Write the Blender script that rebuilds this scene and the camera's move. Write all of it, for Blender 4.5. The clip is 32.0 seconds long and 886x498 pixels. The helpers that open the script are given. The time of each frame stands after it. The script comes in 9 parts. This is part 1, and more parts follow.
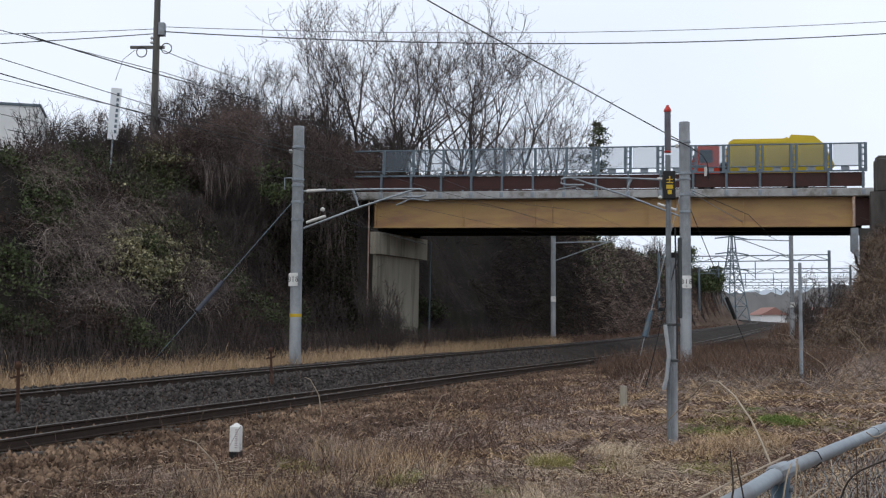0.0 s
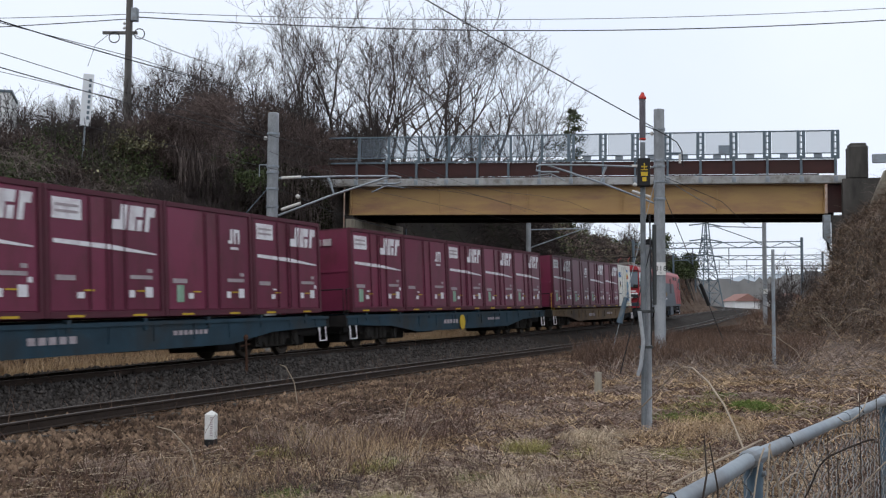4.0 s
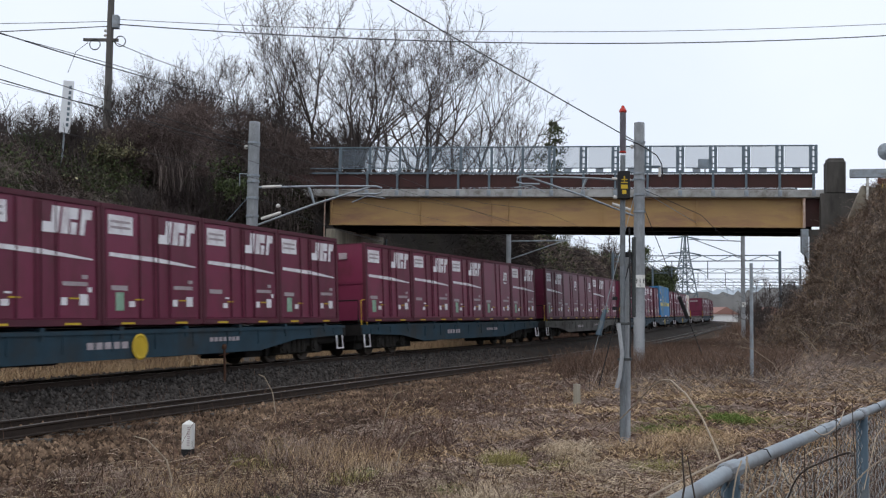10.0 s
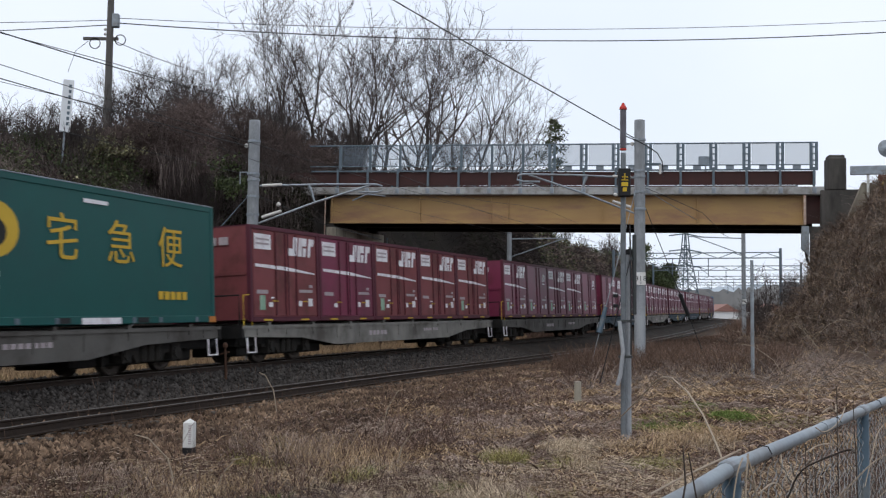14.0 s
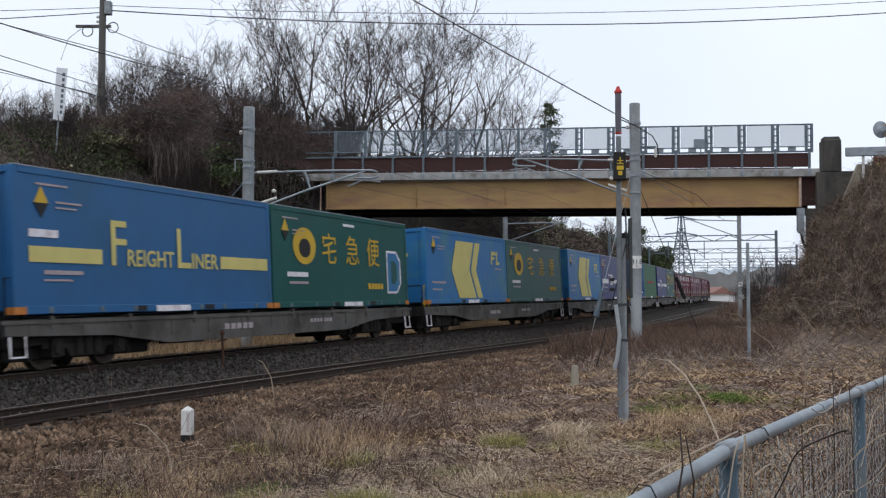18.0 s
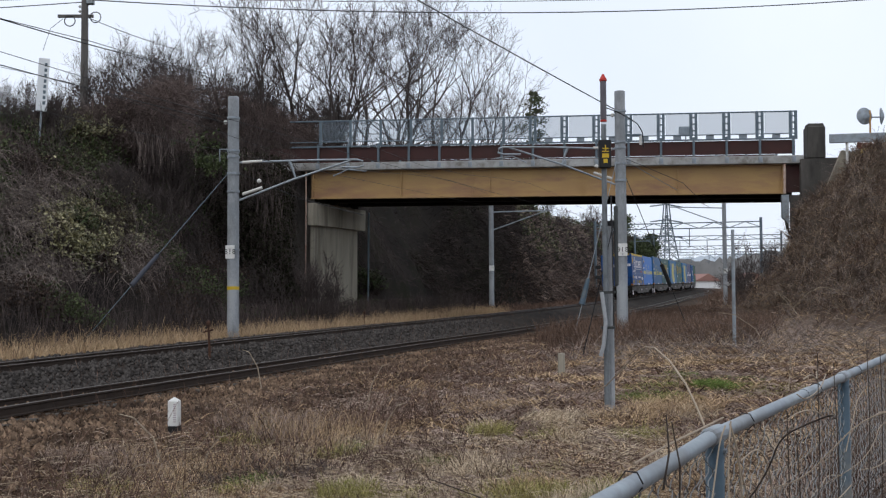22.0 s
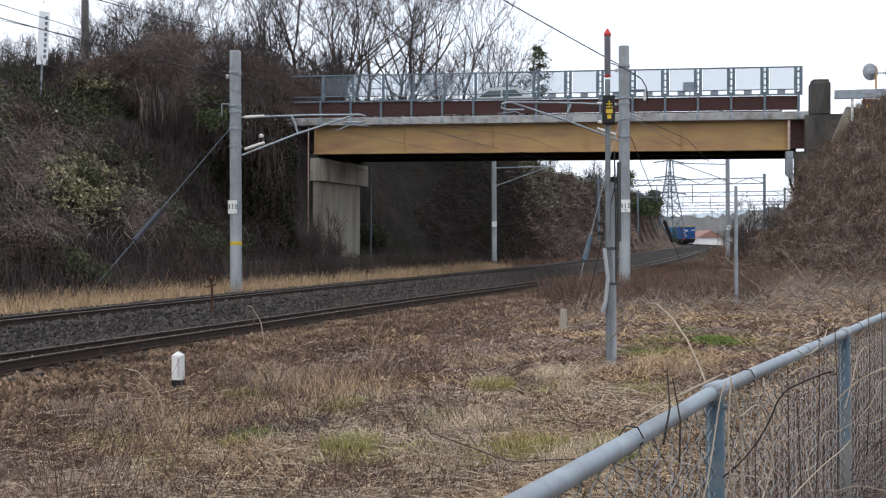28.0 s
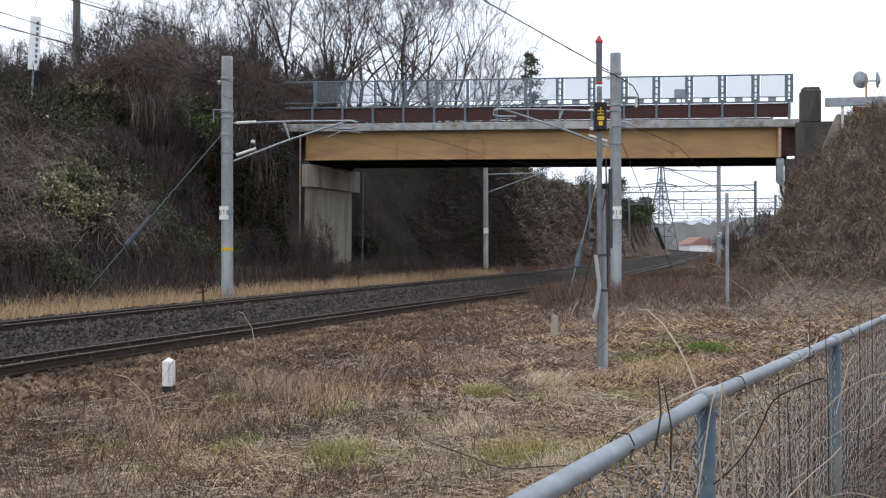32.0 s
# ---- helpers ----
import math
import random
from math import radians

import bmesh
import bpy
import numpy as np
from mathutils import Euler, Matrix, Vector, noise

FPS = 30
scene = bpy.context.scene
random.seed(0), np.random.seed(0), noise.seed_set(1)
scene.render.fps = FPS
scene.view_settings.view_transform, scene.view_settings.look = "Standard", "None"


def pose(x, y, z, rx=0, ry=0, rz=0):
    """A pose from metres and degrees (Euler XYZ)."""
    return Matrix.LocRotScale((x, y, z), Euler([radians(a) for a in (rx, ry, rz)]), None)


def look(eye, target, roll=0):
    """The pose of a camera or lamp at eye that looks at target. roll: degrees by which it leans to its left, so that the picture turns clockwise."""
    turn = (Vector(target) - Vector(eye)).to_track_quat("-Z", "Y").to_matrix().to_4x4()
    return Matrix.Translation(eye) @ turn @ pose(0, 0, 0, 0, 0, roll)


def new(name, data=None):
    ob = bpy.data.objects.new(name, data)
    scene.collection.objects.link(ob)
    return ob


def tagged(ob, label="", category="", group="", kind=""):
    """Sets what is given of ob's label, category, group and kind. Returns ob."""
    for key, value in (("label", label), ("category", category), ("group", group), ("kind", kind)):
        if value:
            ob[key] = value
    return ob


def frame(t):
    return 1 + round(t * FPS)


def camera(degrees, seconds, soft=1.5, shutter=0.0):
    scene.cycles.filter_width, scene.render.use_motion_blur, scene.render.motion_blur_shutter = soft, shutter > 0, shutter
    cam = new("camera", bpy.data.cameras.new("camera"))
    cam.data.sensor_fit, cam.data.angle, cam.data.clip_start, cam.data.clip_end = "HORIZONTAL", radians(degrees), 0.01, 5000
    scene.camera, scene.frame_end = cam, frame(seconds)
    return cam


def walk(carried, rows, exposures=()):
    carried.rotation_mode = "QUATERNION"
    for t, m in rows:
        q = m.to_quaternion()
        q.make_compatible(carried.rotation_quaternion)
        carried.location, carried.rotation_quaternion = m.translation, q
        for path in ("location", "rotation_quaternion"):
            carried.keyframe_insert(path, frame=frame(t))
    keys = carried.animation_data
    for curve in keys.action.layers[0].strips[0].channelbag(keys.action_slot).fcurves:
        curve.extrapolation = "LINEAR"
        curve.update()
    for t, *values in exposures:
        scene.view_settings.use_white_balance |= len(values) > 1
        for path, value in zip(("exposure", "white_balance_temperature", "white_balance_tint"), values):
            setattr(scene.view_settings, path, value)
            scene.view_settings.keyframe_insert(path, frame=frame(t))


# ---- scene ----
cam = camera(44.9, 32.0, soft=1.25, shutter=0.12)
EYE = 1.29
# seconds, then the camera's turn in degrees; the tripod head stays in one place
TURNS = [
    (0.0, 93.983, -0.447, 2.500),
    (0.5, 93.894, -0.238, 2.177),
    (1.0, 93.828, -0.354, 1.802),
    (1.5, 93.443, -0.218, 1.719),
    (2.0, 93.195, -0.210, 1.482),
    (2.5, 93.159, -0.257, 1.330),
    (3.0, 93.082, -0.272, 1.208),
    (3.5, 93.175, -0.293, 1.228),
    (5.5, 93.648, -0.476, 0.735),
    (6.0, 93.734, -0.421, 0.465),
    (6.5, 93.431, -0.445, 0.370),
    (7.0, 93.102, -1.341, 0.103),
    (7.5, 93.247, -1.190, 0.137),
    (8.0, 93.407, -0.953, 0.176),
    (8.5, 93.483, -0.841, 0.130),
    (9.0, 93.390, -0.904, 0.179),
    (9.5, 93.549, -0.781, 0.214),
    (10.0, 93.890, -0.750, 0.110),
    (10.5, 93.978, -0.875, 0.071),
    (11.0, 93.889, -0.873, 0.107),
    (11.5, 93.819, -0.810, 0.195),
    (12.0, 94.015, -0.689, 0.195),
    (12.5, 94.109, -0.654, -0.011),
    (13.0, 93.900, -0.688, -0.047),
    (13.5, 93.714, -0.642, -0.009),
    (14.0, 93.779, -0.603, 0.150),
    (14.5, 93.828, -0.526, 0.235),
    (16.5, 93.390, -0.430, 0.094),
    (17.0, 93.076, -0.289, 0.115),
    (17.5, 92.825, -0.130, 0.009),
    (18.0, 92.995, -0.056, -0.029),
    (18.5, 93.234, -0.078, -0.198),
    (19.0, 93.132, -0.158, -0.425),
    (19.5, 92.796, -0.180, -0.649),
    (20.0, 92.574, 0.038, -0.799),
    (20.5, 92.518, 0.198, -0.776),
    (21.0, 92.489, 0.163, -0.790),
    (21.5, 92.479, 0.366, -0.838),
    (22.0, 92.399, 0.361, -0.753),
    (22.2, 92.249, 0.605, -0.619),
    (22.5, 91.467, 1.203, -0.047),
    (22.7, 91.043, 1.838, 0.496),
    (23.0, 90.439, 1.300, 0.851),
    (23.2, 90.186, 1.183, 0.937),
    (23.5, 89.890, 0.715, 0.396),
    (23.7, 89.664, 0.741, -0.166),
    (24.0, 89.569, 0.576, -0.633),
    (24.5, 89.333, 0.666, -0.870),
    (26.5, 89.472, 0.414, -0.913),
    (27.0, 89.741, 0.423, -0.858),
    (27.5, 90.071, 0.239, -0.742),
    (28.0, 90.034, 0.202, -0.618),
    (28.5, 90.065, 0.124, -0.578),
    (29.0, 90.028, 0.113, -0.511),
    (29.5, 90.105, 0.094, -0.651),
    (30.0, 90.214, 0.026, -0.596),
    (30.5, 90.180, 0.179, -0.656),
    (31.0, 90.315, 0.182, -0.739),
    (31.5, 90.360, 0.096, -0.925),
    (32.0, 90.372, 0.092, -1.066),
]
walk(cam, [(t, pose(0, 0, EYE, rx, ry, rz)) for t, rx, ry, rz in TURNS], exposures=((0.0, 0.0), (23.0, 0.0), (24.0, 0.32), (26.5, 0.45), (32.0, 0.45)))

# ---- light: an overcast sky ----
world = bpy.data.worlds.new("overcast_sky")
scene.world = world
world.use_nodes = True
wn, wl = world.node_tree.nodes, world.node_tree.links
sky = wn.new("ShaderNodeTexSky")
sky.sky_type, sky.sun_disc = "NISHITA", False
sky.sun_elevation, sky.sun_rotation = radians(42), radians(215)
sky.air_density, sky.dust_density = 1.0, 4.0
wcoord = wn.new("ShaderNodeTexCoord")
wcloud = wn.new("ShaderNodeTexNoise")
wcloud.inputs["Scale"].default_value, wcloud.inputs["Detail"].default_value = 2.2, 6
wramp = wn.new("ShaderNodeValToRGB")
wramp.color_ramp.elements[0].position, wramp.color_ramp.elements[0].color = 0.25, (8.6, 9.5, 11.0, 1)
wramp.color_ramp.elements[1].position, wramp.color_ramp.elements[1].color = 0.75, (10.2, 10.9, 12.0, 1)
wmix = wn.new("ShaderNodeMix")
wmix.data_type = "RGBA"
wmix.inputs["Factor"].default_value = 0.9
wl.new(wcoord.outputs["Generated"], wcloud.inputs["Vector"])
wl.new(wcloud.outputs["Fac"], wramp.inputs["Fac"])
wl.new(sky.outputs["Color"], wmix.inputs["A"])
wl.new(wramp.outputs["Color"], wmix.inputs["B"])
wl.new(wmix.outputs["Result"], wn["Background"].inputs["Color"])
wn["Background"].inputs["Strength"].default_value = 0.1
sun = new("sun", bpy.data.lights.new("sun", "SUN"))
sun.data.energy, sun.data.angle, sun.data.color = 0.7, radians(25), (1.0, 0.98, 0.96)
sun.matrix_world = look((0, 0, 60), (18, 30, 0))


# ---- materials ----
def surface(name, base, second=None, scale=3.0, rough=0.8, metal=0.0, bump=0.2, fine=40.0, spread=0.5, stain=None, stain_scale=0.6, by_object=0.0, by_island=0.0, stretch=(1, 1, 1), spec=0.3):
    """A procedural surface: two colours mixed by noise at two scales, stains, relief, and a shift from piece to piece."""
    m = bpy.data.materials.new(name)
    m.use_nodes = True
    n, k = m.node_tree.nodes, m.node_tree.links
    b = n["Principled BSDF"]
    b.inputs["Roughness"].default_value, b.inputs["Metallic"].default_value = rough, metal
    b.inputs["Specular IOR Level"].default_value = spec
    second = second or tuple(c * 0.6 for c in base)
    co, mp = n.new("ShaderNodeTexCoord"), n.new("ShaderNodeMapping")
    mp.inputs["Scale"].default_value = stretch
    k.new(co.outputs["Object"], mp.inputs["Vector"])
    big, small = n.new("ShaderNodeTexNoise"), n.new("ShaderNodeTexNoise")
    big.inputs["Scale"].default_value, big.inputs["Detail"].default_value = scale, 6
    small.inputs["Scale"].default_value, small.inputs["Detail"].default_value = fine, 4
    for x in (big, small):
        k.new(mp.outputs["Vector"], x.inputs["Vector"])
    add = n.new("ShaderNodeMath")
    add.operation = "MULTIPLY_ADD"
    add.inputs[1].default_value = 0.45
    k.new(small.outputs["Fac"], add.inputs[0])
    k.new(big.outputs["Fac"], add.inputs[2])
    ramp = n.new("ShaderNodeMapRange")
    ramp.inputs["From Min"].default_value, ramp.inputs["From Max"].default_value = 0.72 - spread / 2, 0.72 + spread / 2
    k.new(add.outputs[0], ramp.inputs["Value"])
    mix = n.new("ShaderNodeMix")
    mix.data_type = "RGBA"
    mix.inputs["A"].default_value, mix.inputs["B"].default_value = (*base, 1), (*second, 1)
    k.new(ramp.outputs["Result"], mix.inputs["Factor"])
    colour = mix.outputs["Result"]
    if stain:
        sn = n.new("ShaderNodeTexNoise")
        sn.inputs["Scale"].default_value, sn.inputs["Detail"].default_value, sn.inputs["Roughness"].default_value = stain_scale, 8, 0.65
        k.new(mp.outputs["Vector"], sn.inputs["Vector"])
        sr = n.new("ShaderNodeMapRange")
        sr.inputs["From Min"].default_value, sr.inputs["From Max"].default_value = 0.48, 0.68
        k.new(sn.outputs["Fac"], sr.inputs["Value"])
        sm = n.new("ShaderNodeMix")
        sm.data_type = "RGBA"
        sm.inputs["B"].default_value = (*stain, 1)
        k.new(sr.outputs["Result"], sm.inputs["Factor"])
        k.new(colour, sm.inputs["A"])
        colour = sm.outputs["Result"]
    if by_object or by_island:
        hs = n.new("ShaderNodeHueSaturation")
        vr = n.new("ShaderNodeMapRange")
        amount = by_object or by_island
        vr.inputs["To Min"].default_value, vr.inputs["To Max"].default_value = 1 - amount, 1 + amount
        source = n.new("ShaderNodeObjectInfo").outputs["Random"] if by_object else n.new("ShaderNodeNewGeometry").outputs["Random Per Island"]
        k.new(source, vr.inputs["Value"])
        k.new(vr.outputs["Result"], hs.inputs["Value"])
        k.new(colour, hs.inputs["Color"])
        colour = hs.outputs["Color"]
    k.new(colour, b.inputs["Base Color"])
    if bump:
        bp = n.new("ShaderNodeBump")
        bp.inputs["Strength"].default_value, bp.inputs["Distance"].default_value = bump, 0.02
        k.new(add.outputs[0], bp.inputs["Height"])
        k.new(bp.outputs["Normal"], b.inputs["Normal"])
    return m


def plain(name, base, rough=0.6, metal=0.0, glow=0.0):
    m = surface(name, base, tuple(c * 0.85 for c in base), rough=rough, metal=metal, bump=0.0, scale=2.0)
    if glow:
        b = m.node_tree.nodes["Principled BSDF"]
        b.inputs["Emission Color"].default_value, b.inputs["Emission Strength"].default_value = (*base, 1), glow
    return m


def glass(name, tint, rough=0.05, alpha=0.4):
    m = bpy.data.materials.new(name)
    m.use_nodes = True
    b = m.node_tree.nodes["Principled BSDF"]
    b.inputs["Base Color"].default_value, b.inputs["Roughness"].default_value, b.inputs["Alpha"].default_value = (*tint, 1), rough, alpha
    return m


BALLAST = surface("grey_ballast", (0.02, 0.017, 0.015), (0.05, 0.044, 0.039), 1.2, 0.95, spec=0.05, bump=0.8, fine=16, spread=0.35, stain=(0.03, 0.022, 0.018))
RUST_BALLAST = surface("rusty_ballast", (0.03, 0.02, 0.015), (0.07, 0.048, 0.035), 1.4, 0.95, spec=0.05, bump=0.9, fine=14, spread=0.35, stain=(0.05, 0.035, 0.025))
FIELD = surface("dead_grass_ground", (0.07, 0.046, 0.036), (0.15, 0.11, 0.082), 0.9, 0.95, spec=0.08, bump=0.5, fine=30, spread=0.45, stain=(0.07, 0.046, 0.036), stain_scale=0.6)
BANK = surface("thatched_bank_soil", (0.06, 0.045, 0.033), (0.12, 0.092, 0.068), 1.2, 0.95, bump=0.5, fine=25, spread=0.45, stain=(0.045, 0.034, 0.026), stain_scale=0.7)
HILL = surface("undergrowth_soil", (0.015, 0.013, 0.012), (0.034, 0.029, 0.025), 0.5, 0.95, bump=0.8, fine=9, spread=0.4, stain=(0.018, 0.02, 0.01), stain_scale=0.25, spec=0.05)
STONE = surface("ballast_stone", (0.04, 0.035, 0.032), (0.066, 0.058, 0.053), 6, 0.95, spec=0.1, bump=0.3, by_island=0.5)
STONE_RUST = surface("rusty_ballast_stone", (0.05, 0.03, 0.019), (0.2, 0.135, 0.09), 1.1, 0.95, spec=0.1, bump=0.3, spread=0.3, stain=(0.045, 0.03, 0.022), stain_scale=0.7, by_island=0.65)
RAIL = surface("rusty_rail_steel", (0.026, 0.018, 0.014), (0.045, 0.03, 0.022), 6, 0.7, 0.3, bump=0.2)
RAIL_TOP = surface("worn_rail_head", (0.13, 0.115, 0.105), (0.08, 0.065, 0.055), 8, 0.5, 0.4, bump=0.05)
SLEEPER = surface("concrete_sleeper", (0.07, 0.06, 0.05), (0.045, 0.037, 0.03), 4, 0.9)
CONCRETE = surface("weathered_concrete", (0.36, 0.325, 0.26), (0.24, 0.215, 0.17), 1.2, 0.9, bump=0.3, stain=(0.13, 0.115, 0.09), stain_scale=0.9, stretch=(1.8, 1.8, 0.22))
CONCRETE_DARK = surface("dark_concrete", (0.11, 0.10, 0.09), (0.065, 0.06, 0.055), 1.5, 0.9, bump=0.3, stain=(0.04, 0.038, 0.034), stretch=(1.5, 1.5, 0.4))
SLAB = surface("pale_deck_edge", (0.4, 0.4, 0.39), (0.27, 0.265, 0.255), 2.5, 0.85, bump=0.2, stain=(0.17, 0.155, 0.135), stain_scale=2.2)
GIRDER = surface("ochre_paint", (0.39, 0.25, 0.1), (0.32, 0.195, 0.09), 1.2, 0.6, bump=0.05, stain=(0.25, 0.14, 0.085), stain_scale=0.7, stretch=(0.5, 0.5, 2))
# near-black girder colour that carries the deck's shade
GIRDER_DARK = surface("shaded_girder", (0.02, 0.016, 0.013), (0.03, 0.024, 0.019), 2, 0.8)
RUST_BEAM = surface("red_brown_guard_beam", (0.06, 0.021, 0.018), (0.04, 0.017, 0.016), 2, 0.7, stain=(0.04, 0.02, 0.016))
GALV = surface("galvanised_steel", (0.33, 0.37, 0.4), (0.23, 0.26, 0.29), 4, 0.5, 0.4, bump=0.1, stain=(0.2, 0.2, 0.2), stain_scale=3)
GALV_DARK = surface("blue_grey_railing_steel", (0.15, 0.19, 0.22), (0.1, 0.13, 0.155), 3, 0.6, 0.3, bump=0.05)
MESH_PANEL = glass("tinted_screen_panel", (0.13, 0.17, 0.21), 0.45, 0.26)
POLE = surface("grey_concrete_pole", (0.36, 0.375, 0.39), (0.22, 0.235, 0.25), 2, 0.8, bump=0.15, spread=0.3, stain=(0.17, 0.18, 0.185), stain_scale=1.6, stretch=(1, 1, 0.4))
WOOD_POLE = surface("dark_utility_pole", (0.085, 0.08, 0.075), (0.14, 0.13, 0.12), 2, 0.9, stretch=(2, 2, 0.3))
WIRE = plain("dark_cable", (0.025, 0.025, 0.027), 0.6)
WHITE = surface("white_paint", (0.74, 0.74, 0.72), (0.62, 0.61, 0.58), 5, 0.6, bump=0.05, stain=(0.45, 0.43, 0.4), stain_scale=3)
BLACK = plain("black_paint", (0.015, 0.015, 0.016), 0.6)
YELLOW = plain("yellow_paint", (0.62, 0.42, 0.03), 0.55)
RED = plain("red_paint", (0.5, 0.035, 0.025), 0.5)
CERAMIC = plain("white_insulator", (0.62, 0.6, 0.56), 0.3)
MAROON = surface("maroon_container_paint", (0.19, 0.03, 0.068), (0.155, 0.026, 0.056), 1.2, 0.42, bump=0.04, stain=(0.105, 0.026, 0.036), stain_scale=0.8, by_object=0.14, stretch=(1, 1, 0.5))
MAROON_BROWN = surface("faded_maroon_paint", (0.21, 0.055, 0.058), (0.165, 0.045, 0.048), 1.2, 0.6, bump=0.04, stain=(0.09, 0.03, 0.026), stain_scale=0.8, by_object=0.1)
MAROON_TRIM = surface("dark_maroon_trim", (0.075, 0.016, 0.027), (0.1, 0.02, 0.034), 2, 0.6)
CREAM = surface("cream_container_paint", (0.85, 0.83, 0.76), (0.76, 0.74, 0.67), 1.5, 0.55, bump=0.04, stain=(0.55, 0.5, 0.42), stain_scale=1.4, stretch=(1, 1, 0.4))
MARK = surface("white_marking", (0.85, 0.83, 0.84), (0.76, 0.73, 0.75), 4, 0.6, bump=0, stain=(0.55, 0.47, 0.49), stain_scale=2.5)
MARK_FAINT = surface("faded_marking", (0.46, 0.4, 0.41), (0.33, 0.27, 0.28), 8, 0.7, bump=0)
TAG_GREEN = surface("green_and_white_tag", (0.5, 0.6, 0.5), (0.07, 0.25, 0.13), 3, 0.6, bump=0)
FRAME_GREY = surface("dirty_grey_underframe", (0.085, 0.08, 0.072), (0.13, 0.12, 0.11), 2, 0.8, bump=0.1, stain=(0.05, 0.042, 0.036))
FRAME_BLUE = surface("dirty_blue_underframe", (0.015, 0.034, 0.048), (0.022, 0.055, 0.08), 2, 0.75, bump=0.1, stain=(0.03, 0.035, 0.038))
FRAME_BROWN = surface("brown_underframe", (0.17, 0.105, 0.05), (0.12, 0.075, 0.04), 2, 0.8, bump=0.1, stain=(0.07, 0.05, 0.035))
FRAME_PALE = surface("pale_grey_underframe", (0.25, 0.235, 0.21), (0.17, 0.16, 0.145), 2, 0.8, bump=0.1, stain=(0.08, 0.07, 0.06))
BOGIE = surface("grimy_bogie_steel", (0.009, 0.0085, 0.008), (0.02, 0.017, 0.015), 4, 0.85, bump=0.2)
BOGIE_SIDE = surface("dusty_bogie_steel", (0.012, 0.011, 0.0095), (0.034, 0.028, 0.023), 3, 0.85, bump=0.2)
WHEEL = surface("brown_wheel_steel", (0.04, 0.032, 0.027), (0.07, 0.055, 0.045), 5, 0.6, 0.3)
LOCO_RED = surface("red_locomotive_paint", (0.36, 0.015, 0.026), (0.3, 0.013, 0.023), 1.0, 0.4, bump=0.02, stain=(0.28, 0.018, 0.026), stain_scale=0.7)
LOCO_GREY = surface("blue_grey_locomotive_paint", (0.06, 0.078, 0.1), (0.05, 0.064, 0.083), 1.0, 0.45, bump=0.02)
LOCO_ROOF = surface("grey_roof_equipment", (0.11, 0.10, 0.09), (0.2, 0.18, 0.16), 3, 0.8)
# the blue-grey tint stands in for sky reflected in the glass
SCREEN_GLASS = glass("sky_reflection_glass", (0.075, 0.1, 0.13), 0.08, 1.0)
GLASS = glass("dark_window_glass", (0.02, 0.025, 0.03), 0.08, 1.0)
FL_BLUE = surface("sky_blue_container_paint", (0.02, 0.155, 0.38), (0.018, 0.135, 0.34), 0.8, 0.5, bump=0.04, stain=(0.06, 0.19, 0.25), stain_scale=0.6)
FL_WORN = surface("faded_sky_blue_container_paint", (0.022, 0.18, 0.44), (0.03, 0.2, 0.42), 0.6, 0.6, bump=0.04, stain=(0.11, 0.2, 0.2), stain_scale=0.45)
FL_BRIGHT = surface("bright_blue_container_paint", (0.007, 0.18, 0.62), (0.006, 0.155, 0.55), 0.8, 0.45, bump=0.04, stain=(0.006, 0.14, 0.48))
NAVY = surface("navy_container_paint", (0.009, 0.018, 0.14), (0.008, 0.015, 0.115), 0.8, 0.45, bump=0.04, stain=(0.008, 0.016, 0.095))
TEAL_BLUE = surface("muted_teal_blue_paint", (0.022, 0.12, 0.28), (0.02, 0.105, 0.25), 0.8, 0.5, bump=0.04, stain=(0.025, 0.1, 0.21), stain_scale=0.6)
DEEP_BLUE = surface("deep_blue_container_paint", (0.007, 0.066, 0.23), (0.006, 0.055, 0.19), 0.8, 0.45, bump=0.04)
RIB_BLUE = surface("ribbed_blue_container_paint", (0.03, 0.12, 0.3), (0.025, 0.1, 0.26), 1, 0.5, bump=0.05)
GREEN = surface("bottle_green_container_paint", (0.005, 0.085, 0.076), (0.0045, 0.072, 0.066), 0.8, 0.5, bump=0.04, stain=(0.008, 0.07, 0.066))
GREEN_OLD = surface("plain_green_container_paint", (0.035, 0.13, 0.06), (0.03, 0.1, 0.05), 0.8, 0.6, bump=0.04)
PALE_YELLOW = plain("pale_yellow_marking", (0.66, 0.57, 0.2), 0.6)
GOLD = plain("golden_marking", (0.62, 0.4, 0.04), 0.6)
TRUCK_YELLOW = surface("yellow_truck_body", (0.62, 0.46, 0.03), (0.52, 0.38, 0.025), 1.5, 0.5, bump=0.03)
BARK = surface("grey_brown_bark", (0.05, 0.04, 0.035), (0.09, 0.075, 0.065), 5, 0.95, bump=0.2, spec=0.05)
TWIG = surface("brown_twigs", (0.032, 0.025, 0.024), (0.1, 0.078, 0.07), 3, 0.95, bump=0, by_island=0.4, spec=0.05)
VINE = surface("dry_vine_stems", (0.125, 0.098, 0.09), (0.03, 0.024, 0.024), 1.5, 0.95, bump=0, by_island=0.5, spec=0.05)
STRAW = surface("dry_straw_grass", (0.56, 0.41, 0.25), (0.31, 0.21, 0.13), 0.8, 0.9, bump=0, by_island=0.35, spec=0.12)
STRAW_BROWN = surface("russet_dead_grass", (0.18, 0.118, 0.09), (0.105, 0.066, 0.052), 0.6, 0.9, bump=0, by_island=0.45, spec=0.05)
STRAW_GREY = surface("grey_dead_stalks", (0.42, 0.325, 0.265), (0.21, 0.155, 0.13), 0.6, 0.9, bump=0, by_island=0.4, spec=0.12)
GRASS_DULL = surface("yellow_green_grass", (0.2, 0.2, 0.06), (0.36, 0.3, 0.13), 2, 0.85, bump=0, by_island=0.35, spec=0.12)
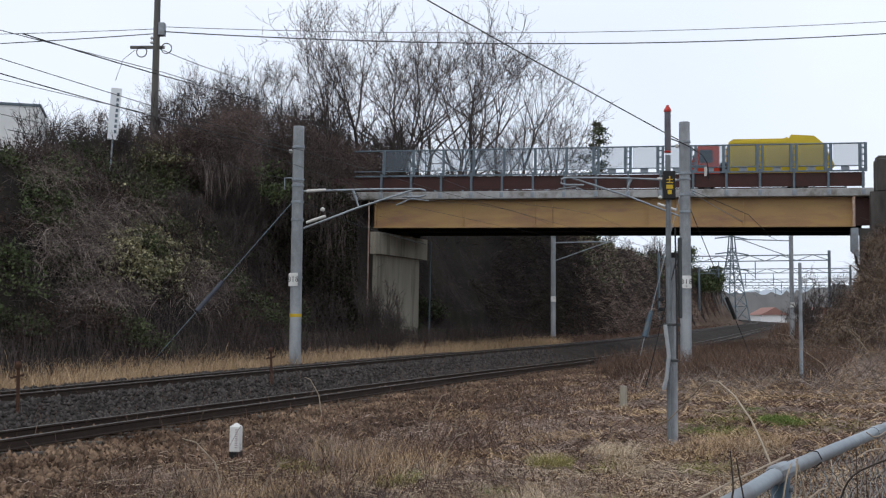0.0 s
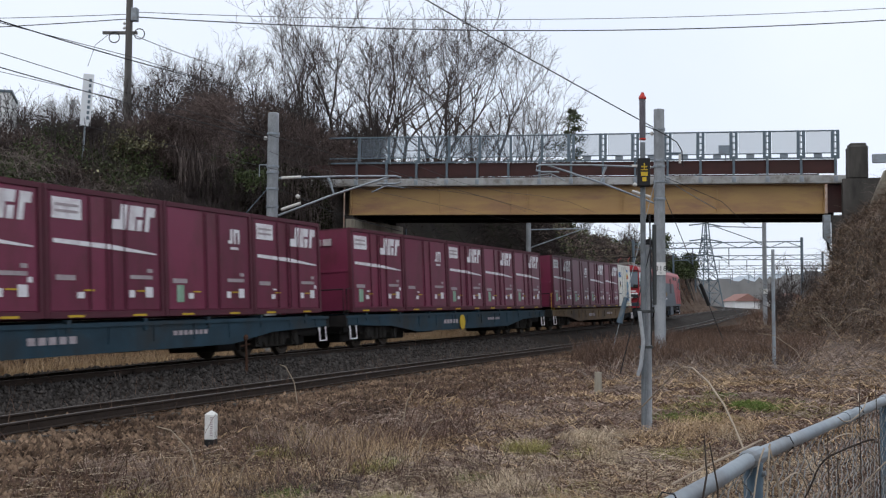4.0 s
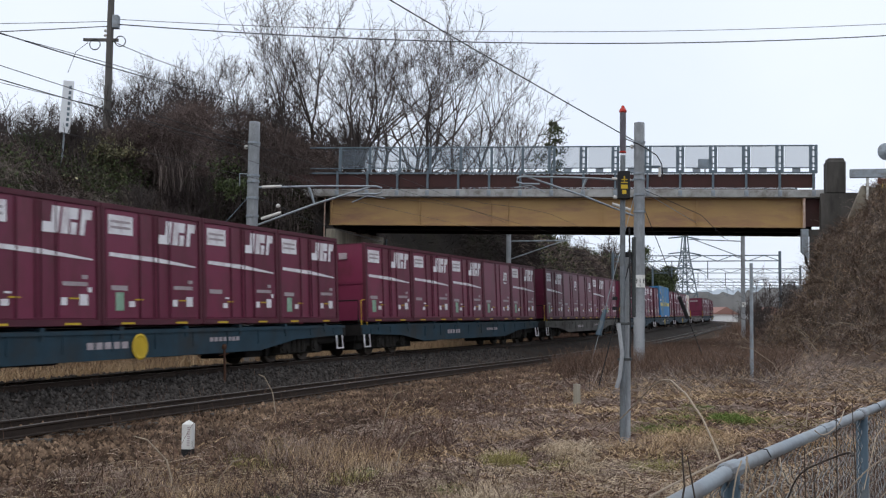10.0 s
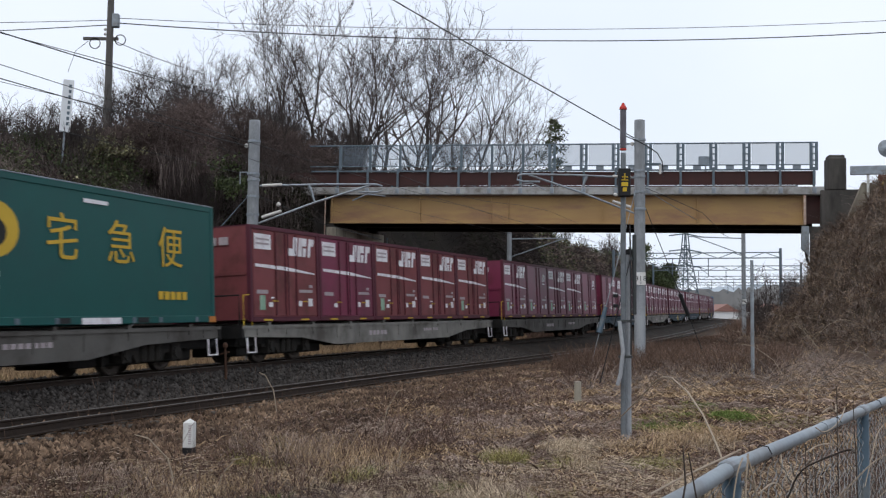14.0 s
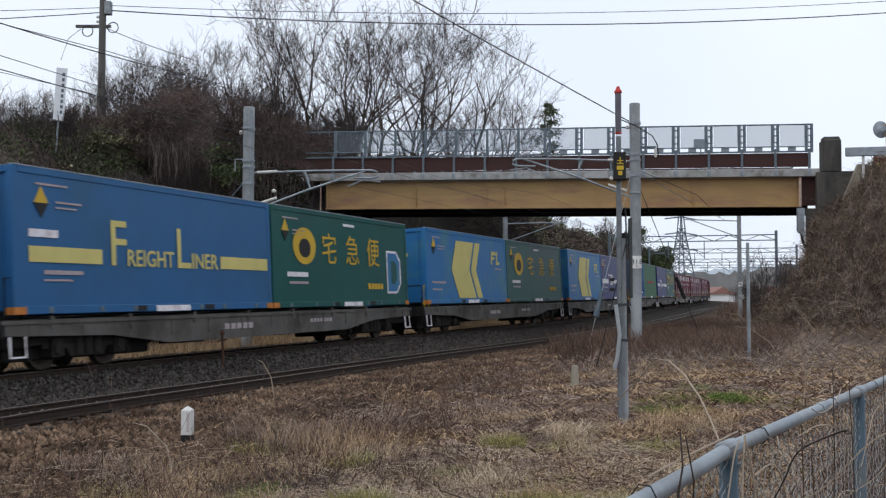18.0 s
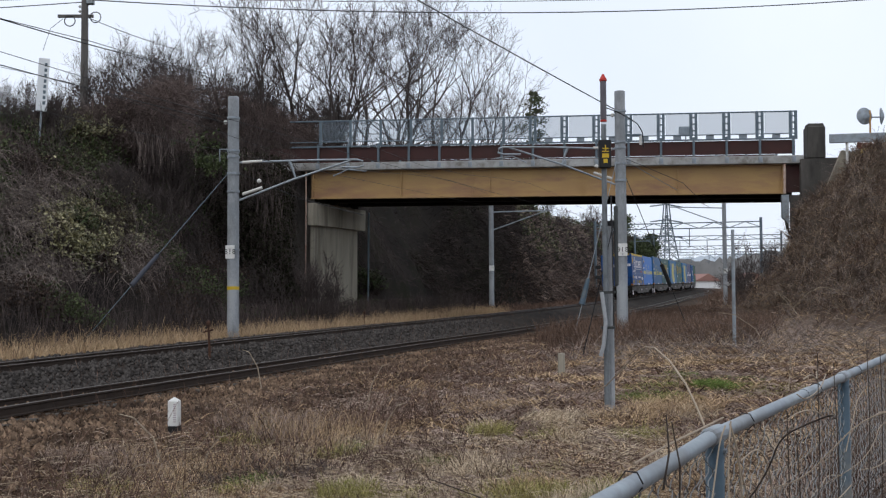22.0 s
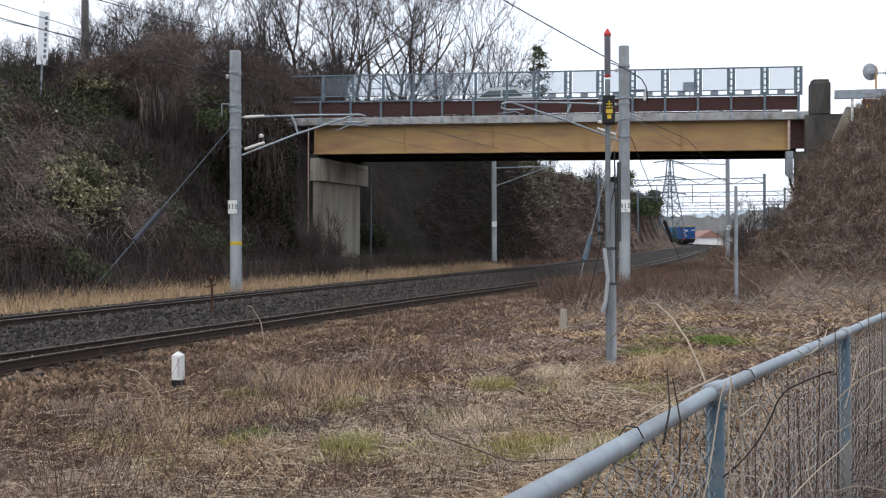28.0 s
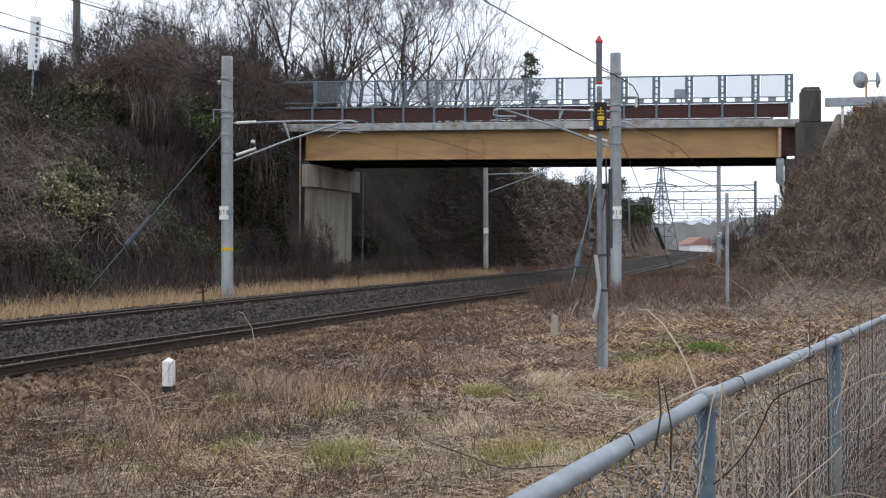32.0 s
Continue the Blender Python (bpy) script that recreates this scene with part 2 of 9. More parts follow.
GRASS = surface("fresh_green_grass", (0.11, 0.17, 0.04), (0.19, 0.22, 0.07), 2, 0.85, bump=0, by_island=0.35, spec=0.12)
LEAF = surface("dark_evergreen_leaf", (0.035, 0.05, 0.02), (0.085, 0.1, 0.045), 0.7, 0.6, bump=0, by_island=0.5, spec=0.12)
LEAF_DRY = surface("dry_brown_leaf", (0.09, 0.062, 0.047), (0.03, 0.021, 0.017), 0.5, 0.9, bump=0, by_island=0.5, spec=0.05)
ROOF_DARK = surface("dark_roof_tiles", (0.05, 0.055, 0.065), (0.035, 0.038, 0.045), 3, 0.7)
HOUSE_WALL = surface("pale_siding", (0.8, 0.8, 0.79), (0.7, 0.7, 0.69), 2, 0.8)
FAR_GREEN = surface("distant_woods", (0.12, 0.12, 0.12), (0.2, 0.195, 0.19), 0.05, 0.95, bump=0)
# distance haze is put into this pale blue hill colour
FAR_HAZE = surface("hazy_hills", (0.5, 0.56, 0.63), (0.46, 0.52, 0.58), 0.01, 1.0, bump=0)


# ---- mesh helpers ----
def link_bm(name, bm, mat, smooth=False):
    me = bpy.data.meshes.new(name)
    bm.to_mesh(me)
    bm.free()
    me.materials.append(mat)
    if smooth:
        for p in me.polygons:
            p.use_smooth = True
    return me


def part(name, bm, mat, parent, label="", m=None, smooth=False):
    """One mesh object under a thing or a part. bm may also be a mesh that is shared."""
    me = bm if isinstance(bm, bpy.types.Mesh) else link_bm(name, bm, mat, smooth)
    ob = new(name, me)
    ob.parent = parent
    if m is not None:
        ob.matrix_basis = m
    if label:
        ob["label"] = label
    return ob


def thing(name, m, label, category, group="", kind=""):
    ob = new(name)
    ob.empty_display_size = 0.2
    ob.matrix_basis = m
    return tagged(ob, label, category, group, kind)


def box(x0, x1, y0, y1, z0, z1, bevel=0.0, bm=None):
    bm = bm or bmesh.new()
    v = [bm.verts.new((x, y, z)) for x in (x0, x1) for y in (y0, y1) for z in (z0, z1)]
    fs = [bm.faces.new([v[i] for i in q]) for q in ((0, 1, 3, 2), (4, 6, 7, 5), (0, 4, 5, 1), (2, 3, 7, 6), (0, 2, 6, 4), (1, 5, 7, 3))]
    if bevel:
        bmesh.ops.bevel(bm, geom=list({e for f in fs for e in f.edges}), offset=bevel, segments=1, affect="EDGES")
    return bm


def tube(points, radii, sides=8, bm=None, cap=True):
    """A round bar through the points, with a radius at each."""
    bm = bm or bmesh.new()
    pts = [Vector(p) for p in points]
    if not hasattr(radii, "__len__"):
        radii = [radii] * len(pts)
    rings = []
    for i, p in enumerate(pts):
        d = (pts[min(i + 1, len(pts) - 1)] - pts[max(i - 1, 0)]).normalized()
        a = d.orthogonal().normalized() if abs(d.z) < 0.9 else (Vector((0, 1, 0)) - d * d.y).normalized()
        if abs(d.z) < 0.9:
            a = Vector((0, 0, 1)) - d * d.z
            a.normalize()
        c = d.cross(a)
        rings.append([bm.verts.new(p + (a * math.cos(w) + c * math.sin(w)) * radii[i]) for w in (2 * math.pi * j / sides for j in range(sides))])
    for r, q in zip(rings, rings[1:]):
        for j in range(sides):
            bm.faces.new((r[j], r[(j + 1) % sides], q[(j + 1) % sides], q[j]))
    if cap:
        bm.faces.new(rings[0][::-1])
        bm.faces.new(rings[-1])
    return bm


def prism(outline, y0, y1, bm=None):
    """A plate with an outline in x and z, from y0 to y1."""
    bm = bm or bmesh.new()
    a = [bm.verts.new((x, y0, z)) for x, z in outline]
    b = [bm.verts.new((x, y1, z)) for x, z in outline]
    n = len(a)
    bm.faces.new(a)
    bm.faces.new(b[::-1])
    for i in range(n):
        bm.faces.new((a[i], b[i], b[(i + 1) % n], a[(i + 1) % n]))
    bmesh.ops.recalc_face_normals(bm, faces=bm.faces)
    return bm


def plates_x(x, quads, thick=0.006, bm=None):
    """Thin raised shapes on a side that faces +x: each is an outline in y and z."""
    bm = bm or bmesh.new()
    for q in quads:
        a = [bm.verts.new((x + thick, y, z)) for y, z in q]
        b = [bm.verts.new((x - 0.002, y, z)) for y, z in q]
        n = len(a)
        bm.faces.new(a)
        for i in range(n):
            bm.faces.new((a[i], b[i], b[(i + 1) % n], a[(i + 1) % n]))
    bmesh.ops.recalc_face_normals(bm, faces=bm.faces)
    return bm


def rect(y0, y1, z0, z1, slant=0.0):
    return [(y0, z0), (y1, z0), (y1 + slant, z1), (y0 + slant, z1)]


def lathe(profile, sides=12, bm=None, axis="z"):
    """A turned form from (radius, height) pairs."""
    bm = bm or bmesh.new()
    rings = []
    for r, h in profile:
        ring = []
        for j in range(sides):
            w = 2 * math.pi * j / sides
            c, s = r * math.cos(w), r * math.sin(w)
            ring.append(bm.verts.new((c, s, h) if axis == "z" else (h, c, s)))
        rings.append(ring)
    for r, q in zip(rings, rings[1:]):
        for j in range(sides):
            bm.faces.new((r[j], r[(j + 1) % sides], q[(j + 1) % sides], q[j]))
    bm.faces.new(rings[0][::-1])
    bm.faces.new(rings[-1])
    bmesh.ops.recalc_face_normals(bm, faces=bm.faces)
    return bm


def mesh_from(name, verts, faces, mat):
    me = bpy.data.meshes.new(name)
    me.from_pydata(verts, [], faces)
    me.materials.append(mat)
    return me


def quick_mesh(name, co, loops, per, mat):
    """A mesh of many equal faces from arrays: co (n, 3), loops (faces, per)."""
    me = bpy.data.meshes.new(name)
    me.vertices.add(len(co))
    me.vertices.foreach_set("co", np.ascontiguousarray(co, dtype=np.float32).ravel())
    me.loops.add(loops.size)
    me.loops.foreach_set("vertex_index", np.ascontiguousarray(loops, dtype=np.int32).ravel())
    me.polygons.add(len(loops))
    me.polygons.foreach_set("loop_start", np.arange(0, loops.size, per, dtype=np.int32))
    me.update(calc_edges=True)
    me.materials.append(mat)
    return me


# ---- the line of the railway ----
# curvature of the far track's middle, in 1/1000 per metre, by metres along the line
BEND_AT = [-400, -70, -60, 0, 30, 60, 90, 130, 170, 260, 800]
BEND = [0, 0, 3.82, 3.82, -1.88, -1.73, 0.78, -0.45, -1.73, -1.25, -1.25]
STEP = np.arange(-480.0, 801.0, 1.0)
_k = np.interp(STEP, BEND_AT, BEND) / 1000
_h = np.concatenate([[0], np.cumsum((_k[1:] + _k[:-1]) / 2)])
HEAD = radians(19.17) + _h - _h[480]
_x = np.concatenate([[0], np.cumsum(np.sin((HEAD[1:] + HEAD[:-1]) / 2))])
_y = np.concatenate([[0], np.cumsum(np.cos((HEAD[1:] + HEAD[:-1]) / 2))])
LX, LY = _x - _x[480] - 6.63 - 1.18, _y - _y[480] + 22.1 + 0.41
GRADE, CANT, NEAR_CANT, SPACING = 0.011, 2.6, 3.3, 3.95


def line_z(s):
    return GRADE * np.maximum(s, -30)


def near_drop(s, o):
    """How far the near track lies below the far one."""
    return np.interp(s, [-30, -6, 0, 6, 12, 18, 30], [0.12, 0.14, 0.19, 0.22, 0.25, 0.29, 0.31]) * np.interp(o, [1.2, 2.6, 5.3, 7.0], [0, 1, 1, 0])


def on_line(s, o=0.0, z=0.0):
    """The place o metres to the right of the far track's middle, z over its rails."""
    h = np.interp(s, STEP, HEAD)
    return Vector((float(np.interp(s, STEP, LX) + o * np.cos(h)), float(np.interp(s, STEP, LY) - o * np.sin(h)), float(line_z(s) - near_drop(s, o) + z)))


def line_pose(s, o=0.0, z=0.0, cant=True):
    h = math.degrees(np.interp(s, STEP, HEAD))
    p = on_line(s, o, z)
    return pose(p.x, p.y, p.z, math.degrees(math.atan(GRADE)) if s > -30 else 0, -np.interp(o, [1, 3], [CANT, NEAR_CANT]) if cant else 0, -h)


def to_line(x, y):
    """Metres along the line and to its right, for arrays of places."""
    x, y = np.asarray(x, float).ravel(), np.asarray(y, float).ravel()
    s, o = np.empty_like(x), np.empty_like(x)
    keep = slice(None, None, 2)
    for i in range(0, len(x), 4000):
        dx, dy = x[i:i + 4000, None] - LX[None, keep], y[i:i + 4000, None] - LY[None, keep]
        j = np.argmin(dx * dx + dy * dy, axis=1)
        r = np.arange(len(j))
        hh = HEAD[keep][j]
        s[i:i + 4000] = STEP[keep][j] + dx[r, j] * np.sin(hh) + dy[r, j] * np.cos(hh)
        o[i:i + 4000] = dx[r, j] * np.cos(hh) - dy[r, j] * np.sin(hh)
    return s, o


# the road on the bridge: a line from its west end to its east end
BR_A, BR_B = Vector((-5.67, 51.2, 0)), Vector((16.6, 47.8, 0))
BR_DIR = (BR_B - BR_A).normalized()
BR_LEN = (BR_B - BR_A).length
BR_TURN = math.degrees(math.atan2(BR_DIR.y, BR_DIR.x))
BR_WIDE = 5.0


def bumps(x, y, size, seed):
    """Smooth random relief between -1 and 1, from a few crossed waves."""
    rng = np.random.RandomState(seed)
    z = np.zeros_like(x)
    for i in range(7):
        a, f, p = rng.uniform(0, 6.28), rng.uniform(0.6, 1.7) * 6.28 / size, rng.uniform(0, 6.28)
        z += np.sin((x * np.cos(a) + y * np.sin(a)) * f + p + 1.3 * np.sin((x * np.sin(a) - y * np.cos(a)) * f * 0.6 + p * 2))
    return z / 4.5


def ground_z(x, y):
    """Height of the ground at arrays of places."""
    x, y = np.asarray(x, float).ravel(), np.asarray(y, float).ravel()
    s, o = to_line(x, y)
    prof = np.interp(o, [-5.6, -4.6, -3.4, -2.4, -2.0, -0.6, 0.6, 1.2, 1.95, 2.6, 3.3, 4.5, 5.1, 6.0, 6.5, 8.0, 9.0, 13.0, 20, 60],
                     [-0.35, -0.45, -0.55, -0.28, -0.17, -0.14, -0.1, -0.14, -0.24, -0.2, -0.18, -0.165, -0.19, -0.26, -0.32, -0.62, -0.62, -0.42, -0.35, -0.6])
    z = line_z(s) * np.interp(o, [-6, 9, 40], [1, 1, 0.3]) + prof - near_drop(s, o)
    z += np.where(np.abs(o - 1.9) > 5.5, bumps(x, y, 3.2, 3) * 0.05 + bumps(x, y, 0.9, 4) * 0.02, bumps(x, y, 0.6, 5) * 0.012)
    # cutting on the west side
    crest = np.interp(s, [-80, 0, 10, 20, 27, 31, 36, 46, 52, 62, 85, 120, 150, 200, 230, 300], [5.5, 6.0, 6.6, 8.2, 9.2, 8.6, 7.3, 7.3, 8.5, 8.2, 7.6, 7.6, 8.0, 8.0, 6.0, 3.0])
    toe = np.interp(s, [14, 24, 46, 56, 110, 150, 230], [-5.4, -8.6, -8.2, -4.6, -4.4, -3.6, -3.6])
    rise = np.clip((toe - o) * np.interp(s, [14, 24, 46, 56, 110, 150], [1.08, 1.7, 1.5, 2.1, 2.3, 2.4]) + (bumps(x, y, 6.0, 8) * 0.7 + bumps(x, y, 2.4, 18) * 0.35) * np.clip((toe - o) / 3, 0, 1), 0, None)
    top = crest + bumps(x, y, 9.0, 9) * 0.35
    z += np.where(o < toe, np.minimum(rise, top), 0)
    # the road's cutting through the west bank, and the rise behind it
    u = (x - BR_A.x) * BR_DIR.x + (y - BR_A.y) * BR_DIR.y
    v = -(x - BR_A.x) * BR_DIR.y + (y - BR_A.y) * BR_DIR.x
    z = np.where((u < 1.5) & (v > -0.9) & (v < 6.0) & (o < toe), np.minimum(z, 7.15), z)
    z += np.where((u < 6) & (o < toe), np.interp(v, [6.2, 9.5], [0, 2.8]) * np.clip((6 - u) / 6, 0, 1) * np.clip((u + 26) / 8, 0, 1), 0)
    # embankment of the road on the east side
    du, dv = np.interp(BR_LEN + 2.65 + np.clip(v, 0, 9) * 0.35 - u, [0, 1.0, 1.8, 2.6, 3.3, 4.6, 8], [0, 3.0, 3.9, 4.7, 6.9, 9.5, 20]), np.maximum(np.maximum(-0.8 - v, v - BR_WIDE - 1.0), 0)
    bank = np.interp(np.sqrt(du * du + dv * dv), [0, 2.2, 5.0, 7.6, 11, 14], [7.35, 6.6, 4.6, 1.9, 0.2, -1.4]) + bumps(x, y, 2.6, 12) * 0.75 * np.clip(dv, 0, 1) + bumps(x, y, 1.1, 13) * 0.32 * np.clip(dv, 0, 1)
    bank = np.where(u > BR_LEN - 11, bank, -9)
    return np.maximum(z, np.where(o > 6.5, bank, -9))


# ---- ground ----
def spaced(lo, hi, fine_lo, fine_hi, step, growth):
    out = list(np.arange(fine_lo, fine_hi, step))
    d, p = step, fine_lo
    while p > lo:
        d *= growth
        p -= d
        out.insert(0, p)
    d, p = step, out[-1]
    while p < hi:
        d *= growth
        p += d
        out.append(p)
    return np.array(out)


def build_ground():
    gx, gy = spaced(-2600, 2600, -24, 32, 0.3, 1.1), spaced(-300, 4200, 0, 60, 0.3, 1.07)
    xx, yy = np.meshgrid(gx, gy)
    zz = ground_z(xx, yy)
    far = np.hypot(xx, yy).ravel()
    zz = np.where(far > 330, np.minimum(zz, 2.5) - np.clip((far - 330) * 0.002, 0, 3), zz)
    co = np.stack([xx.ravel(), yy.ravel(), zz], 1)
    w = len(gx)
    i = (np.arange(len(gy) - 1)[:, None] * w + np.arange(w - 1)[None]).ravel()
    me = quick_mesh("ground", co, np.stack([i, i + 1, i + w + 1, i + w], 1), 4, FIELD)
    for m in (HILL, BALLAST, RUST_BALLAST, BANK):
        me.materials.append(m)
    mid = (co[i] + co[i + w + 1]) / 2
    s, o = to_line(mid[:, 0], mid[:, 1])
    o2 = o + bumps(mid[:, 0], mid[:, 1], 1.5, 21) * 0.35
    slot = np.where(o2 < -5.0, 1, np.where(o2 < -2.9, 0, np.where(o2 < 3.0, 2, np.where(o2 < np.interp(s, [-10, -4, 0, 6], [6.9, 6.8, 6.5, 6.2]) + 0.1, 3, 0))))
    slot = np.where((np.abs(o - 1.9) < 6.4) & (far[i] > 330), 0, slot)
    slot = np.where((o > 8.5) & (mid[:, 2] > 0.7) & (mid[:, 1] < 70), 4, slot)
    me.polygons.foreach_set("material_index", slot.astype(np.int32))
    me.polygons.foreach_set("use_smooth", np.ones(len(slot), dtype=bool))
    return tagged(new("ground", me), "brown winter ground with ballast bed, dead grass field and steep wooded bank", "ground", kind="structure")


build_ground()


# ---- track ----
def swept(name, section, spans, mat):
    """A bar with a cross-section (to the right, up) along the line."""
    co, fs = [], []
    n = len(section)
    for o, z in spans:
        start = len(co)
        stations = list(np.arange(-60, 60, 1.5)) + list(np.arange(60, 330, 5))
        for s in stations:
            m = line_pose(s, o, z)
            co += [tuple(m @ Vector((a, 0, b))) for a, b in section]
        for k in range(len(stations) - 1):
            for j in range(n):
                a, b = start + k * n + j, start + k * n + (j + 1) % n
                fs.append((a, b, b + n, a + n))
    return mesh_from(name, co, fs, mat)


def build_track(o, label):
    t = thing("railway_track", Matrix.Identity(4), label, "railway track", "two parallel tracks", "structure")
    web = [(-0.06, -0.15), (0.06, -0.15), (0.06, -0.135), (0.012, -0.12), (0.012, -0.045), (0.032, -0.03), (0.032, -0.008), (-0.032, -0.008), (-0.032, -0.03), (-0.012, -0.045), (-0.012, -0.12), (-0.06, -0.135)]
    head = [(-0.032, -0.008), (0.032, -0.008), (0.026, 0.0), (-0.026, 0.0)]
    for side in (-0.5655, 0.5655):
        z = side * math.sin(radians(NEAR_CANT if o > 2 else CANT))
        r = part("rail", swept("rail", web, [(o + side, z)], RAIL), None, t)
        part("rail_head", swept("rail_head", head, [(o + side, z)], RAIL_TOP), None, r, "worn running surface")
    sl = link_bm("sleeper", box(-1.0, 1.0, -0.11, 0.11, -0.34, -0.185, 0.02), SLEEPER)
    for k in range(100):
        part("sleeper", sl, None, t, m=line_pose(-18 + k * 0.62, o))
    return t


build_track(0, "far railway track with rusty rails on grey ballast")
NEAR_TRACK = build_track(SPACING, "near railway track with rusty rails on a rust-brown ballast shoulder")


# ---- road bridge ----
def build_bridge():
    b = thing("road_bridge", pose(BR_A.x, BR_A.y, 0.06, 0, 0.4, BR_TURN), "ochre steel girder road bridge with screened railings over the railway", "bridge", kind="structure")
    sk = 1.2  # the piers run with the railway, askew to the road
    L, W = BR_LEN, BR_WIDE
    # inner girders, soffit and cross beams have the shade put into their colour
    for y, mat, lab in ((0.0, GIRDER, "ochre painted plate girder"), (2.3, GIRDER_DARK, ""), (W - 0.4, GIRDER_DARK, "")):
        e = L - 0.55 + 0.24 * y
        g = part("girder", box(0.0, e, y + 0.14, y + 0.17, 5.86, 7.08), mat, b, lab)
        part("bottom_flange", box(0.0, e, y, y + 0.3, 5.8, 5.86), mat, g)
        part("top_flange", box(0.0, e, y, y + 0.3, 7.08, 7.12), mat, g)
        if y == 0:
            for x in (0.06, 4.35, 7.75, 8.55, 12.9, 17.2, L - 0.7):
                part("stiffener", box(x, x + 0.05, y + 0.03, y + 0.14, 5.86, 7.08), mat, g)
            part("splice_plate", box(7.75, 8.6, y + 0.11, y + 0.14, 5.9, 7.04), mat, g)
    part("soffit", box(0.2, L - 0.3, 0.4, W - 0.1, 6.75, 7.12), GIRDER_DARK, b, "underside of the deck, darkened as shade")
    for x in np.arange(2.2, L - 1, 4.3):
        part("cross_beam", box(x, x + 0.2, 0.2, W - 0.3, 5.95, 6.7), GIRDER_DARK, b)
    part("deck_edge", box(-2.0, L + 0.2, -0.22, 0.25, 7.14, 7.5, 0.02), SLAB, b, "pale concrete deck edge")
    part("deck_edge", box(-2.0, L + 0.2, W - 0.25, W + 0.22, 7.14, 7.5, 0.02), SLAB, b, "pale concrete deck edge")
    part("road_deck", box(-30.0, L + 30.0, 0.26, W - 0.26, 7.12, 7.42), CONCRETE_DARK, b, "asphalt road deck")
    # guard beams, posts and screens
    n = 15
    pitch = 1.46
    for side, y in (("near", -0.12), ("far", W + 0.05)):
        part("guard_beam", box(-2.0, L - 0.15, y + 0.05, y + 0.15, 7.6, 8.22), RUST_BEAM, b, "red-brown guard beam")
        if side == "near":
            part("top_rail", tube([(-1.0, y, 9.5), (L - 0.1, y, 9.5)], 0.035, 6), GALV_DARK, b)
            part("lower_rail", tube([(-1.0, y, 8.5), (L - 0.1, y, 8.5)], 0.025, 6), GALV_DARK, b)
        post = link_bm("railing_post", box(-0.065, 0.065, -0.05, 0.05, 8.24, 9.53, 0.008), GALV_DARK)
        stub = link_bm("guard_post", box(-0.05, 0.05, -0.06, 0.04, 7.3, 8.4, 0.008), GALV_DARK)
        panel = link_bm("screen_panel", box(0.1, pitch - 0.1, -0.01, 0.01, 8.5, 9.46), MESH_PANEL)
        rung = link_bm("rung", box(-0.07, 0.07, -0.02, 0.02, -0.03, 0.03), GALV_DARK)
        foot = link_bm("foot_plate", box(-0.09, 0.09, -0.14, 0.0, 7.2, 7.46, 0.01), GALV)
        kerb = link_bm("kerb_plate", box(0.45, 0.8, -0.03, 0.03, 8.3, 8.52, 0.01), GALV)
        for k in range(n + 1):
            x = L - 0.12 - k * pitch
            if side == "far":
                part("guard_post", stub, None, b, m=Matrix.Translation((x, y, 0)))
                continue
            part("guard_post", stub, None, b, m=Matrix.Translation((x - 0.11, y, 0)))
            part("foot_plate", foot, None, b, m=Matrix.Translation((x - 0.11, y, 0)))
            part("railing_post", post, None, b, m=Matrix.Translation((x, y, 0)))
            if k < 9:
                part("railing_post", post, None, b, m=Matrix.Translation((x - 0.23, y, 0)))
                for z in (8.7, 9.0, 9.3):
                    part("rung", rung, None, b, m=Matrix.Translation((x - 0.115, y, z)))
                if k:
                    part("kerb_plate", kerb, None, b, m=Matrix.Translation((x, y + 0.1, 0)))
            if k:
                p = part("screen_panel", panel, None, b, "translucent grey screen", m=Matrix.Translation((x, y, 0)))
                p.visible_shadow = False
        if side == "near":
            part("bottom_rail", box(-1.0, L - 0.1, y - 0.03, y + 0.03, 8.24, 8.31), GALV_DARK, b)
    # west pier with its cap
    def leaning(x0, x1, y0, y1, z0, z1):
        bm = box(x0, x1, y0, y1, z0, z1)
        for v in bm.verts:
            v.co.x += sk * v.co.y / W
        return bm
    part("pier", leaning(-0.1, 0.08, 0.2, W - 0.2, -1.0, 4.55), CONCRETE, b, "stained concrete pier")
    part("pier_cap", leaning(-0.14, 0.32, 0.0, W + 0.2, 4.55, 5.62), CONCRETE, b, "concrete pier cap")
    for y in (0.15, 2.45, W - 0.25):
        part("bearing", leaning(-0.2, 0.2, y - 0.15, y + 0.15, 5.62, 5.8), GIRDER_DARK, b)
    part("abutment", leaning(-5.0, -0.4, 1.4, W - 0.2, 2.0, 7.1), CONCRETE_DARK, b, "dark concrete abutment behind the pier")
    part("drain_pipe", tube([(-0.2, -0.1, -0.4), (-0.2, -0.1, 7.1)], 0.035, 8), surface("rusty_pipe", (0.34, 0.16, 0.1), (0.5, 0.42, 0.36), 4, 0.8), b, "rust-pink drain pipe")
    part("drain_pipe", tube([(1.75, W + 0.1, -0.3), (1.75, W + 0.1, 5.5)], 0.045, 8), GALV_DARK, b, "grey drain pipe")
    part("road_parapet", box(-7.4, -2.6, -0.25, 0.15, 7.5, 8.1, 0.03), CONCRETE, b, "low pale concrete parapet above the west bank")
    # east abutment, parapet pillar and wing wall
    part("abutment", leaning(L - 0.38, L + 3.0, -0.3, W + 0.3, -0.5, 5.7), CONCRETE_DARK, b, "dark concrete abutment")
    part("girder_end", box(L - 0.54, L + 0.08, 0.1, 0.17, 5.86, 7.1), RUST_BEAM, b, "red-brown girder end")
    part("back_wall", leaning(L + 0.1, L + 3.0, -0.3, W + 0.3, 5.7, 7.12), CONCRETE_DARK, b)
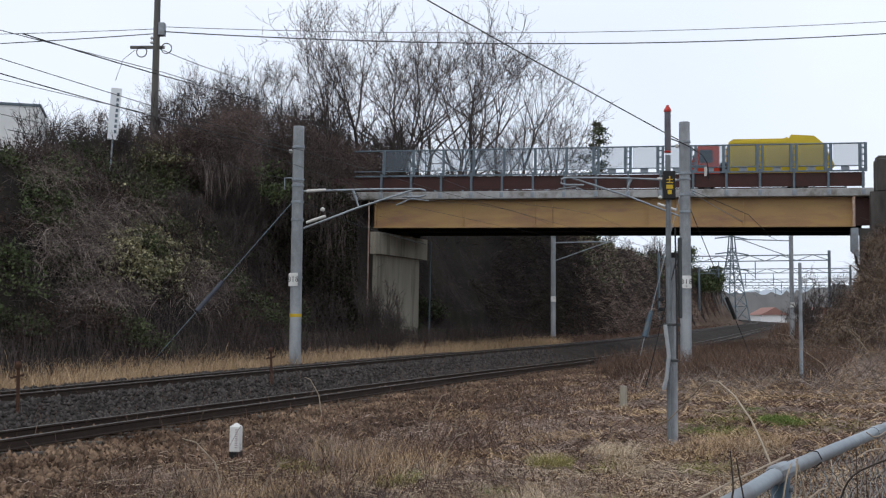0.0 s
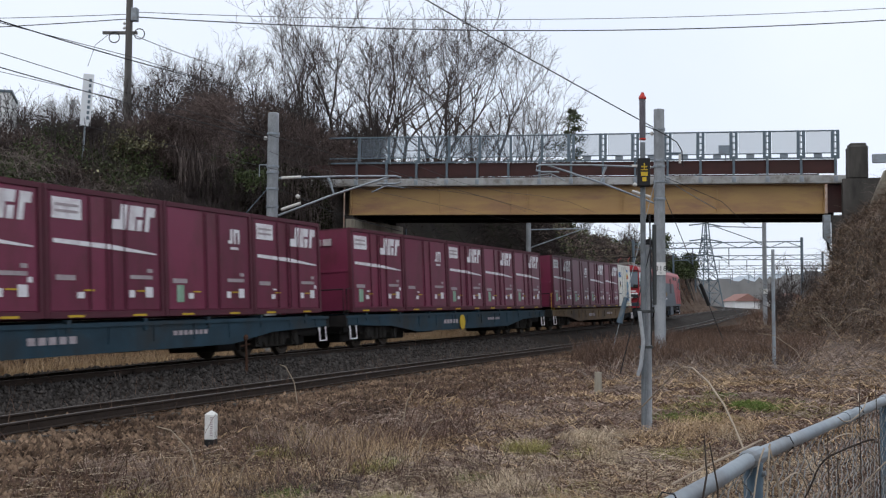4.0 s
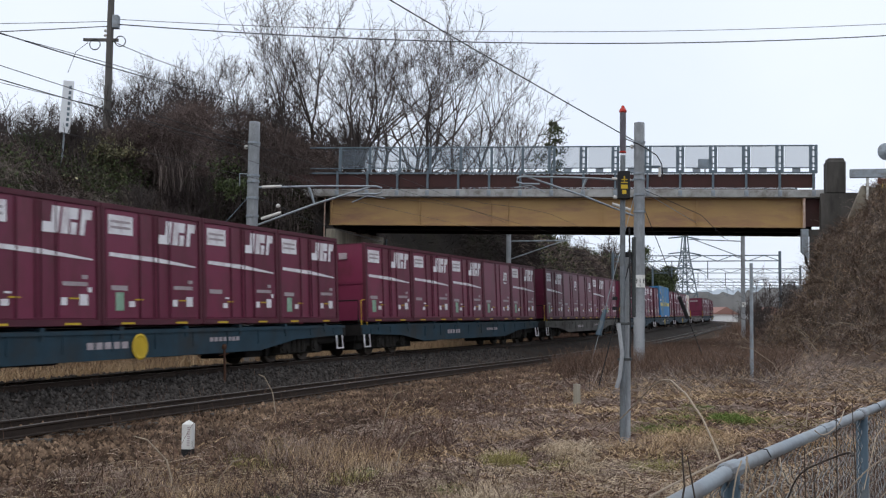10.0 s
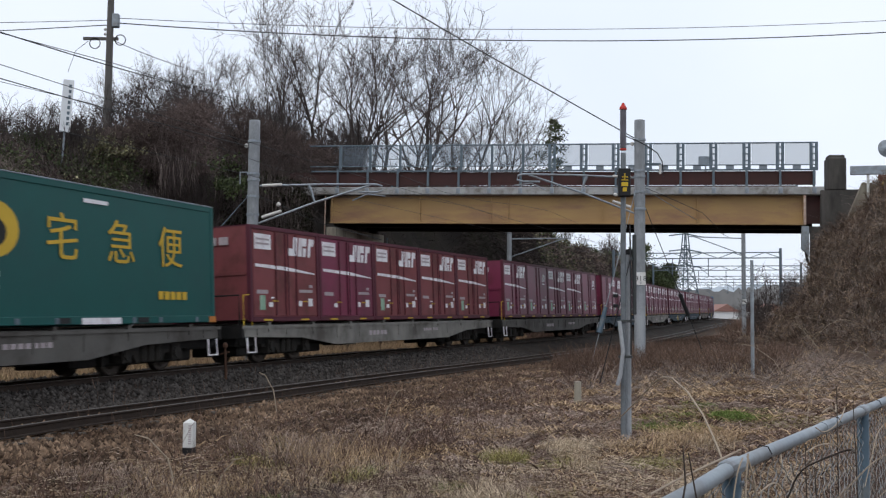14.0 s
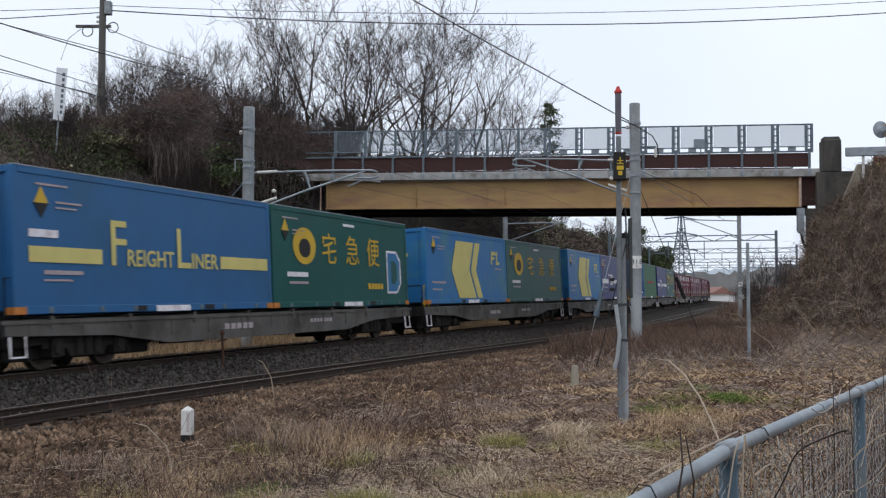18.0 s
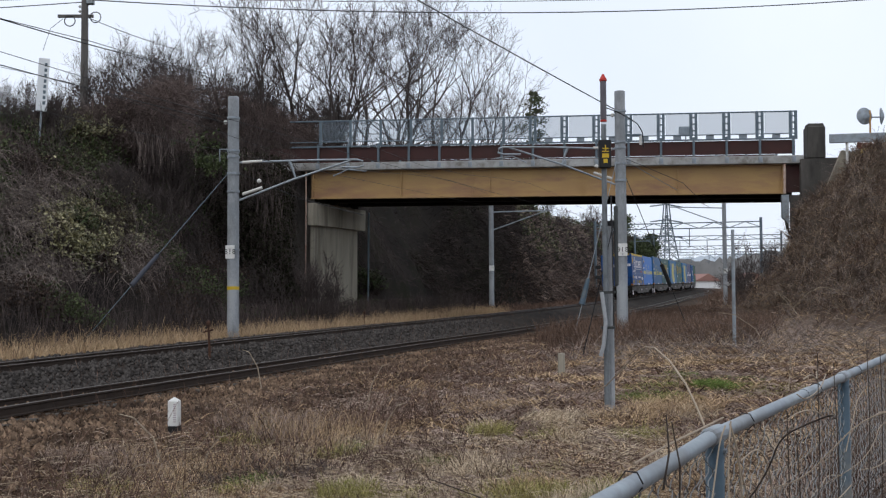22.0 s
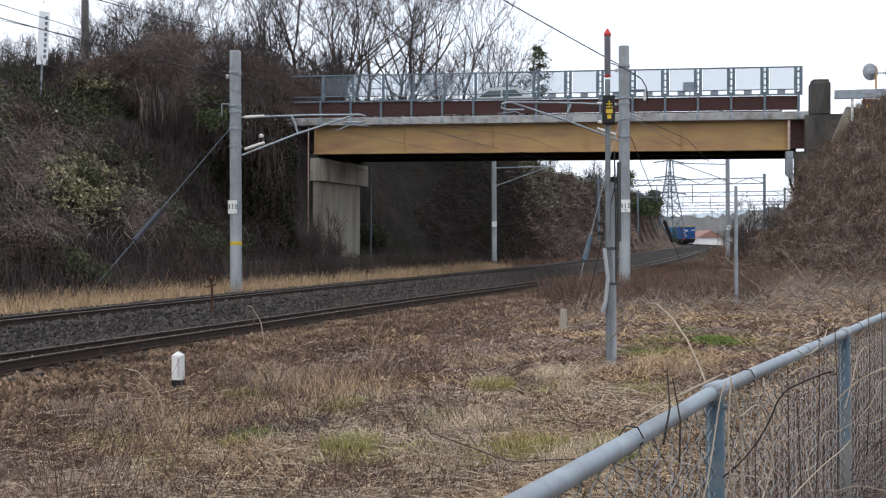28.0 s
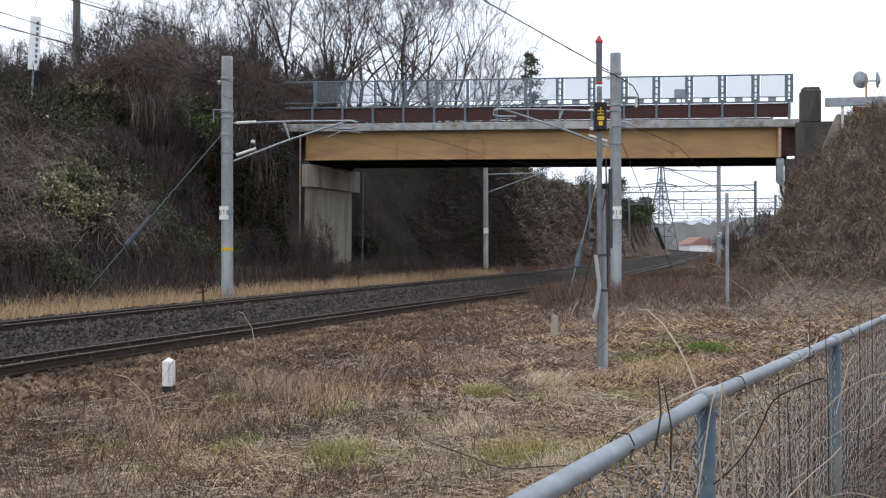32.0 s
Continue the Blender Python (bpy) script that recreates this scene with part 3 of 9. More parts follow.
    hopper = prism([(L - 0.78, 5.72), (L - 0.48, 5.72), (L - 0.48, 4.35), (L - 0.62, 4.55), (L - 0.78, 4.7)], -0.3, 0.0)
    part("drain_hopper", hopper, GALV, b, "grey steel drain hopper")
    part("drain_pipe", tube([(L - 0.65, -0.25, 5.78), (L - 0.65, -0.25, 7.1)], 0.06, 8), surface("pink_pipe", (0.36, 0.2, 0.14), (0.5, 0.42, 0.36), 4, 0.8), b, "rust-pink drain pipe")
    pl = part("parapet_pillar", box(L + 0.3, L + 1.1, -0.45, 0.45, 7.3, 8.78, 0.06), CONCRETE_DARK, b, "dark stone parapet pillar")
    part("cap_stone", box(L + 0.35, L + 1.05, -0.35, 0.35, 8.75, 8.9, 0.04), CONCRETE_DARK, pl)
    part("wing_wall", prism([(L + 0.02, 3.0), (L + 1.2, 3.6), (L + 2.0, 7.2), (L + 1.6, 7.3), (L + 0.02, 7.3)], -0.5, -0.1), CONCRETE_DARK, b, "dark concrete wing wall")
    part("wing_slab", prism([(L + 0.75, 5.3), (L + 1.6, 4.9), (L + 2.5, 7.45), (L + 1.7, 7.6)], -0.9, -0.52), CONCRETE, b, "sloping pale concrete coping")
    part("water_pipe", tube([(L - 0.6, -0.15, 4.6), (L - 0.55, -0.2, 4.2), (L - 0.36, -0.36, 3.8), (L - 0.33, -0.36, 2.0)], 0.06, 8), BLACK, b, "black drain pipe")
    return b


build_bridge()


# ---- posts and poles ----
def number_plate(text, size, parent, m, mat):
    for i, digit in enumerate(text):
        cu = bpy.data.curves.new("number", "FONT")
        cu.body, cu.size, cu.align_x, cu.align_y, cu.extrude = digit, size, "CENTER", "CENTER", 0.002
        tmp = bpy.data.objects.new("number", cu)
        me = bpy.data.meshes.new_from_object(tmp)
        bpy.data.objects.remove(tmp)
        me.materials.append(mat)
        part("digit", me, None, parent, "black digit", m=m @ Matrix.Translation(((i - 1) * size * 0.6, 0, 0)))


def build_mast(x, y, base, top, reach, label):
    """A round concrete catenary mast. reach: +1 for an arm to the east, -1 to the west."""
    t = thing("catenary_mast", pose(x, y, base), label, "catenary mast", "catenary masts beside the tracks")
    h = top - base
    part("shaft", lathe([(0.2, -1.0), (0.2, 0), (0.185, h - 0.02), (0.17, h)], 20), POLE, t, smooth=False)
    for z in (h - 0.75, h - 1.85, h - 2.05, h - 2.6, h - 3.2, 3.0):
        part("band", lathe([(0.195, z), (0.215, z + 0.005), (0.215, z + 0.075), (0.195, z + 0.08)], 16), GALV, t)
    plate = part("number_board", box(-0.17, 0.17, -0.212, -0.2, h * 0.34 - 0.02, h * 0.34 + 0.42, 0.01), WHITE, t, "white number board", m=pose(0, 0, 0, 0, 0, -20 if reach > 0 else -2))
    if reach > 0:
        part("yellow_band", lathe([(0.197, 1.72), (0.203, 1.722), (0.203, 1.83), (0.197, 1.832)], 16), YELLOW, t, "faded yellow band")
    number_plate("818", 0.24, plate, pose(0, -0.214, h * 0.34 + 0.2, 90, 0, 0), BLACK)
    d = reach
    za = h - (2.2 if reach > 0 else 2.05)
    part("top_tube", tube([(0.2 * d, 0, za), (2.3 * d, 0.05, za + 0.08), (4.1 * d, 0.1, za + 0.1), (4.28 * d, 0.1, za + 0.05), (4.3 * d, 0.1, za - 0.1), (4.1 * d, 0.1, za - 0.16), (3.5 * d, 0.1, za - 0.16)], 0.035, 8), GALV, t, "galvanised cantilever tube")
    part("stay_tube", tube([(0.2 * d, 0, za - 1.25), (2.0 * d, 0.05, za - 0.55), (3.9 * d, 0.1, za + 0.08)], 0.035, 8), GALV, t, "galvanised stay tube")
    part("strut", tube([(2.05 * d, 0.05, za - 0.52), (1.95 * d, 0.05, za - 0.2), (1.85 * d, 0.05, za + 0.05)], [0.03, 0.04, 0.05], 8), GALV, t)
    part("steady_arm", tube([(3.3 * d, 0.1, za - 0.45), (3.8 * d, 0.1, za - 0.22), (4.4 * d, 0.1, za - 0.3)], 0.022, 6), GALV, t)
    part("wire_stay", tube([(0.2, 0, za - 0.35), (0.85, 0, za - 0.62), (2.2, 0.05, za - 1.2), (4.3 if d > 0 else 3.0, 0.2, za - (1.75 if d > 0 else 1.95))], 0.011, 5), WIRE, t)
    for z, k in ((za + 0.01, 0.55), (za - 1.05, 0.6)):
        part("insulator", tube([(0.3 * d, 0, z), (0.95 * d, 0.02, z + (0.04 if z > za - 0.5 else 0.22))], 0.05, 8), CERAMIC, t, "pale ribbed insulator")
    part("insulator", lathe([(0.02, 0), (0.075, 0.04), (0.075, 0.1), (0.02, 0.14)], 10), CERAMIC, t, "white disc insulator", m=Matrix.Translation((0.85 * d, 0, za - 0.68)))
    part("insulator", lathe([(0.02, 0), (0.06, 0.03), (0.06, 0.12), (0.02, 0.14)], 10), CERAMIC, t, "white disc insulator", m=Matrix.Translation((-0.26, 0, h - 0.92)))
    part("bracket", tube([(-0.2, 0, h - 1.75), (-0.45, 0, h - 1.75), (-0.45, 0, h - 2.15)], 0.025, 6), GALV, t)
    return t


mast_west = build_mast(-6.46, 35.5, -0.25, 7.88, 1, "grey concrete catenary mast with arm beside the far track")
mast_east = build_mast(6.77, 37.5, -0.4, 8.40, -1, "grey concrete catenary mast with arm beside the near track")


def strand(a, b, sag, n=10):
    a, b = Vector(a), Vector(b)
    return [a.lerp(b, i / n) - Vector((0, 0, sag * 4 * (i / n) * (1 - i / n))) for i in range(n + 1)]


def cable(label, points, radius=0.012, category="cable", group=""):
    return tagged(new("cable", link_bm("cable", tube(points, radius, 5), WIRE)), label, category, group)


# guy wire of the west mast
g = thing("guy_wire", Matrix.Identity(4), "steel guy wire with dark sleeve from the mast to the grass", "guy wire")
top, foot = Vector((-6.6, 35.3, 5.3)), Vector((-10.35, 31.6, -0.3))
part("wire", tube([top, foot], 0.011, 6), GALV_DARK, g)
part("sleeve", tube([top.lerp(foot, 0.49), top.lerp(foot, 0.66)], [0.07, 0.085], 8), surface("slate_plastic", (0.055, 0.06, 0.075), (0.04, 0.042, 0.055), 4, 0.6), g, "slate-grey plastic sleeve")


GALV_BOX = surface("dark_grey_box_paint", (0.06, 0.065, 0.065), (0.045, 0.05, 0.05), 4, 0.6)


def build_signal():
    t = thing("obstruction_signal", pose(2.65, 16.05, -0.45), "slim grey signal post with red beacon and black lamp box", "signal post")
    h = 5.03
    part("stub_post", tube([(0.09, 0.14, -0.5), (0.09, 0.14, 2.75)], 0.055, 12), POLE, t, "concrete stub post")
    part("pole", tube([(0, 0, -0.5), (0, 0, h - 0.75)], 0.04, 12), surface("dull_grey_pipe", (0.2, 0.22, 0.235), (0.14, 0.155, 0.165), 4, 0.6, 0.2, stain=(0.1, 0.1, 0.1), stain_scale=3), t, "dull grey pipe")
    part("stub_cap", tube([(0.1, 0.14, 2.75), (0.1, 0.14, 2.83)], 0.066, 12), BLACK, t, "dark cap")
    part("lamp_tube", tube([(0, 0, h - 0.68), (0, 0, h - 0.08)], 0.047, 14), surface("smoky_lens", (0.13, 0.125, 0.145), (0.085, 0.075, 0.09), 5, 0.3), t, "smoky grey lamp tube")
    part("collar", lathe([(0.045, h - 0.71), (0.052, h - 0.705), (0.052, h - 0.69), (0.045, h - 0.685)], 14), RED, t, "red collar")
    part("beacon_cap", lathe([(0.045, h - 0.1), (0.058, h - 0.085), (0.055, h - 0.06), (0.03, h - 0.02), (0.018, h + 0.012)], 14), RED, t, "red beacon cap")
    bx = part("lamp_box", box(-0.09, 0.09, -0.14, -0.02, h - 1.42, h - 1.0, 0.01), BLACK, t, "black lamp box")
    bars = [(-0.045, 0.045, 0.26, 0.275), (-0.008, 0.008, 0.22, 0.32), (-0.05, 0.05, 0.215, 0.23), (-0.05, 0.05, 0.13, 0.19), (-0.03, 0.03, 0.05, 0.11)]
    bm = bmesh.new()
    for x0, x1, z0, z1 in bars:
        box(x0, x1, -0.146, -0.139, h - 1.4 + z0, h - 1.4 + z1, bm=bm)
    part("sign_characters", bm, YELLOW, bx, "yellow bars of writing")
    part("equipment_box", box(0.15, 0.2, 0.0, 0.1, 1.85, 3.05, 0.01), GALV_BOX, t, "narrow dark conduit")
    part("conduit", tube([(-0.07, -0.07, 1.75), (-0.02, -0.1, 1.3), (-0.06, -0.1, 0.95), (-0.1, -0.08, 0.8)], 0.03, 8), POLE, t, "pale cable conduit")
    part("bracket", box(-0.1, 0.16, -0.06, -0.03, 1.73, 1.77, 0.005), GALV_BOX, t)
    part("bracket", box(-0.08, 0.13, -0.06, -0.03, 1.2, 1.24, 0.005), GALV_BOX, t)
    for z in (1.95, 2.1):
        part("lug", box(-0.15, -0.08, -0.03, 0.03, z, z + 0.05, 0.005), BLACK, t)
    part("cable", tube([(0.09, -0.05, 3.2), (0.1, -0.07, 2.4), (0.1, -0.09, 1.7), (0.1, -0.09, 1.25)], 0.012, 6), WIRE, t)
    return t


build_signal()


def build_marker():
    t = thing("boundary_marker", pose(-3.28, 13.9, -0.5), "small white concrete marker post with black foot on the ballast", "marker post")
    part("post", box(-0.065, 0.065, -0.065, 0.065, 0.12, 0.44, 0.006), WHITE, t)
    part("top", lathe([(0.088, 0.44), (0.01, 0.485)], 4), WHITE, t, "pyramid top", m=pose(0, 0, 0, 0, 0, 45))
    part("foot", box(-0.064, 0.064, -0.064, 0.064, -0.3, 0.12), BLACK, t, "black painted foot")
    for k in range(9):
        z = 0.17 + k * 0.028
        part("writing", box(0.01, 0.045, -0.069, -0.064, z, z + 0.014), MARK_FAINT, t, "grey bar of unreadable writing")
    t.rotation_euler = (0, 0, radians(-8))
    return t


build_marker()


# ---- the train ----
def mark(parent, quads, mat, x, label="", name="marking"):
    for q in quads:
        ob = part(name, plates_x(x, [q]), mat, parent, label)
    return ob


def disc(y, z, r, n=20, sy=1.0):
    return [(y + r * sy * math.cos(2 * math.pi * i / n), z + r * math.sin(2 * math.pi * i / n)) for i in range(n)]


def lettering(text, size, y, z, x, parent, mat, label, wide=1.0, shear=0.0, bold=0.0):
    """Raised letters on a side that faces +x, centred at y and z."""
    cu = bpy.data.curves.new("lettering", "FONT")
    cu.body, cu.size, cu.align_x, cu.align_y, cu.extrude, cu.shear, cu.offset = text, size, "CENTER", "CENTER", 0.003, shear, bold
    cu.resolution_u = 3
    tmp = bpy.data.objects.new("lettering", cu)
    me = bpy.data.meshes.new_from_object(tmp)
    bpy.data.objects.remove(tmp)
    me.materials.clear()
    me.materials.append(mat)
    m = Matrix(((0, 0, 1, x), (wide, 0, 0, y), (0, 1, 0, z), (0, 0, 0, 1)))
    return part("lettering", me, None, parent, label, m=m)


def container_12(kind, seed, mat=None):
    """A 12 foot container; its near side faces +x, and it runs along y from 0 to 3.715."""
    rnd = random.Random(seed)
    c = thing("rail_container", Matrix.Identity(4), "", "container", "containers on the train")
    L, W, H = 3.715, 1.21, 2.5
    paint = CREAM if kind == "W" else (mat or MAROON)
    trim = CREAM if kind == "W" else MAROON_TRIM
    part("body", box(-W + 0.04, W - 0.04, 0.04, L - 0.04, 0.06, H - 0.03), paint, c)
    for y in (0.0, L - 0.12):
        for x in (-W, W - 0.12):
            part("corner_post", box(x, x + 0.12, y, y + 0.12, 0, H, 0.01), trim if kind != "W" else paint, c)
    for x in (-W, W - 0.08):
        part("top_beam", box(x, x + 0.08, 0.12, L - 0.12, H - 0.1, H), trim, c)
        part("bottom_beam", box(x, x + 0.08, 0.12, L - 0.12, 0, 0.12), trim, c)
    part("roof", box(-W + 0.02, W - 0.02, 0.03, L - 0.03, H - 0.03, H - 0.005), trim, c)
    if kind == "J":
        doors = ((0.16, 1.55), (1.6, 2.2), (2.25, 3.55))
    else:
        doors = ((0.16, 1.24), (1.28, 1.84), (1.88, 2.42), (2.46, 3.55))
    for y0, y1 in doors:
        d = part("door_leaf", box(W - 0.045, W - 0.018, y0, y1, 0.14, H - 0.12, 0.008), paint, c)
    rods = (1.3, 1.78, 1.95, 2.36) if kind != "J" else (1.66, 2.14)
    for y in rods:
        part("lock_rod", tube([(W - 0.005, y, 0.16), (W - 0.005, y, H - 0.14)], 0.014, 6), trim, c)
    for y in (0.62, 2.6):
        part("fork_pocket", box(W - 0.02, W + 0.006, y, y + 0.45, 0.015, 0.06), YELLOW, c, "yellow edged fork pocket")
    x = W - 0.012
    if kind in ("F", "f"):
        c["label"] = "maroon steel freight container with white arrow stripe on the wagon"
        if kind == "F":
            mark(c, [rect(0.22, 1.05, 1.88, 2.28)], MARK, x, "white rectangular label")
            mark(c, [rect(0.3, 0.95, 2.12, 2.17), rect(0.3, 0.95, 2.0, 2.05)], MARK_FAINT, x + 0.007, "faint bars of writing")
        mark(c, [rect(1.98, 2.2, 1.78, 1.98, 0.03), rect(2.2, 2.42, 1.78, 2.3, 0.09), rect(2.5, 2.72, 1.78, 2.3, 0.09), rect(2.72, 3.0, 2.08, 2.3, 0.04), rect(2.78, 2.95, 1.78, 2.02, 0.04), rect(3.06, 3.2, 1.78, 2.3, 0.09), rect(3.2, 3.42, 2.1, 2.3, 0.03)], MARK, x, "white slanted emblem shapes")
        mark(c, [[(0.25, 1.42), (3.45, 1.3), (3.45, 1.33), (1.9, 1.46), (0.25, 1.5)]], MARK, x, "white tapering stripe")
    elif kind == "J":
        c["label"] = "maroon steel freight container with small white emblem on the wagon"
        mark(c, [rect(2.62, 2.72, 1.7, 1.78), rect(2.72, 2.82, 1.7, 2.05), rect(2.88, 2.97, 1.7, 2.05), rect(2.97, 3.14, 1.97, 2.05), rect(3.06, 3.14, 1.7, 1.97), rect(2.72, 3.08, 1.56, 1.62)], MARK, x, "white emblem shapes")
    else:
        c["label"] = "cream freight container with blue and red side stripes on the wagon"
        accent = RED if seed >= 50 else FL_BLUE
        mark(c, [rect(0.3, 0.42, 1.75, 2.05), rect(0.5, 0.72, 1.75, 2.05), rect(0.8, 0.92, 1.75, 2.05)], accent, x, "emblem shapes")
        mark(c, [[(0.45, 1.35), (0.62, 1.1), (0.8, 1.35), (0.62, 1.6)]], BLACK, x, "black diamond")
        mark(c, [rect(2.6, 3.0, 0.3, 1.5), rect(2.6, 3.0, 2.1, 2.25)], accent, x, "coloured stripe")
        mark(c, [disc(2.8, 1.92, 0.12), disc(2.62, 1.8, 0.1)], GOLD, x, "yellow emblem spots")
        mark(c, [disc(2.98, 1.8, 0.12), disc(2.78, 1.7, 0.09)], RED, x, "red emblem spots")
        mark(c, [[(0.5, 1.28), (0.62, 1.1), (0.75, 1.28)]], GOLD, x + 0.006, "yellow half of the diamond")
        mark(c, [rect(y - 0.012, y + 0.012, 0.16, 2.36) for y in (1.26, 1.86, 2.44)], GALV_DARK, x, "dark door seam", "door_seam")
        mark(c, [rect(0.2, 3.5, 0.125, 0.15)], GOLD, x + 0.01, "yellow line along the sill")
        mark(c, [rect(0.25, 1.0, 0.72, 0.78), rect(1.0, 1.2, 1.2, 1.24), rect(2.95, 3.4, 0.5, 0.55)], GALV_DARK, x, "grey bars of writing")
    if kind != "W":
        mark(c, [rect(2.55, 3.3, 0.78, 0.86), rect(0.3, 0.85, 0.72, 0.82), rect(3.12, 3.3, 0.92, 1.0)], MARK_FAINT, x, "faded bars of writing")
        mark(c, [rect(3.05, 3.3, 0.4, 0.62), rect(0.9, 1.1, 0.38, 0.5), rect(2.5, 2.68, 0.4, 0.55), rect(1.0, 1.18, 0.6, 0.64), rect(3.3, 3.42, 0.66, 0.76)][: rnd.choice((3, 4, 5))], MARK, x, "small white panels")
        if rnd.random() < 0.75:
            mark(c, [rect(0.45, 0.72, 0.3, 0.68)], TAG_GREEN, x, "green and white tag")
        # rear end face with its emblem
        bm = bmesh.new()
        for x0, x1 in ((-0.55, -0.35), (-0.28, -0.1), (-0.02, 0.2), (0.28, 0.55)):
            box(x0, x1, -0.008, 0.06, 2.0, 2.2, bm=bm)
        if kind != "J":
            part("end_marking", bm, MARK_FAINT, c, "faded emblem shapes on the end")
        else:
            bm.free()
    part("end_rib", box(-W + 0.15, W - 0.15, 0.015, 0.05, 1.2, 1.28), paint, c)
    for y in (1.1, 2.75):
        mark(c, [rect(y, y + 0.3, 0.52, 0.55)], YELLOW, x, "thin yellow mark")
    return c


def container_31(style, seed):
    """A 31 foot container, 9.41 long along y from 0, near side at +x."""
    L, W, H = 9.41, 1.245, 2.6 if style in ("ec", "fb") else 2.76
    paints = {"fl": FL_WORN, "fb": FL_BRIGHT, "fc": FL_BLUE, "ya": GREEN, "yd": GREEN, "da": NAVY, "my": RIB_BLUE, "gr": GREEN_OLD, "ec": DEEP_BLUE, "f2": TEAL_BLUE}
    labels = {"fl": "weathered sky-blue long container with yellow band", "fb": "bright blue long container with yellow band", "f2": "teal-blue long container with yellow band",
              "fc": "light blue long container with pale yellow chevrons", "ya": "bottle-green long container with yellow characters", "yd": "bottle-green long container with yellow characters and blue emblem",
              "da": "navy long container with white band", "my": "ribbed blue long container with white emblem", "gr": "plain green long container with small red writing", "ec": "deep blue wing-sided container with yellow roof edge"}
    p = paints[style]
    c = thing("long_container", Matrix.Identity(4), labels[style] + " on the wagon", "container", "containers on the train")
    part("body", box(-W + 0.02, W - 0.02, 0.05, L - 0.05, 0.08, H - 0.02), p, c)
    for y in (0.0, L - 0.16):
        for x in (-W, W - 0.16):
            part("corner_post", box(x, x + 0.16, y, y + 0.16, 0, H, 0.02), p, c)
    for x in (-W, W - 0.1):
        part("top_beam", box(x, x + 0.1, 0.16, L - 0.16, H - 0.13, H, 0.01), YELLOW if style == "ec" else p, c)
        part("bottom_beam", box(x, x + 0.1, 0.16, L - 0.16, 0, 0.16, 0.01), p, c)
    part("end_beam", box(-W + 0.16, W - 0.16, 0.0, 0.08, H - 0.13, H, 0.01), YELLOW if style == "ec" else p, c)
    for x in (-0.03, W - 0.3):
        part("door_rod", tube([(x, -0.01, 0.2), (x, -0.01, H - 0.2)], 0.016, 6), p, c)
        part("door_rod", tube([(-x, -0.01, 0.2), (-x, -0.01, H - 0.2)], 0.016, 6), p, c)
    x = W - 0.004
    orange = surface("orange_corner", (0.55, 0.2, 0.04), (0.4, 0.14, 0.03), 5, 0.6) if "orange_corner" not in bpy.data.materials else bpy.data.materials["orange_corner"]
    part("corner_casting", box(W - 0.2, W + 0.008, -0.005, 0.3, 0.0, 0.14), orange, c, "orange corner casting")
    part("corner_casting", box(W - 0.2, W + 0.008, L - 0.3, L + 0.005, 0.0, 0.14), orange, c, "orange corner casting")
    mark(c, [rect(4.3, 5.6, 0.0, 0.13)], MARK, x + 0.006, "white sill plate")
    mark(c, [rect(3.6, 3.95, 0.02, 0.13), rect(6.2, 6.6, 0.02, 0.13)], BLACK, x + 0.006, "dark fork pocket")
    part("roof_edge", box(W - 0.1, W + 0.004, 0.02, L - 0.02, H, H + 0.025, 0.006), GALV if style != "ec" else YELLOW, c, "pale roof edge")
    for y in (0.9, 2.4, 3.5, 6.0, 7.0, 8.5):
        part("twist_lock", box(W - 0.06, W + 0.012, y, y + 0.13, 0.01, 0.13, 0.01), GALV_DARK if style != "ec" else YELLOW, c, "small sill fitting")
    if style != "gr":
        mark(c, [[(0.55, 2.1), (0.95, 2.1), (0.75, 2.42)]], GOLD, x, "yellow triangle")
        mark(c, [[(0.55, 2.1), (0.75, 1.82), (0.95, 2.1)]], GOLD if style == "ec" else BLACK, x, "lower triangle")
        mark(c, [rect(1.15, 1.9, 2.12, 2.16), rect(1.15, 1.75, 2.02, 2.05), rect(0.6, 1.5, 2.44, 2.48)], MARK_FAINT, x, "small bars of writing")
    if style in ("fl", "fb", "f2"):
        mark(c, [rect(0.4, 2.5, 0.98, 1.28), rect(6.95, 9.2, 0.98, 1.28)], PALE_YELLOW, x, "pale yellow band")
        pale = PALE_YELLOW if style != "fb" else plain("white_yellow_marking", (0.7, 0.68, 0.5), 0.6)
        for text, size, y, z, wide in (("F", 1.35, 3.02, 1.38, 1.0), ("REIGHT", 0.5, 4.16, 1.12, 1.0), ("L", 1.3, 5.38, 1.36, 1.0), ("INER", 0.5, 6.26, 1.12, 1.05)):
            lettering(text, size, y, z, x + 0.004, c, pale, "pale yellow lettering", wide, bold=0.006)
        mark(c, [rect(0.4, 1.2, 1.45, 1.6)], MARK, x, "white panel")
        mark(c, [rect(0.8, 1.9, 0.75, 0.83), rect(0.8, 1.6, 0.62, 0.66)], MARK_FAINT, x, "faded writing bars")
    elif style == "fc":
        for k in range(3):
            y = 2.95 + k * 1.15 - (0.1 if k == 2 else 0)
            w = (1.25, 0.85, 0.6)[k]
            mark(c, [[(y - 0.4, 1.3), (y + 0.35, 0.2), (y + 0.35 + w, 0.2), (y - 0.4 + w, 1.3)], [(y - 0.4, 1.3), (y - 0.4 + w, 1.3), (y + 0.2 + w, 2.42), (y + 0.2, 2.42)]], PALE_YELLOW, x, "pale yellow chevron")
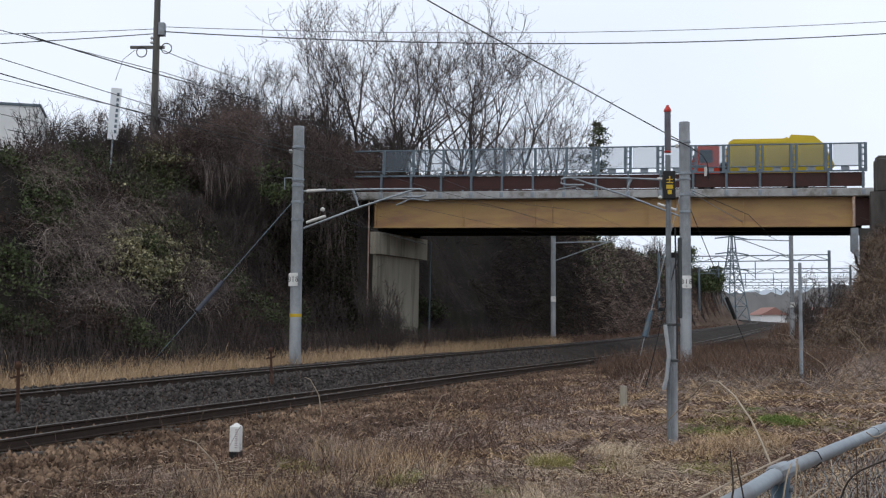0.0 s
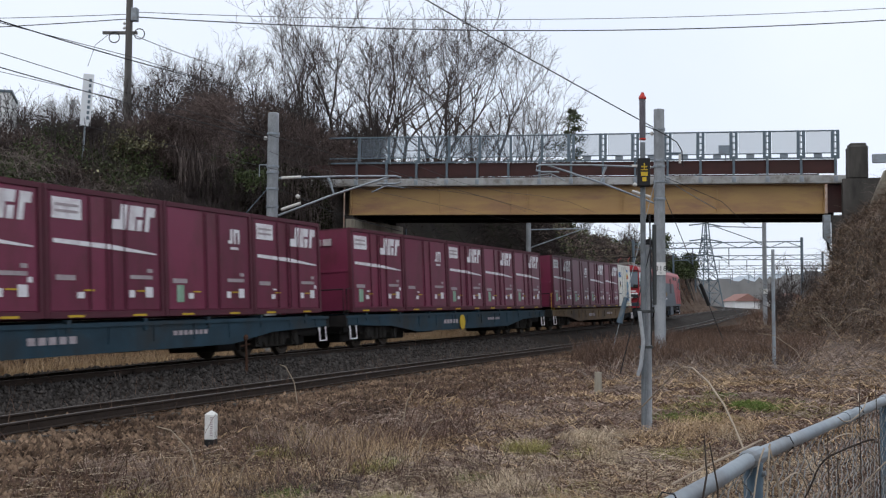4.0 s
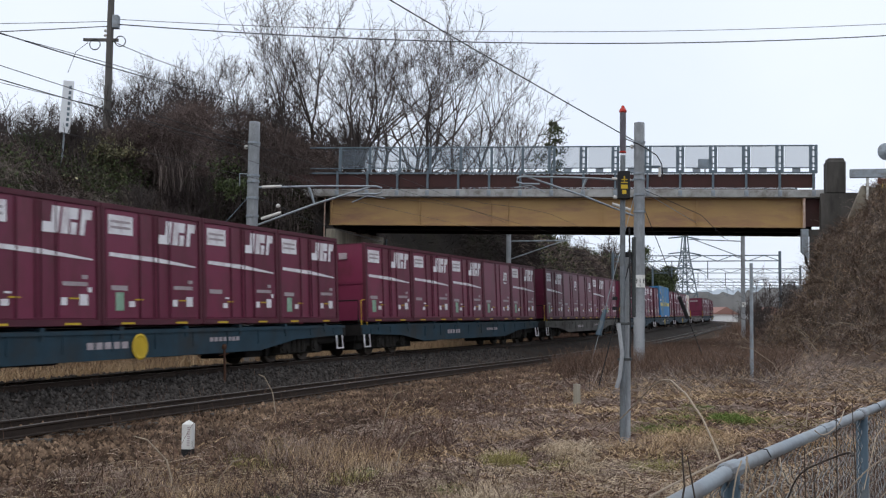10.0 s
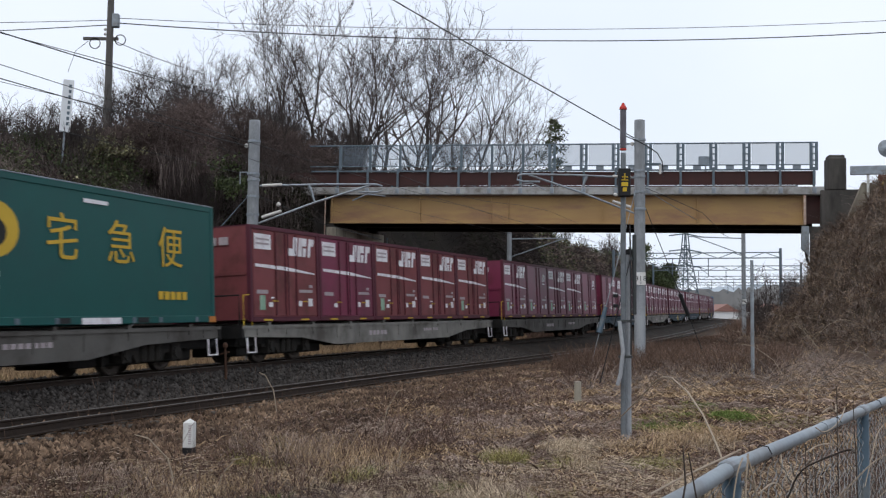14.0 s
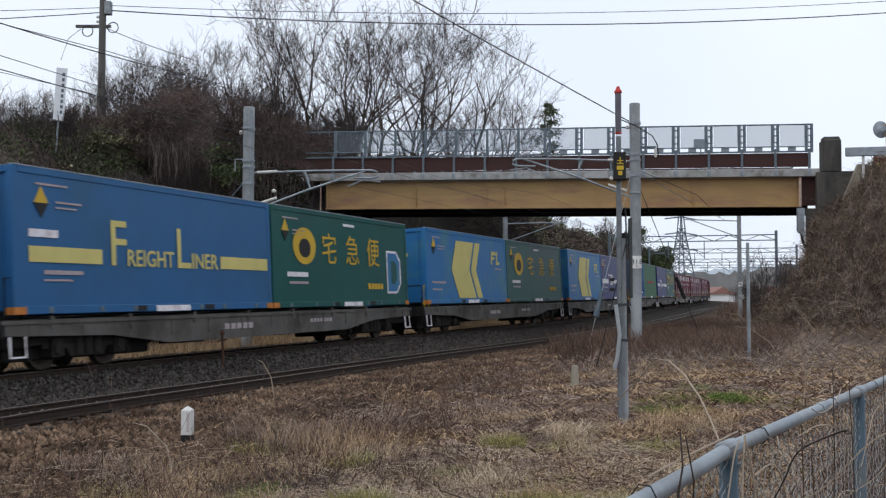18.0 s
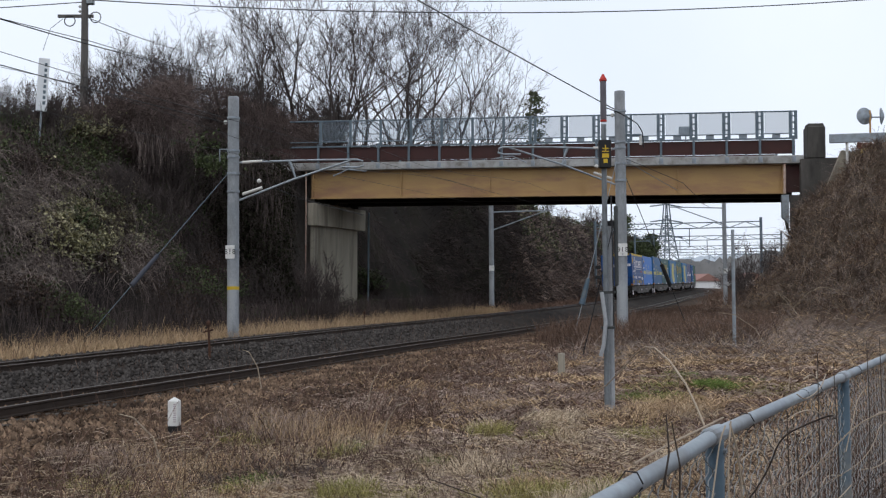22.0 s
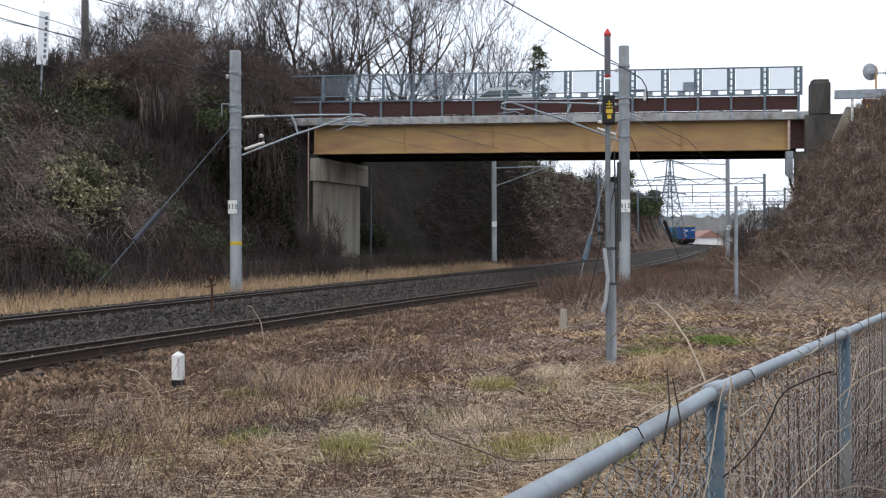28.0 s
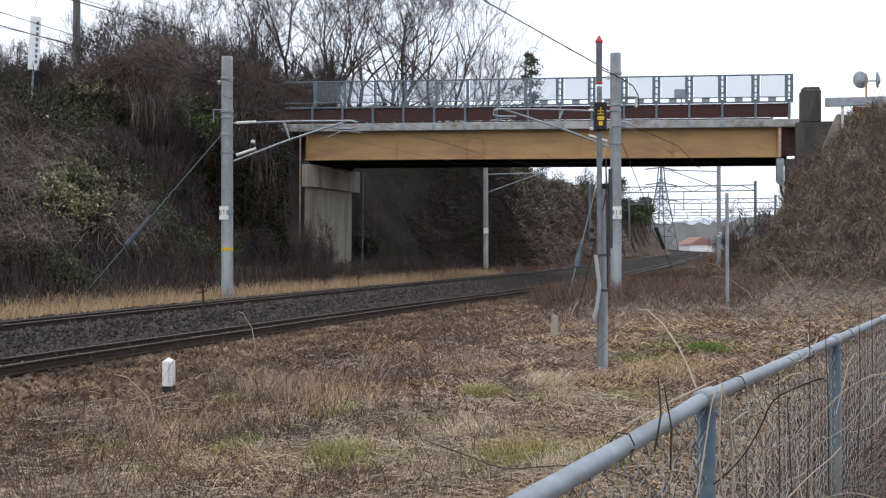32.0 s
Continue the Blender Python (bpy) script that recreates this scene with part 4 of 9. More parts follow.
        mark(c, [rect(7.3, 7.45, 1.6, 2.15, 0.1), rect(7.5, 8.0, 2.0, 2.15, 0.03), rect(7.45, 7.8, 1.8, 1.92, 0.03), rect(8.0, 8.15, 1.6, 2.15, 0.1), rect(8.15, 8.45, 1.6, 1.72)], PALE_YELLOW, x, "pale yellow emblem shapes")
        mark(c, [rect(0.5, 1.9, 0.75, 0.83), rect(0.5, 1.5, 0.5, 0.56), rect(7.8, 8.8, 1.4, 1.45)], MARK_FAINT, x, "faded writing bars")
    elif style in ("ya", "yd"):
        mark(c, [disc(1.85, 1.72, 0.52, 24, 1.3)], GOLD, x, "yellow oval")
        mark(c, [disc(1.85, 1.66, 0.27, 16, 1.3)], BLACK, x + 0.006, "plain dark oval")
        for y, character in zip((3.75, 5.65, 7.5) if style == "ya" else (3.4, 5.0, 6.55), "宅急便"):
            lettering(character, 0.98, y, 1.62, x + 0.004, c, GOLD, "yellow painted character", 1.05)
        mark(c, [rect(7.0 + i * 0.24 - (0.9 if style == "yd" else 0), 7.18 + i * 0.24 - (0.9 if style == "yd" else 0), 0.52, 0.7) for i in range(5)], GOLD, x, "yellow writing bars")
        mark(c, [rect(0.8, 2.0, 0.85, 0.98), rect(4.4, 5.2, 2.42, 2.5)], MARK, x, "white panels")
        mark(c, [rect(0.9, 2.0, 0.65, 0.72)], MARK_FAINT, x, "faded writing bars")
        if style == "yd":
            mark(c, [[(7.62, 0.38), (8.45, 0.38), (8.8, 0.7), (8.8, 1.5), (8.45, 1.8), (7.62, 1.8)]], MARK, x - 0.003, "white rim of the emblem")
            mark(c, [[(7.7, 0.45), (8.4, 0.45), (8.7, 0.72), (8.7, 1.45), (8.4, 1.72), (7.7, 1.72)]], FL_BLUE, x + 0.003, "light blue emblem")
            mark(c, [[(7.95, 0.7), (8.25, 0.7), (8.45, 0.88), (8.45, 1.3), (8.25, 1.46), (7.95, 1.46)]], GREEN, x + 0.006, "green inner emblem")
    elif style == "da":
        mark(c, [rect(0.4, 2.45, 1.0, 1.28), rect(7.0, 9.2, 1.0, 1.28)], MARK, x, "white band")
        mark(c, [rect(3.2, 3.45, 0.92, 1.55, 0.15), rect(3.45, 3.85, 0.92, 1.02, 0.03), rect(3.88, 4.05, 1.02, 1.5, 0.1), rect(3.3, 3.9, 1.48, 1.6, 0.03), rect(2.8, 3.35, 1.52, 1.58), disc(2.68, 1.53, 0.08, 12, 2.0)], MARK, x, "white emblem shapes")
        mark(c, [rect(4.3 + i * 0.21 + (0.15 if i > 7 else 0), 4.45 + i * 0.21 + (0.15 if i > 7 else 0), 1.02, 1.24) for i in range(12)], MARK, x, "white bars of writing")
        mark(c, [rect(0.8, 2.0, 0.72, 0.8), rect(0.8, 1.5, 0.5, 0.54)], MARK_FAINT, x, "faded writing bars")
    elif style == "my":
        for k in range(28):
            part("rib", box(W - 0.02, W + 0.012, 0.3 + k * 0.32, 0.42 + k * 0.32, 0.2, H - 0.16), p, c)
        mark(c, [rect(3.2, 3.4, 1.2, 1.9), rect(3.6, 3.8, 1.2, 1.9), rect(3.4, 3.6, 1.5, 1.8), rect(4.2, 4.4, 1.2, 1.9), rect(4.0, 4.6, 1.6, 1.75), rect(5.0, 5.2, 1.2, 1.9), rect(5.2, 5.6, 1.2, 1.35), rect(3.2, 6.2, 1.0, 1.08)], MARK, x + 0.02, "white emblem shapes")
        mark(c, [rect(0.5, 1.4, 0.4, 0.5), rect(6.5, 8.2, 0.4, 0.5), rect(3.4, 4.2, 0.25, 0.4)], MARK, x + 0.02, "white panels")
        mark(c, [[(0.55, 2.1), (0.95, 2.1), (0.75, 2.42)]], GOLD, x + 0.02, "yellow triangle")
    elif style == "gr":
        mark(c, [rect(2.6 + i * 0.7, 3.0 + i * 0.7, 1.2, 1.4) for i in range(6)], RED, x, "small red bars of writing")
    elif style == "ec":
        # wing side seams, emblem and writing
        mark(c, [rect(0.3, 9.15, 0.98, 1.02), rect(0.3, 9.15, 0.86, 0.88)], plain("pale_blue_seam", (0.12, 0.2, 0.4), 0.5), x, "pale seam of the wing side")
        mark(c, [disc(2.3, 1.62, 0.72, 28, 0.8)], MARK, x, "white globe-like ring")
        mark(c, [disc(2.3, 1.62, 0.64, 28, 0.77)], DEEP_BLUE, x + 0.006, "blue inside of the ring")
        mark(c, [rect(1.8, 2.8, 1.84, 1.92), rect(1.76, 2.84, 1.52, 1.6), rect(1.88, 2.72, 1.2, 1.28), rect(2.26, 2.34, 0.98, 2.26), rect(2.0, 2.06, 1.06, 2.18), rect(2.54, 2.6, 1.06, 2.18)], MARK, x + 0.012, "white globe grid")
        lettering("ECO LINER 31", 0.82, 5.55, 1.74, x + 0.004, c, MARK, "white slanted lettering", 1.0, 0.18, 0.022)
        mark(c, [rect(3.1, 8.0, 1.33, 1.37)], MARK, x, "white underline")
        mark(c, [[(0.38, 2.1), (0.66, 1.72), (0.95, 2.1), (0.62, 2.45)]], GOLD, x + 0.004, "yellow diamond")
        mark(c, [rect(7.1, 7.8, 1.08, 1.24)], RED, x + 0.005, "red mark")
        mark(c, [rect(1.4, 2.4, 0.6, 0.74), rect(4.9, 6.6, 0.6, 0.74), rect(0.75, 1.5, 1.1, 1.2), rect(8.95, 9.25, 1.1, 1.2), rect(7.6, 8.9, 0.45, 0.68), rect(3.05, 3.4, 0.52, 0.8), rect(2.8, 3.0, 0.52, 0.8)], MARK, x + 0.006, "white panels and numbers")
        mark(c, [rect(0.3, 0.4, 1.0 + i * 0.12, 1.07 + i * 0.12) for i in range(11)] + [rect(9.1, 9.16, 1.2 + i * 0.1, 1.27 + i * 0.1) for i in range(10)], MARK_FAINT, x, "column of small writing bars")
        for y in (0.35, 1.35, 4.0, 5.4, 6.0, 7.0, 9.0):
            part("latch", box(W - 0.02, W + 0.02, y, y + 0.12, 0.18, 0.4, 0.01), YELLOW, c, "yellow side latch")
        part("latch", box(W - 0.02, W + 0.01, 0.5, 0.78, 0.6, 0.8, 0.01), YELLOW, c, "yellow panel")
        bar = link_bm("end_writing", box(-0.05, 0.05, -0.012, 0.06, 0.0, 0.08), MARK)
        for k in range(11):
            part("end_writing", bar, None, c, "white bar of writing", m=Matrix.Translation((-0.93, 0, 1.0 + k * 0.12)))
        wide_bar = link_bm("end_writing", box(0, 0.17, -0.012, 0.06, 1.6, 1.78), MARK)
        for x0 in (-0.72, -0.5, -0.28, 0.5, 0.75, 0.95):
            part("end_writing", wide_bar, None, c, "white bar of writing", m=Matrix.Translation((x0, 0, 0)))
        part("end_writing", box(-0.74, -0.1, -0.012, 0.06, 1.5, 1.53), MARK, c, "white underline")
        part("end_writing", box(-0.8, -0.45, -0.012, 0.06, 0.45, 0.55), MARK, c, "white bar of writing")
        part("yellow_label", box(-0.85, -0.62, -0.012, 0.06, 0.72, 0.92), YELLOW, c, "yellow square")
        part("red_label", box(0.5, 0.62, -0.012, 0.06, 0.05, 0.16), RED, c, "small red square")
    if style in ("fl", "fb", "fc", "f2", "my"):
        bm = bmesh.new()
        box(-0.8, -0.62, -0.012, 0.06, 1.75, 2.2, bm=bm), box(-0.62, -0.2, -0.012, 0.06, 2.08, 2.2, bm=bm), box(-0.62, -0.35, -0.012, 0.06, 1.9, 2.0, bm=bm), box(0.0, 0.18, -0.012, 0.06, 1.75, 2.2, bm=bm), box(0.18, 0.5, -0.012, 0.06, 1.75, 1.87, bm=bm)
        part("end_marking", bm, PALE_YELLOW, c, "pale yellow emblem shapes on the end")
    return c


# meshes shared by all bogies
def wheelset_mesh():
    bm = bmesh.new()
    for x in (-0.56, 0.56):
        s = 1 if x > 0 else -1
        prof = [(0.06, x + 0.08 * s), (0.16, x + 0.08 * s), (0.3, x + 0.03 * s), (0.36, x + 0.06 * s), (0.42, x + 0.06 * s), (0.43, x - 0.05 * s), (0.455, x - 0.075 * s), (0.36, x - 0.08 * s), (0.1, x - 0.06 * s)]
        lathe(prof, 22, bm, axis="x")
    tube([(-0.8, 0, 0), (0.8, 0, 0)], 0.07, 8, bm)
    for v in bm.verts:
        v.co.z += 0.43
    return link_bm("wheelset", bm, WHEEL)


def bogie_mesh():
    bm = bmesh.new()
    for x in (-0.86, 0.86):
        out = [(-1.3, 0.42), (-0.62, 0.42), (-0.5, 0.24), (0.5, 0.24), (0.62, 0.42), (1.3, 0.42), (1.32, 0.62), (0.6, 0.76), (-0.6, 0.76), (-1.32, 0.62)]
        a = [bm.verts.new((x - 0.08, y, z)) for y, z in out]
        b = [bm.verts.new((x + 0.08, y, z)) for y, z in out]
        bm.faces.new(a)
        bm.faces.new(b[::-1])
        for i in range(len(a)):
            bm.faces.new((a[i], b[i], b[(i + 1) % len(a)], a[(i + 1) % len(a)]))
        for y in (-0.95, 0.95):
            box(x - 0.16, x + 0.16, y - 0.17, y + 0.17, 0.26, 0.62, bm=bm)
            tube([(x - 0.1, y, 0.43), (x + 0.2, y, 0.43)], 0.13, 10, bm)
        for y in (-0.28, 0.0, 0.28):
            tube([(x + 0.06, y, 0.28), (x + 0.06, y, 0.62)], 0.11, 8, bm)
        for y in (-1.5, 1.5, -0.45, 0.45):
            box(x - 0.2, x - 0.05, y - 0.05, y + 0.05, 0.2, 0.55, bm=bm)
    box(-0.8, 0.8, -0.35, 0.35, 0.4, 0.8, bm=bm)
    for y in (-1.5, 1.5):
        box(-0.75, 0.75, y - 0.06, y + 0.06, 0.3, 0.6, bm=bm)
    bmesh.ops.recalc_face_normals(bm, faces=bm.faces)
    return link_bm("bogie_frame", bm, BOGIE_SIDE)


WHEELSET, BOGIE_FRAME = wheelset_mesh(), bogie_mesh()
SPIN = []


def add_bogie(parent, y):
    b = part("bogie", BOGIE_FRAME, None, parent, "grimy two-axle bogie", m=Matrix.Translation((0, y, 0)))
    for dy in (-0.95, 0.95):
        SPIN.append(part("wheelset", WHEELSET, None, b, "brown steel wheels", m=Matrix.Translation((0, dy, 0))))
    return b


def frame_mesh(mat):
    """Fish-bellied side sill of a container wagon, as one side."""
    top, out = 0.97, [(-9.75, 0.97), (-9.75, 0.7), (-6.6, 0.62), (-4.6, 0.38), (4.6, 0.38), (6.6, 0.62), (9.75, 0.7), (9.75, 0.97)]
    bm = bmesh.new()
    a = [bm.verts.new((-0.03, y, z)) for y, z in out]
    b = [bm.verts.new((0.03, y, z)) for y, z in out]
    bm.faces.new(a)
    bm.faces.new(b[::-1])
    for i in range(len(a)):
        bm.faces.new((a[i], b[i], b[(i + 1) % len(a)], a[(i + 1) % len(a)]))
    box(-0.1, 0.06, -9.75, 9.75, 0.9, 0.97, bm=bm)
    for y in np.arange(-9.0, 9.1, 1.5):
        box(0.02, 0.05, y - 0.03, y + 0.03, 0.55 if abs(y) < 5 else 0.72, 0.9, bm=bm)
    bmesh.ops.recalc_face_normals(bm, faces=bm.faces)
    return link_bm("side_sill", bm, mat)


def build_wagon(frame_mat, loads, seed, label, handbrake=False):
    """A 20.4 m container wagon, its front towards +y. loads, from the front: kinds of container, or None for empty."""
    rnd = random.Random(seed)
    w = thing("container_wagon", Matrix.Identity(4), label, "freight wagon", "wagons of the train")
    sill = frame_mesh(frame_mat)
    part("side_sill", sill, None, w, m=Matrix.Translation((1.15, 0, 0)))
    part("side_sill", sill, None, w, m=Matrix.Translation((-1.15, 0, 0)) @ Matrix.Rotation(math.pi, 4, "Z"))
    part("centre_sill", box(-0.35, 0.35, -9.75, 9.75, 0.42, 0.95), BOGIE, w)
    part("deck", box(-1.12, 1.12, -9.75, 9.75, 0.93, 0.99), frame_mat, w)
    # solid dark block added to stand for gear and shade under the deck
    part("underfloor_gear", box(-0.95, 0.95, -9.5, 9.5, 0.5, 0.92), BOGIE, w, "dark filler block below the deck, for gear and shade")
    for e in (-1, 1):
        part("brake_gear", box(-0.7, 0.7, min(4.7 * e, 9.2 * e), max(4.7 * e, 9.2 * e), 0.2, 0.52, 0.04), BOGIE, w, "grimy brake gear")
    for y in np.arange(-8.4, 8.5, 2.4):
        part("cross_bearer", box(-1.2, 1.2, y - 0.06, y + 0.06, 0.8, 1.05), frame_mat, w)
    for y in (-7.1, 7.1):
        add_bogie(w, y)
    for e in (-1, 1):
        part("coupler", tube([(0, 9.7 * e, 0.83), (0, 10.2 * e, 0.83)], [0.09, 0.14], 8), BOGIE, w)
        part("headstock", box(-1.2, 1.2, 9.72 * e - 0.06, 9.72 * e + 0.06, 0.66, 0.99), BOGIE, w)
        part("buffer_hose", tube([(0.4, 9.75 * e, 0.75), (0.42, 9.95 * e, 0.5), (0.4, 10.15 * e, 0.6)], 0.03, 6), BLACK, w)
        y = 9.35 * e
        part("step", tube([(1.2, y - 0.2, 0.68), (1.22, y - 0.2, 0.3), (1.22, y + 0.2, 0.3), (1.2, y + 0.2, 0.68)], 0.025, 6), MARK, w, "white foot step")
    part("hand_rail", tube([(1.15, -9.6, 0.98), (1.15, -9.6, 1.75), (1.15, -9.2, 1.78), (1.15, -9.2, 0.98)], 0.022, 6), GOLD if rnd.random() < 0.5 else BOGIE, w, "bent hand rail")
    part("hand_rail", tube([(-1.1, -9.72, 1.0), (-1.1, -9.72, 1.75), (1.1, -9.72, 1.75), (1.1, -9.72, 1.0)], 0.022, 6), BOGIE, w, "end rail")
    mark(w, [rect(-2.3 + i * 0.28, -2.1 + i * 0.28, 0.6, 0.74) for i in range(5)], MARK_FAINT, 1.18, "bars of wagon number")
    mark(w, [rect(2.2 + i * 0.2, 2.34 + i * 0.2, 0.66, 0.76) for i in range(7)], MARK_FAINT, 1.18, "bars of writing")
    if handbrake:
        bm = lathe([(0.24, 0.0), (0.28, 0.015), (0.24, 0.03), (0.2, 0.015)], 18, axis="x")
        box(0, 0.02, -0.24, 0.24, -0.02, 0.02, bm=bm), box(0, 0.02, -0.02, 0.02, -0.24, 0.24, bm=bm)
        part("hand_brake_wheel", bm, YELLOW, w, "yellow hand brake wheel", m=Matrix.Translation((1.2, -0.6, 0.62)))
    for y, l, z in ((-3.4, 0.9, 0.34), (-1.2, 0.5, 0.42), (1.0, 0.7, 0.36), (3.2, 0.9, 0.34)):
        part("brake_gear", box(0.3, 1.05, y - l / 2, y + l / 2, z, 0.75, 0.04), BOGIE, w, "dark brake gear")
    part("brake_pipe", tube([(0.7, -6.0, 0.5), (0.7, -2.0, 0.42), (0.7, 2.0, 0.42), (0.7, 6.0, 0.5)], 0.04, 6), BOGIE, w)
    for e in (-1, 1):
        part("end_gear", box(-0.9, 0.9, min(8.6 * e, 9.6 * e), max(8.6 * e, 9.6 * e), 0.45, 0.9, 0.03), BOGIE, w)
        part("draw_gear", box(-0.8, 0.8, min(4.7 * e, 5.9 * e), max(4.7 * e, 5.9 * e), 0.4, 0.9, 0.03), BOGIE, w)
    # the load: containers ride with the wagon
    riders = []
    if loads:
        if len(loads) == 5:
            ys = [9.35 - 3.715 - i * 3.74 for i in range(5)]
        elif len(loads) == 3:
            ys = [9.35 - 3.715, -4.75, -9.35]
        else:
            ys = [0.04, -9.45]
        for i, (kind, y) in enumerate(zip(loads, ys)):
            if len(kind) == 2 and kind not in ("Fb",):
                c = container_31(kind, seed * 10 + i)
            else:
                c = container_12(kind[0], seed * 10 + i, MAROON_BROWN if kind == "Fb" else None)
            riders.append((c, y))
    return w, riders


TAIL_SPEED, TAIL_AT = 23.195, 19.0
G, B, N, P = FRAME_GREY, FRAME_BLUE, FRAME_BROWN, FRAME_PALE
CONSIST = [
    (N, ["W", "f", "f", "J", "F"], "brown"), (B, ["f", "f", "F", "J", "F"], "dark blue-green"), (B, ["F", "J", "F", "F", "f"], "dark blue"), (G, [], "empty grey"),
    (B, ["W", "F", "J", "F", "F"], "dark blue"), (B, ["f", "fl", "J"], "dark blue"), (B, ["F", "F", "F", "F", "F"], "dark blue-green"), (G, ["J", "F", "J", "J", "F"], "dirty grey"),
    (B, ["F", "J", "F", "F", "F"], "blue"), (B, ["F", "F", "F", "F", "F"], "dark green-blue"), (P, ["F", "F", "F", "F", "F"], "pale grey"), (B, ["J", "F", "J", "F", "J"], "dark blue"),
    (G, ["J", "F", "F", "J", "F"], "dirty grey"), (P, ["Fb", "Fb", "Fb", "F", "Fb"], "pale grey"), (G, ["ya", "da"], "dirty grey"), (G, ["gr", "my"], "dirty grey"),
    (G, ["da", "fc"], "dirty grey"), (G, ["ya", "fc"], "dirty grey"), (G, ["yd", "f2"], "dirty grey"), (G, ["fb", "ec"], "dirty grey"),
]
TRAIN = []  # thing, metres ahead of the last wagon's middle, metres ahead of its own wagon's middle
for i, (mat, loads, colour) in enumerate(CONSIST):
    ahead = (len(CONSIST) - 1 - i) * 20.4
    wagon, riders = build_wagon(mat, loads, i + 1, colour + " flat container wagon on bogies" + (" with no load" if not loads else ""), handbrake=i in (1, 4, 5, 6, 9, 11))
    TRAIN.append((wagon, ahead, None))
    for c, y in riders:
        TRAIN.append((c, ahead, y))
last = TRAIN[-3][0]
part("tail_lamp", box(-1.15, -1.0, -9.85, -9.75, 1.0, 1.16, 0.02), plain("red_tail_lamp", (0.9, 0.03, 0.06), 0.3, glow=2.5), last, "lit red tail lamp")


LOUVRE = surface("dark_louvre_paint", (0.06, 0.045, 0.055), (0.045, 0.04, 0.05), 3, 0.6)


SKIRT = surface("dark_slate_paint", (0.022, 0.026, 0.032), (0.015, 0.018, 0.022), 3, 0.7)
LOUVRE_RED = surface("dark_red_louvre", (0.12, 0.012, 0.018), (0.08, 0.01, 0.014), 3, 0.6, bump=0)


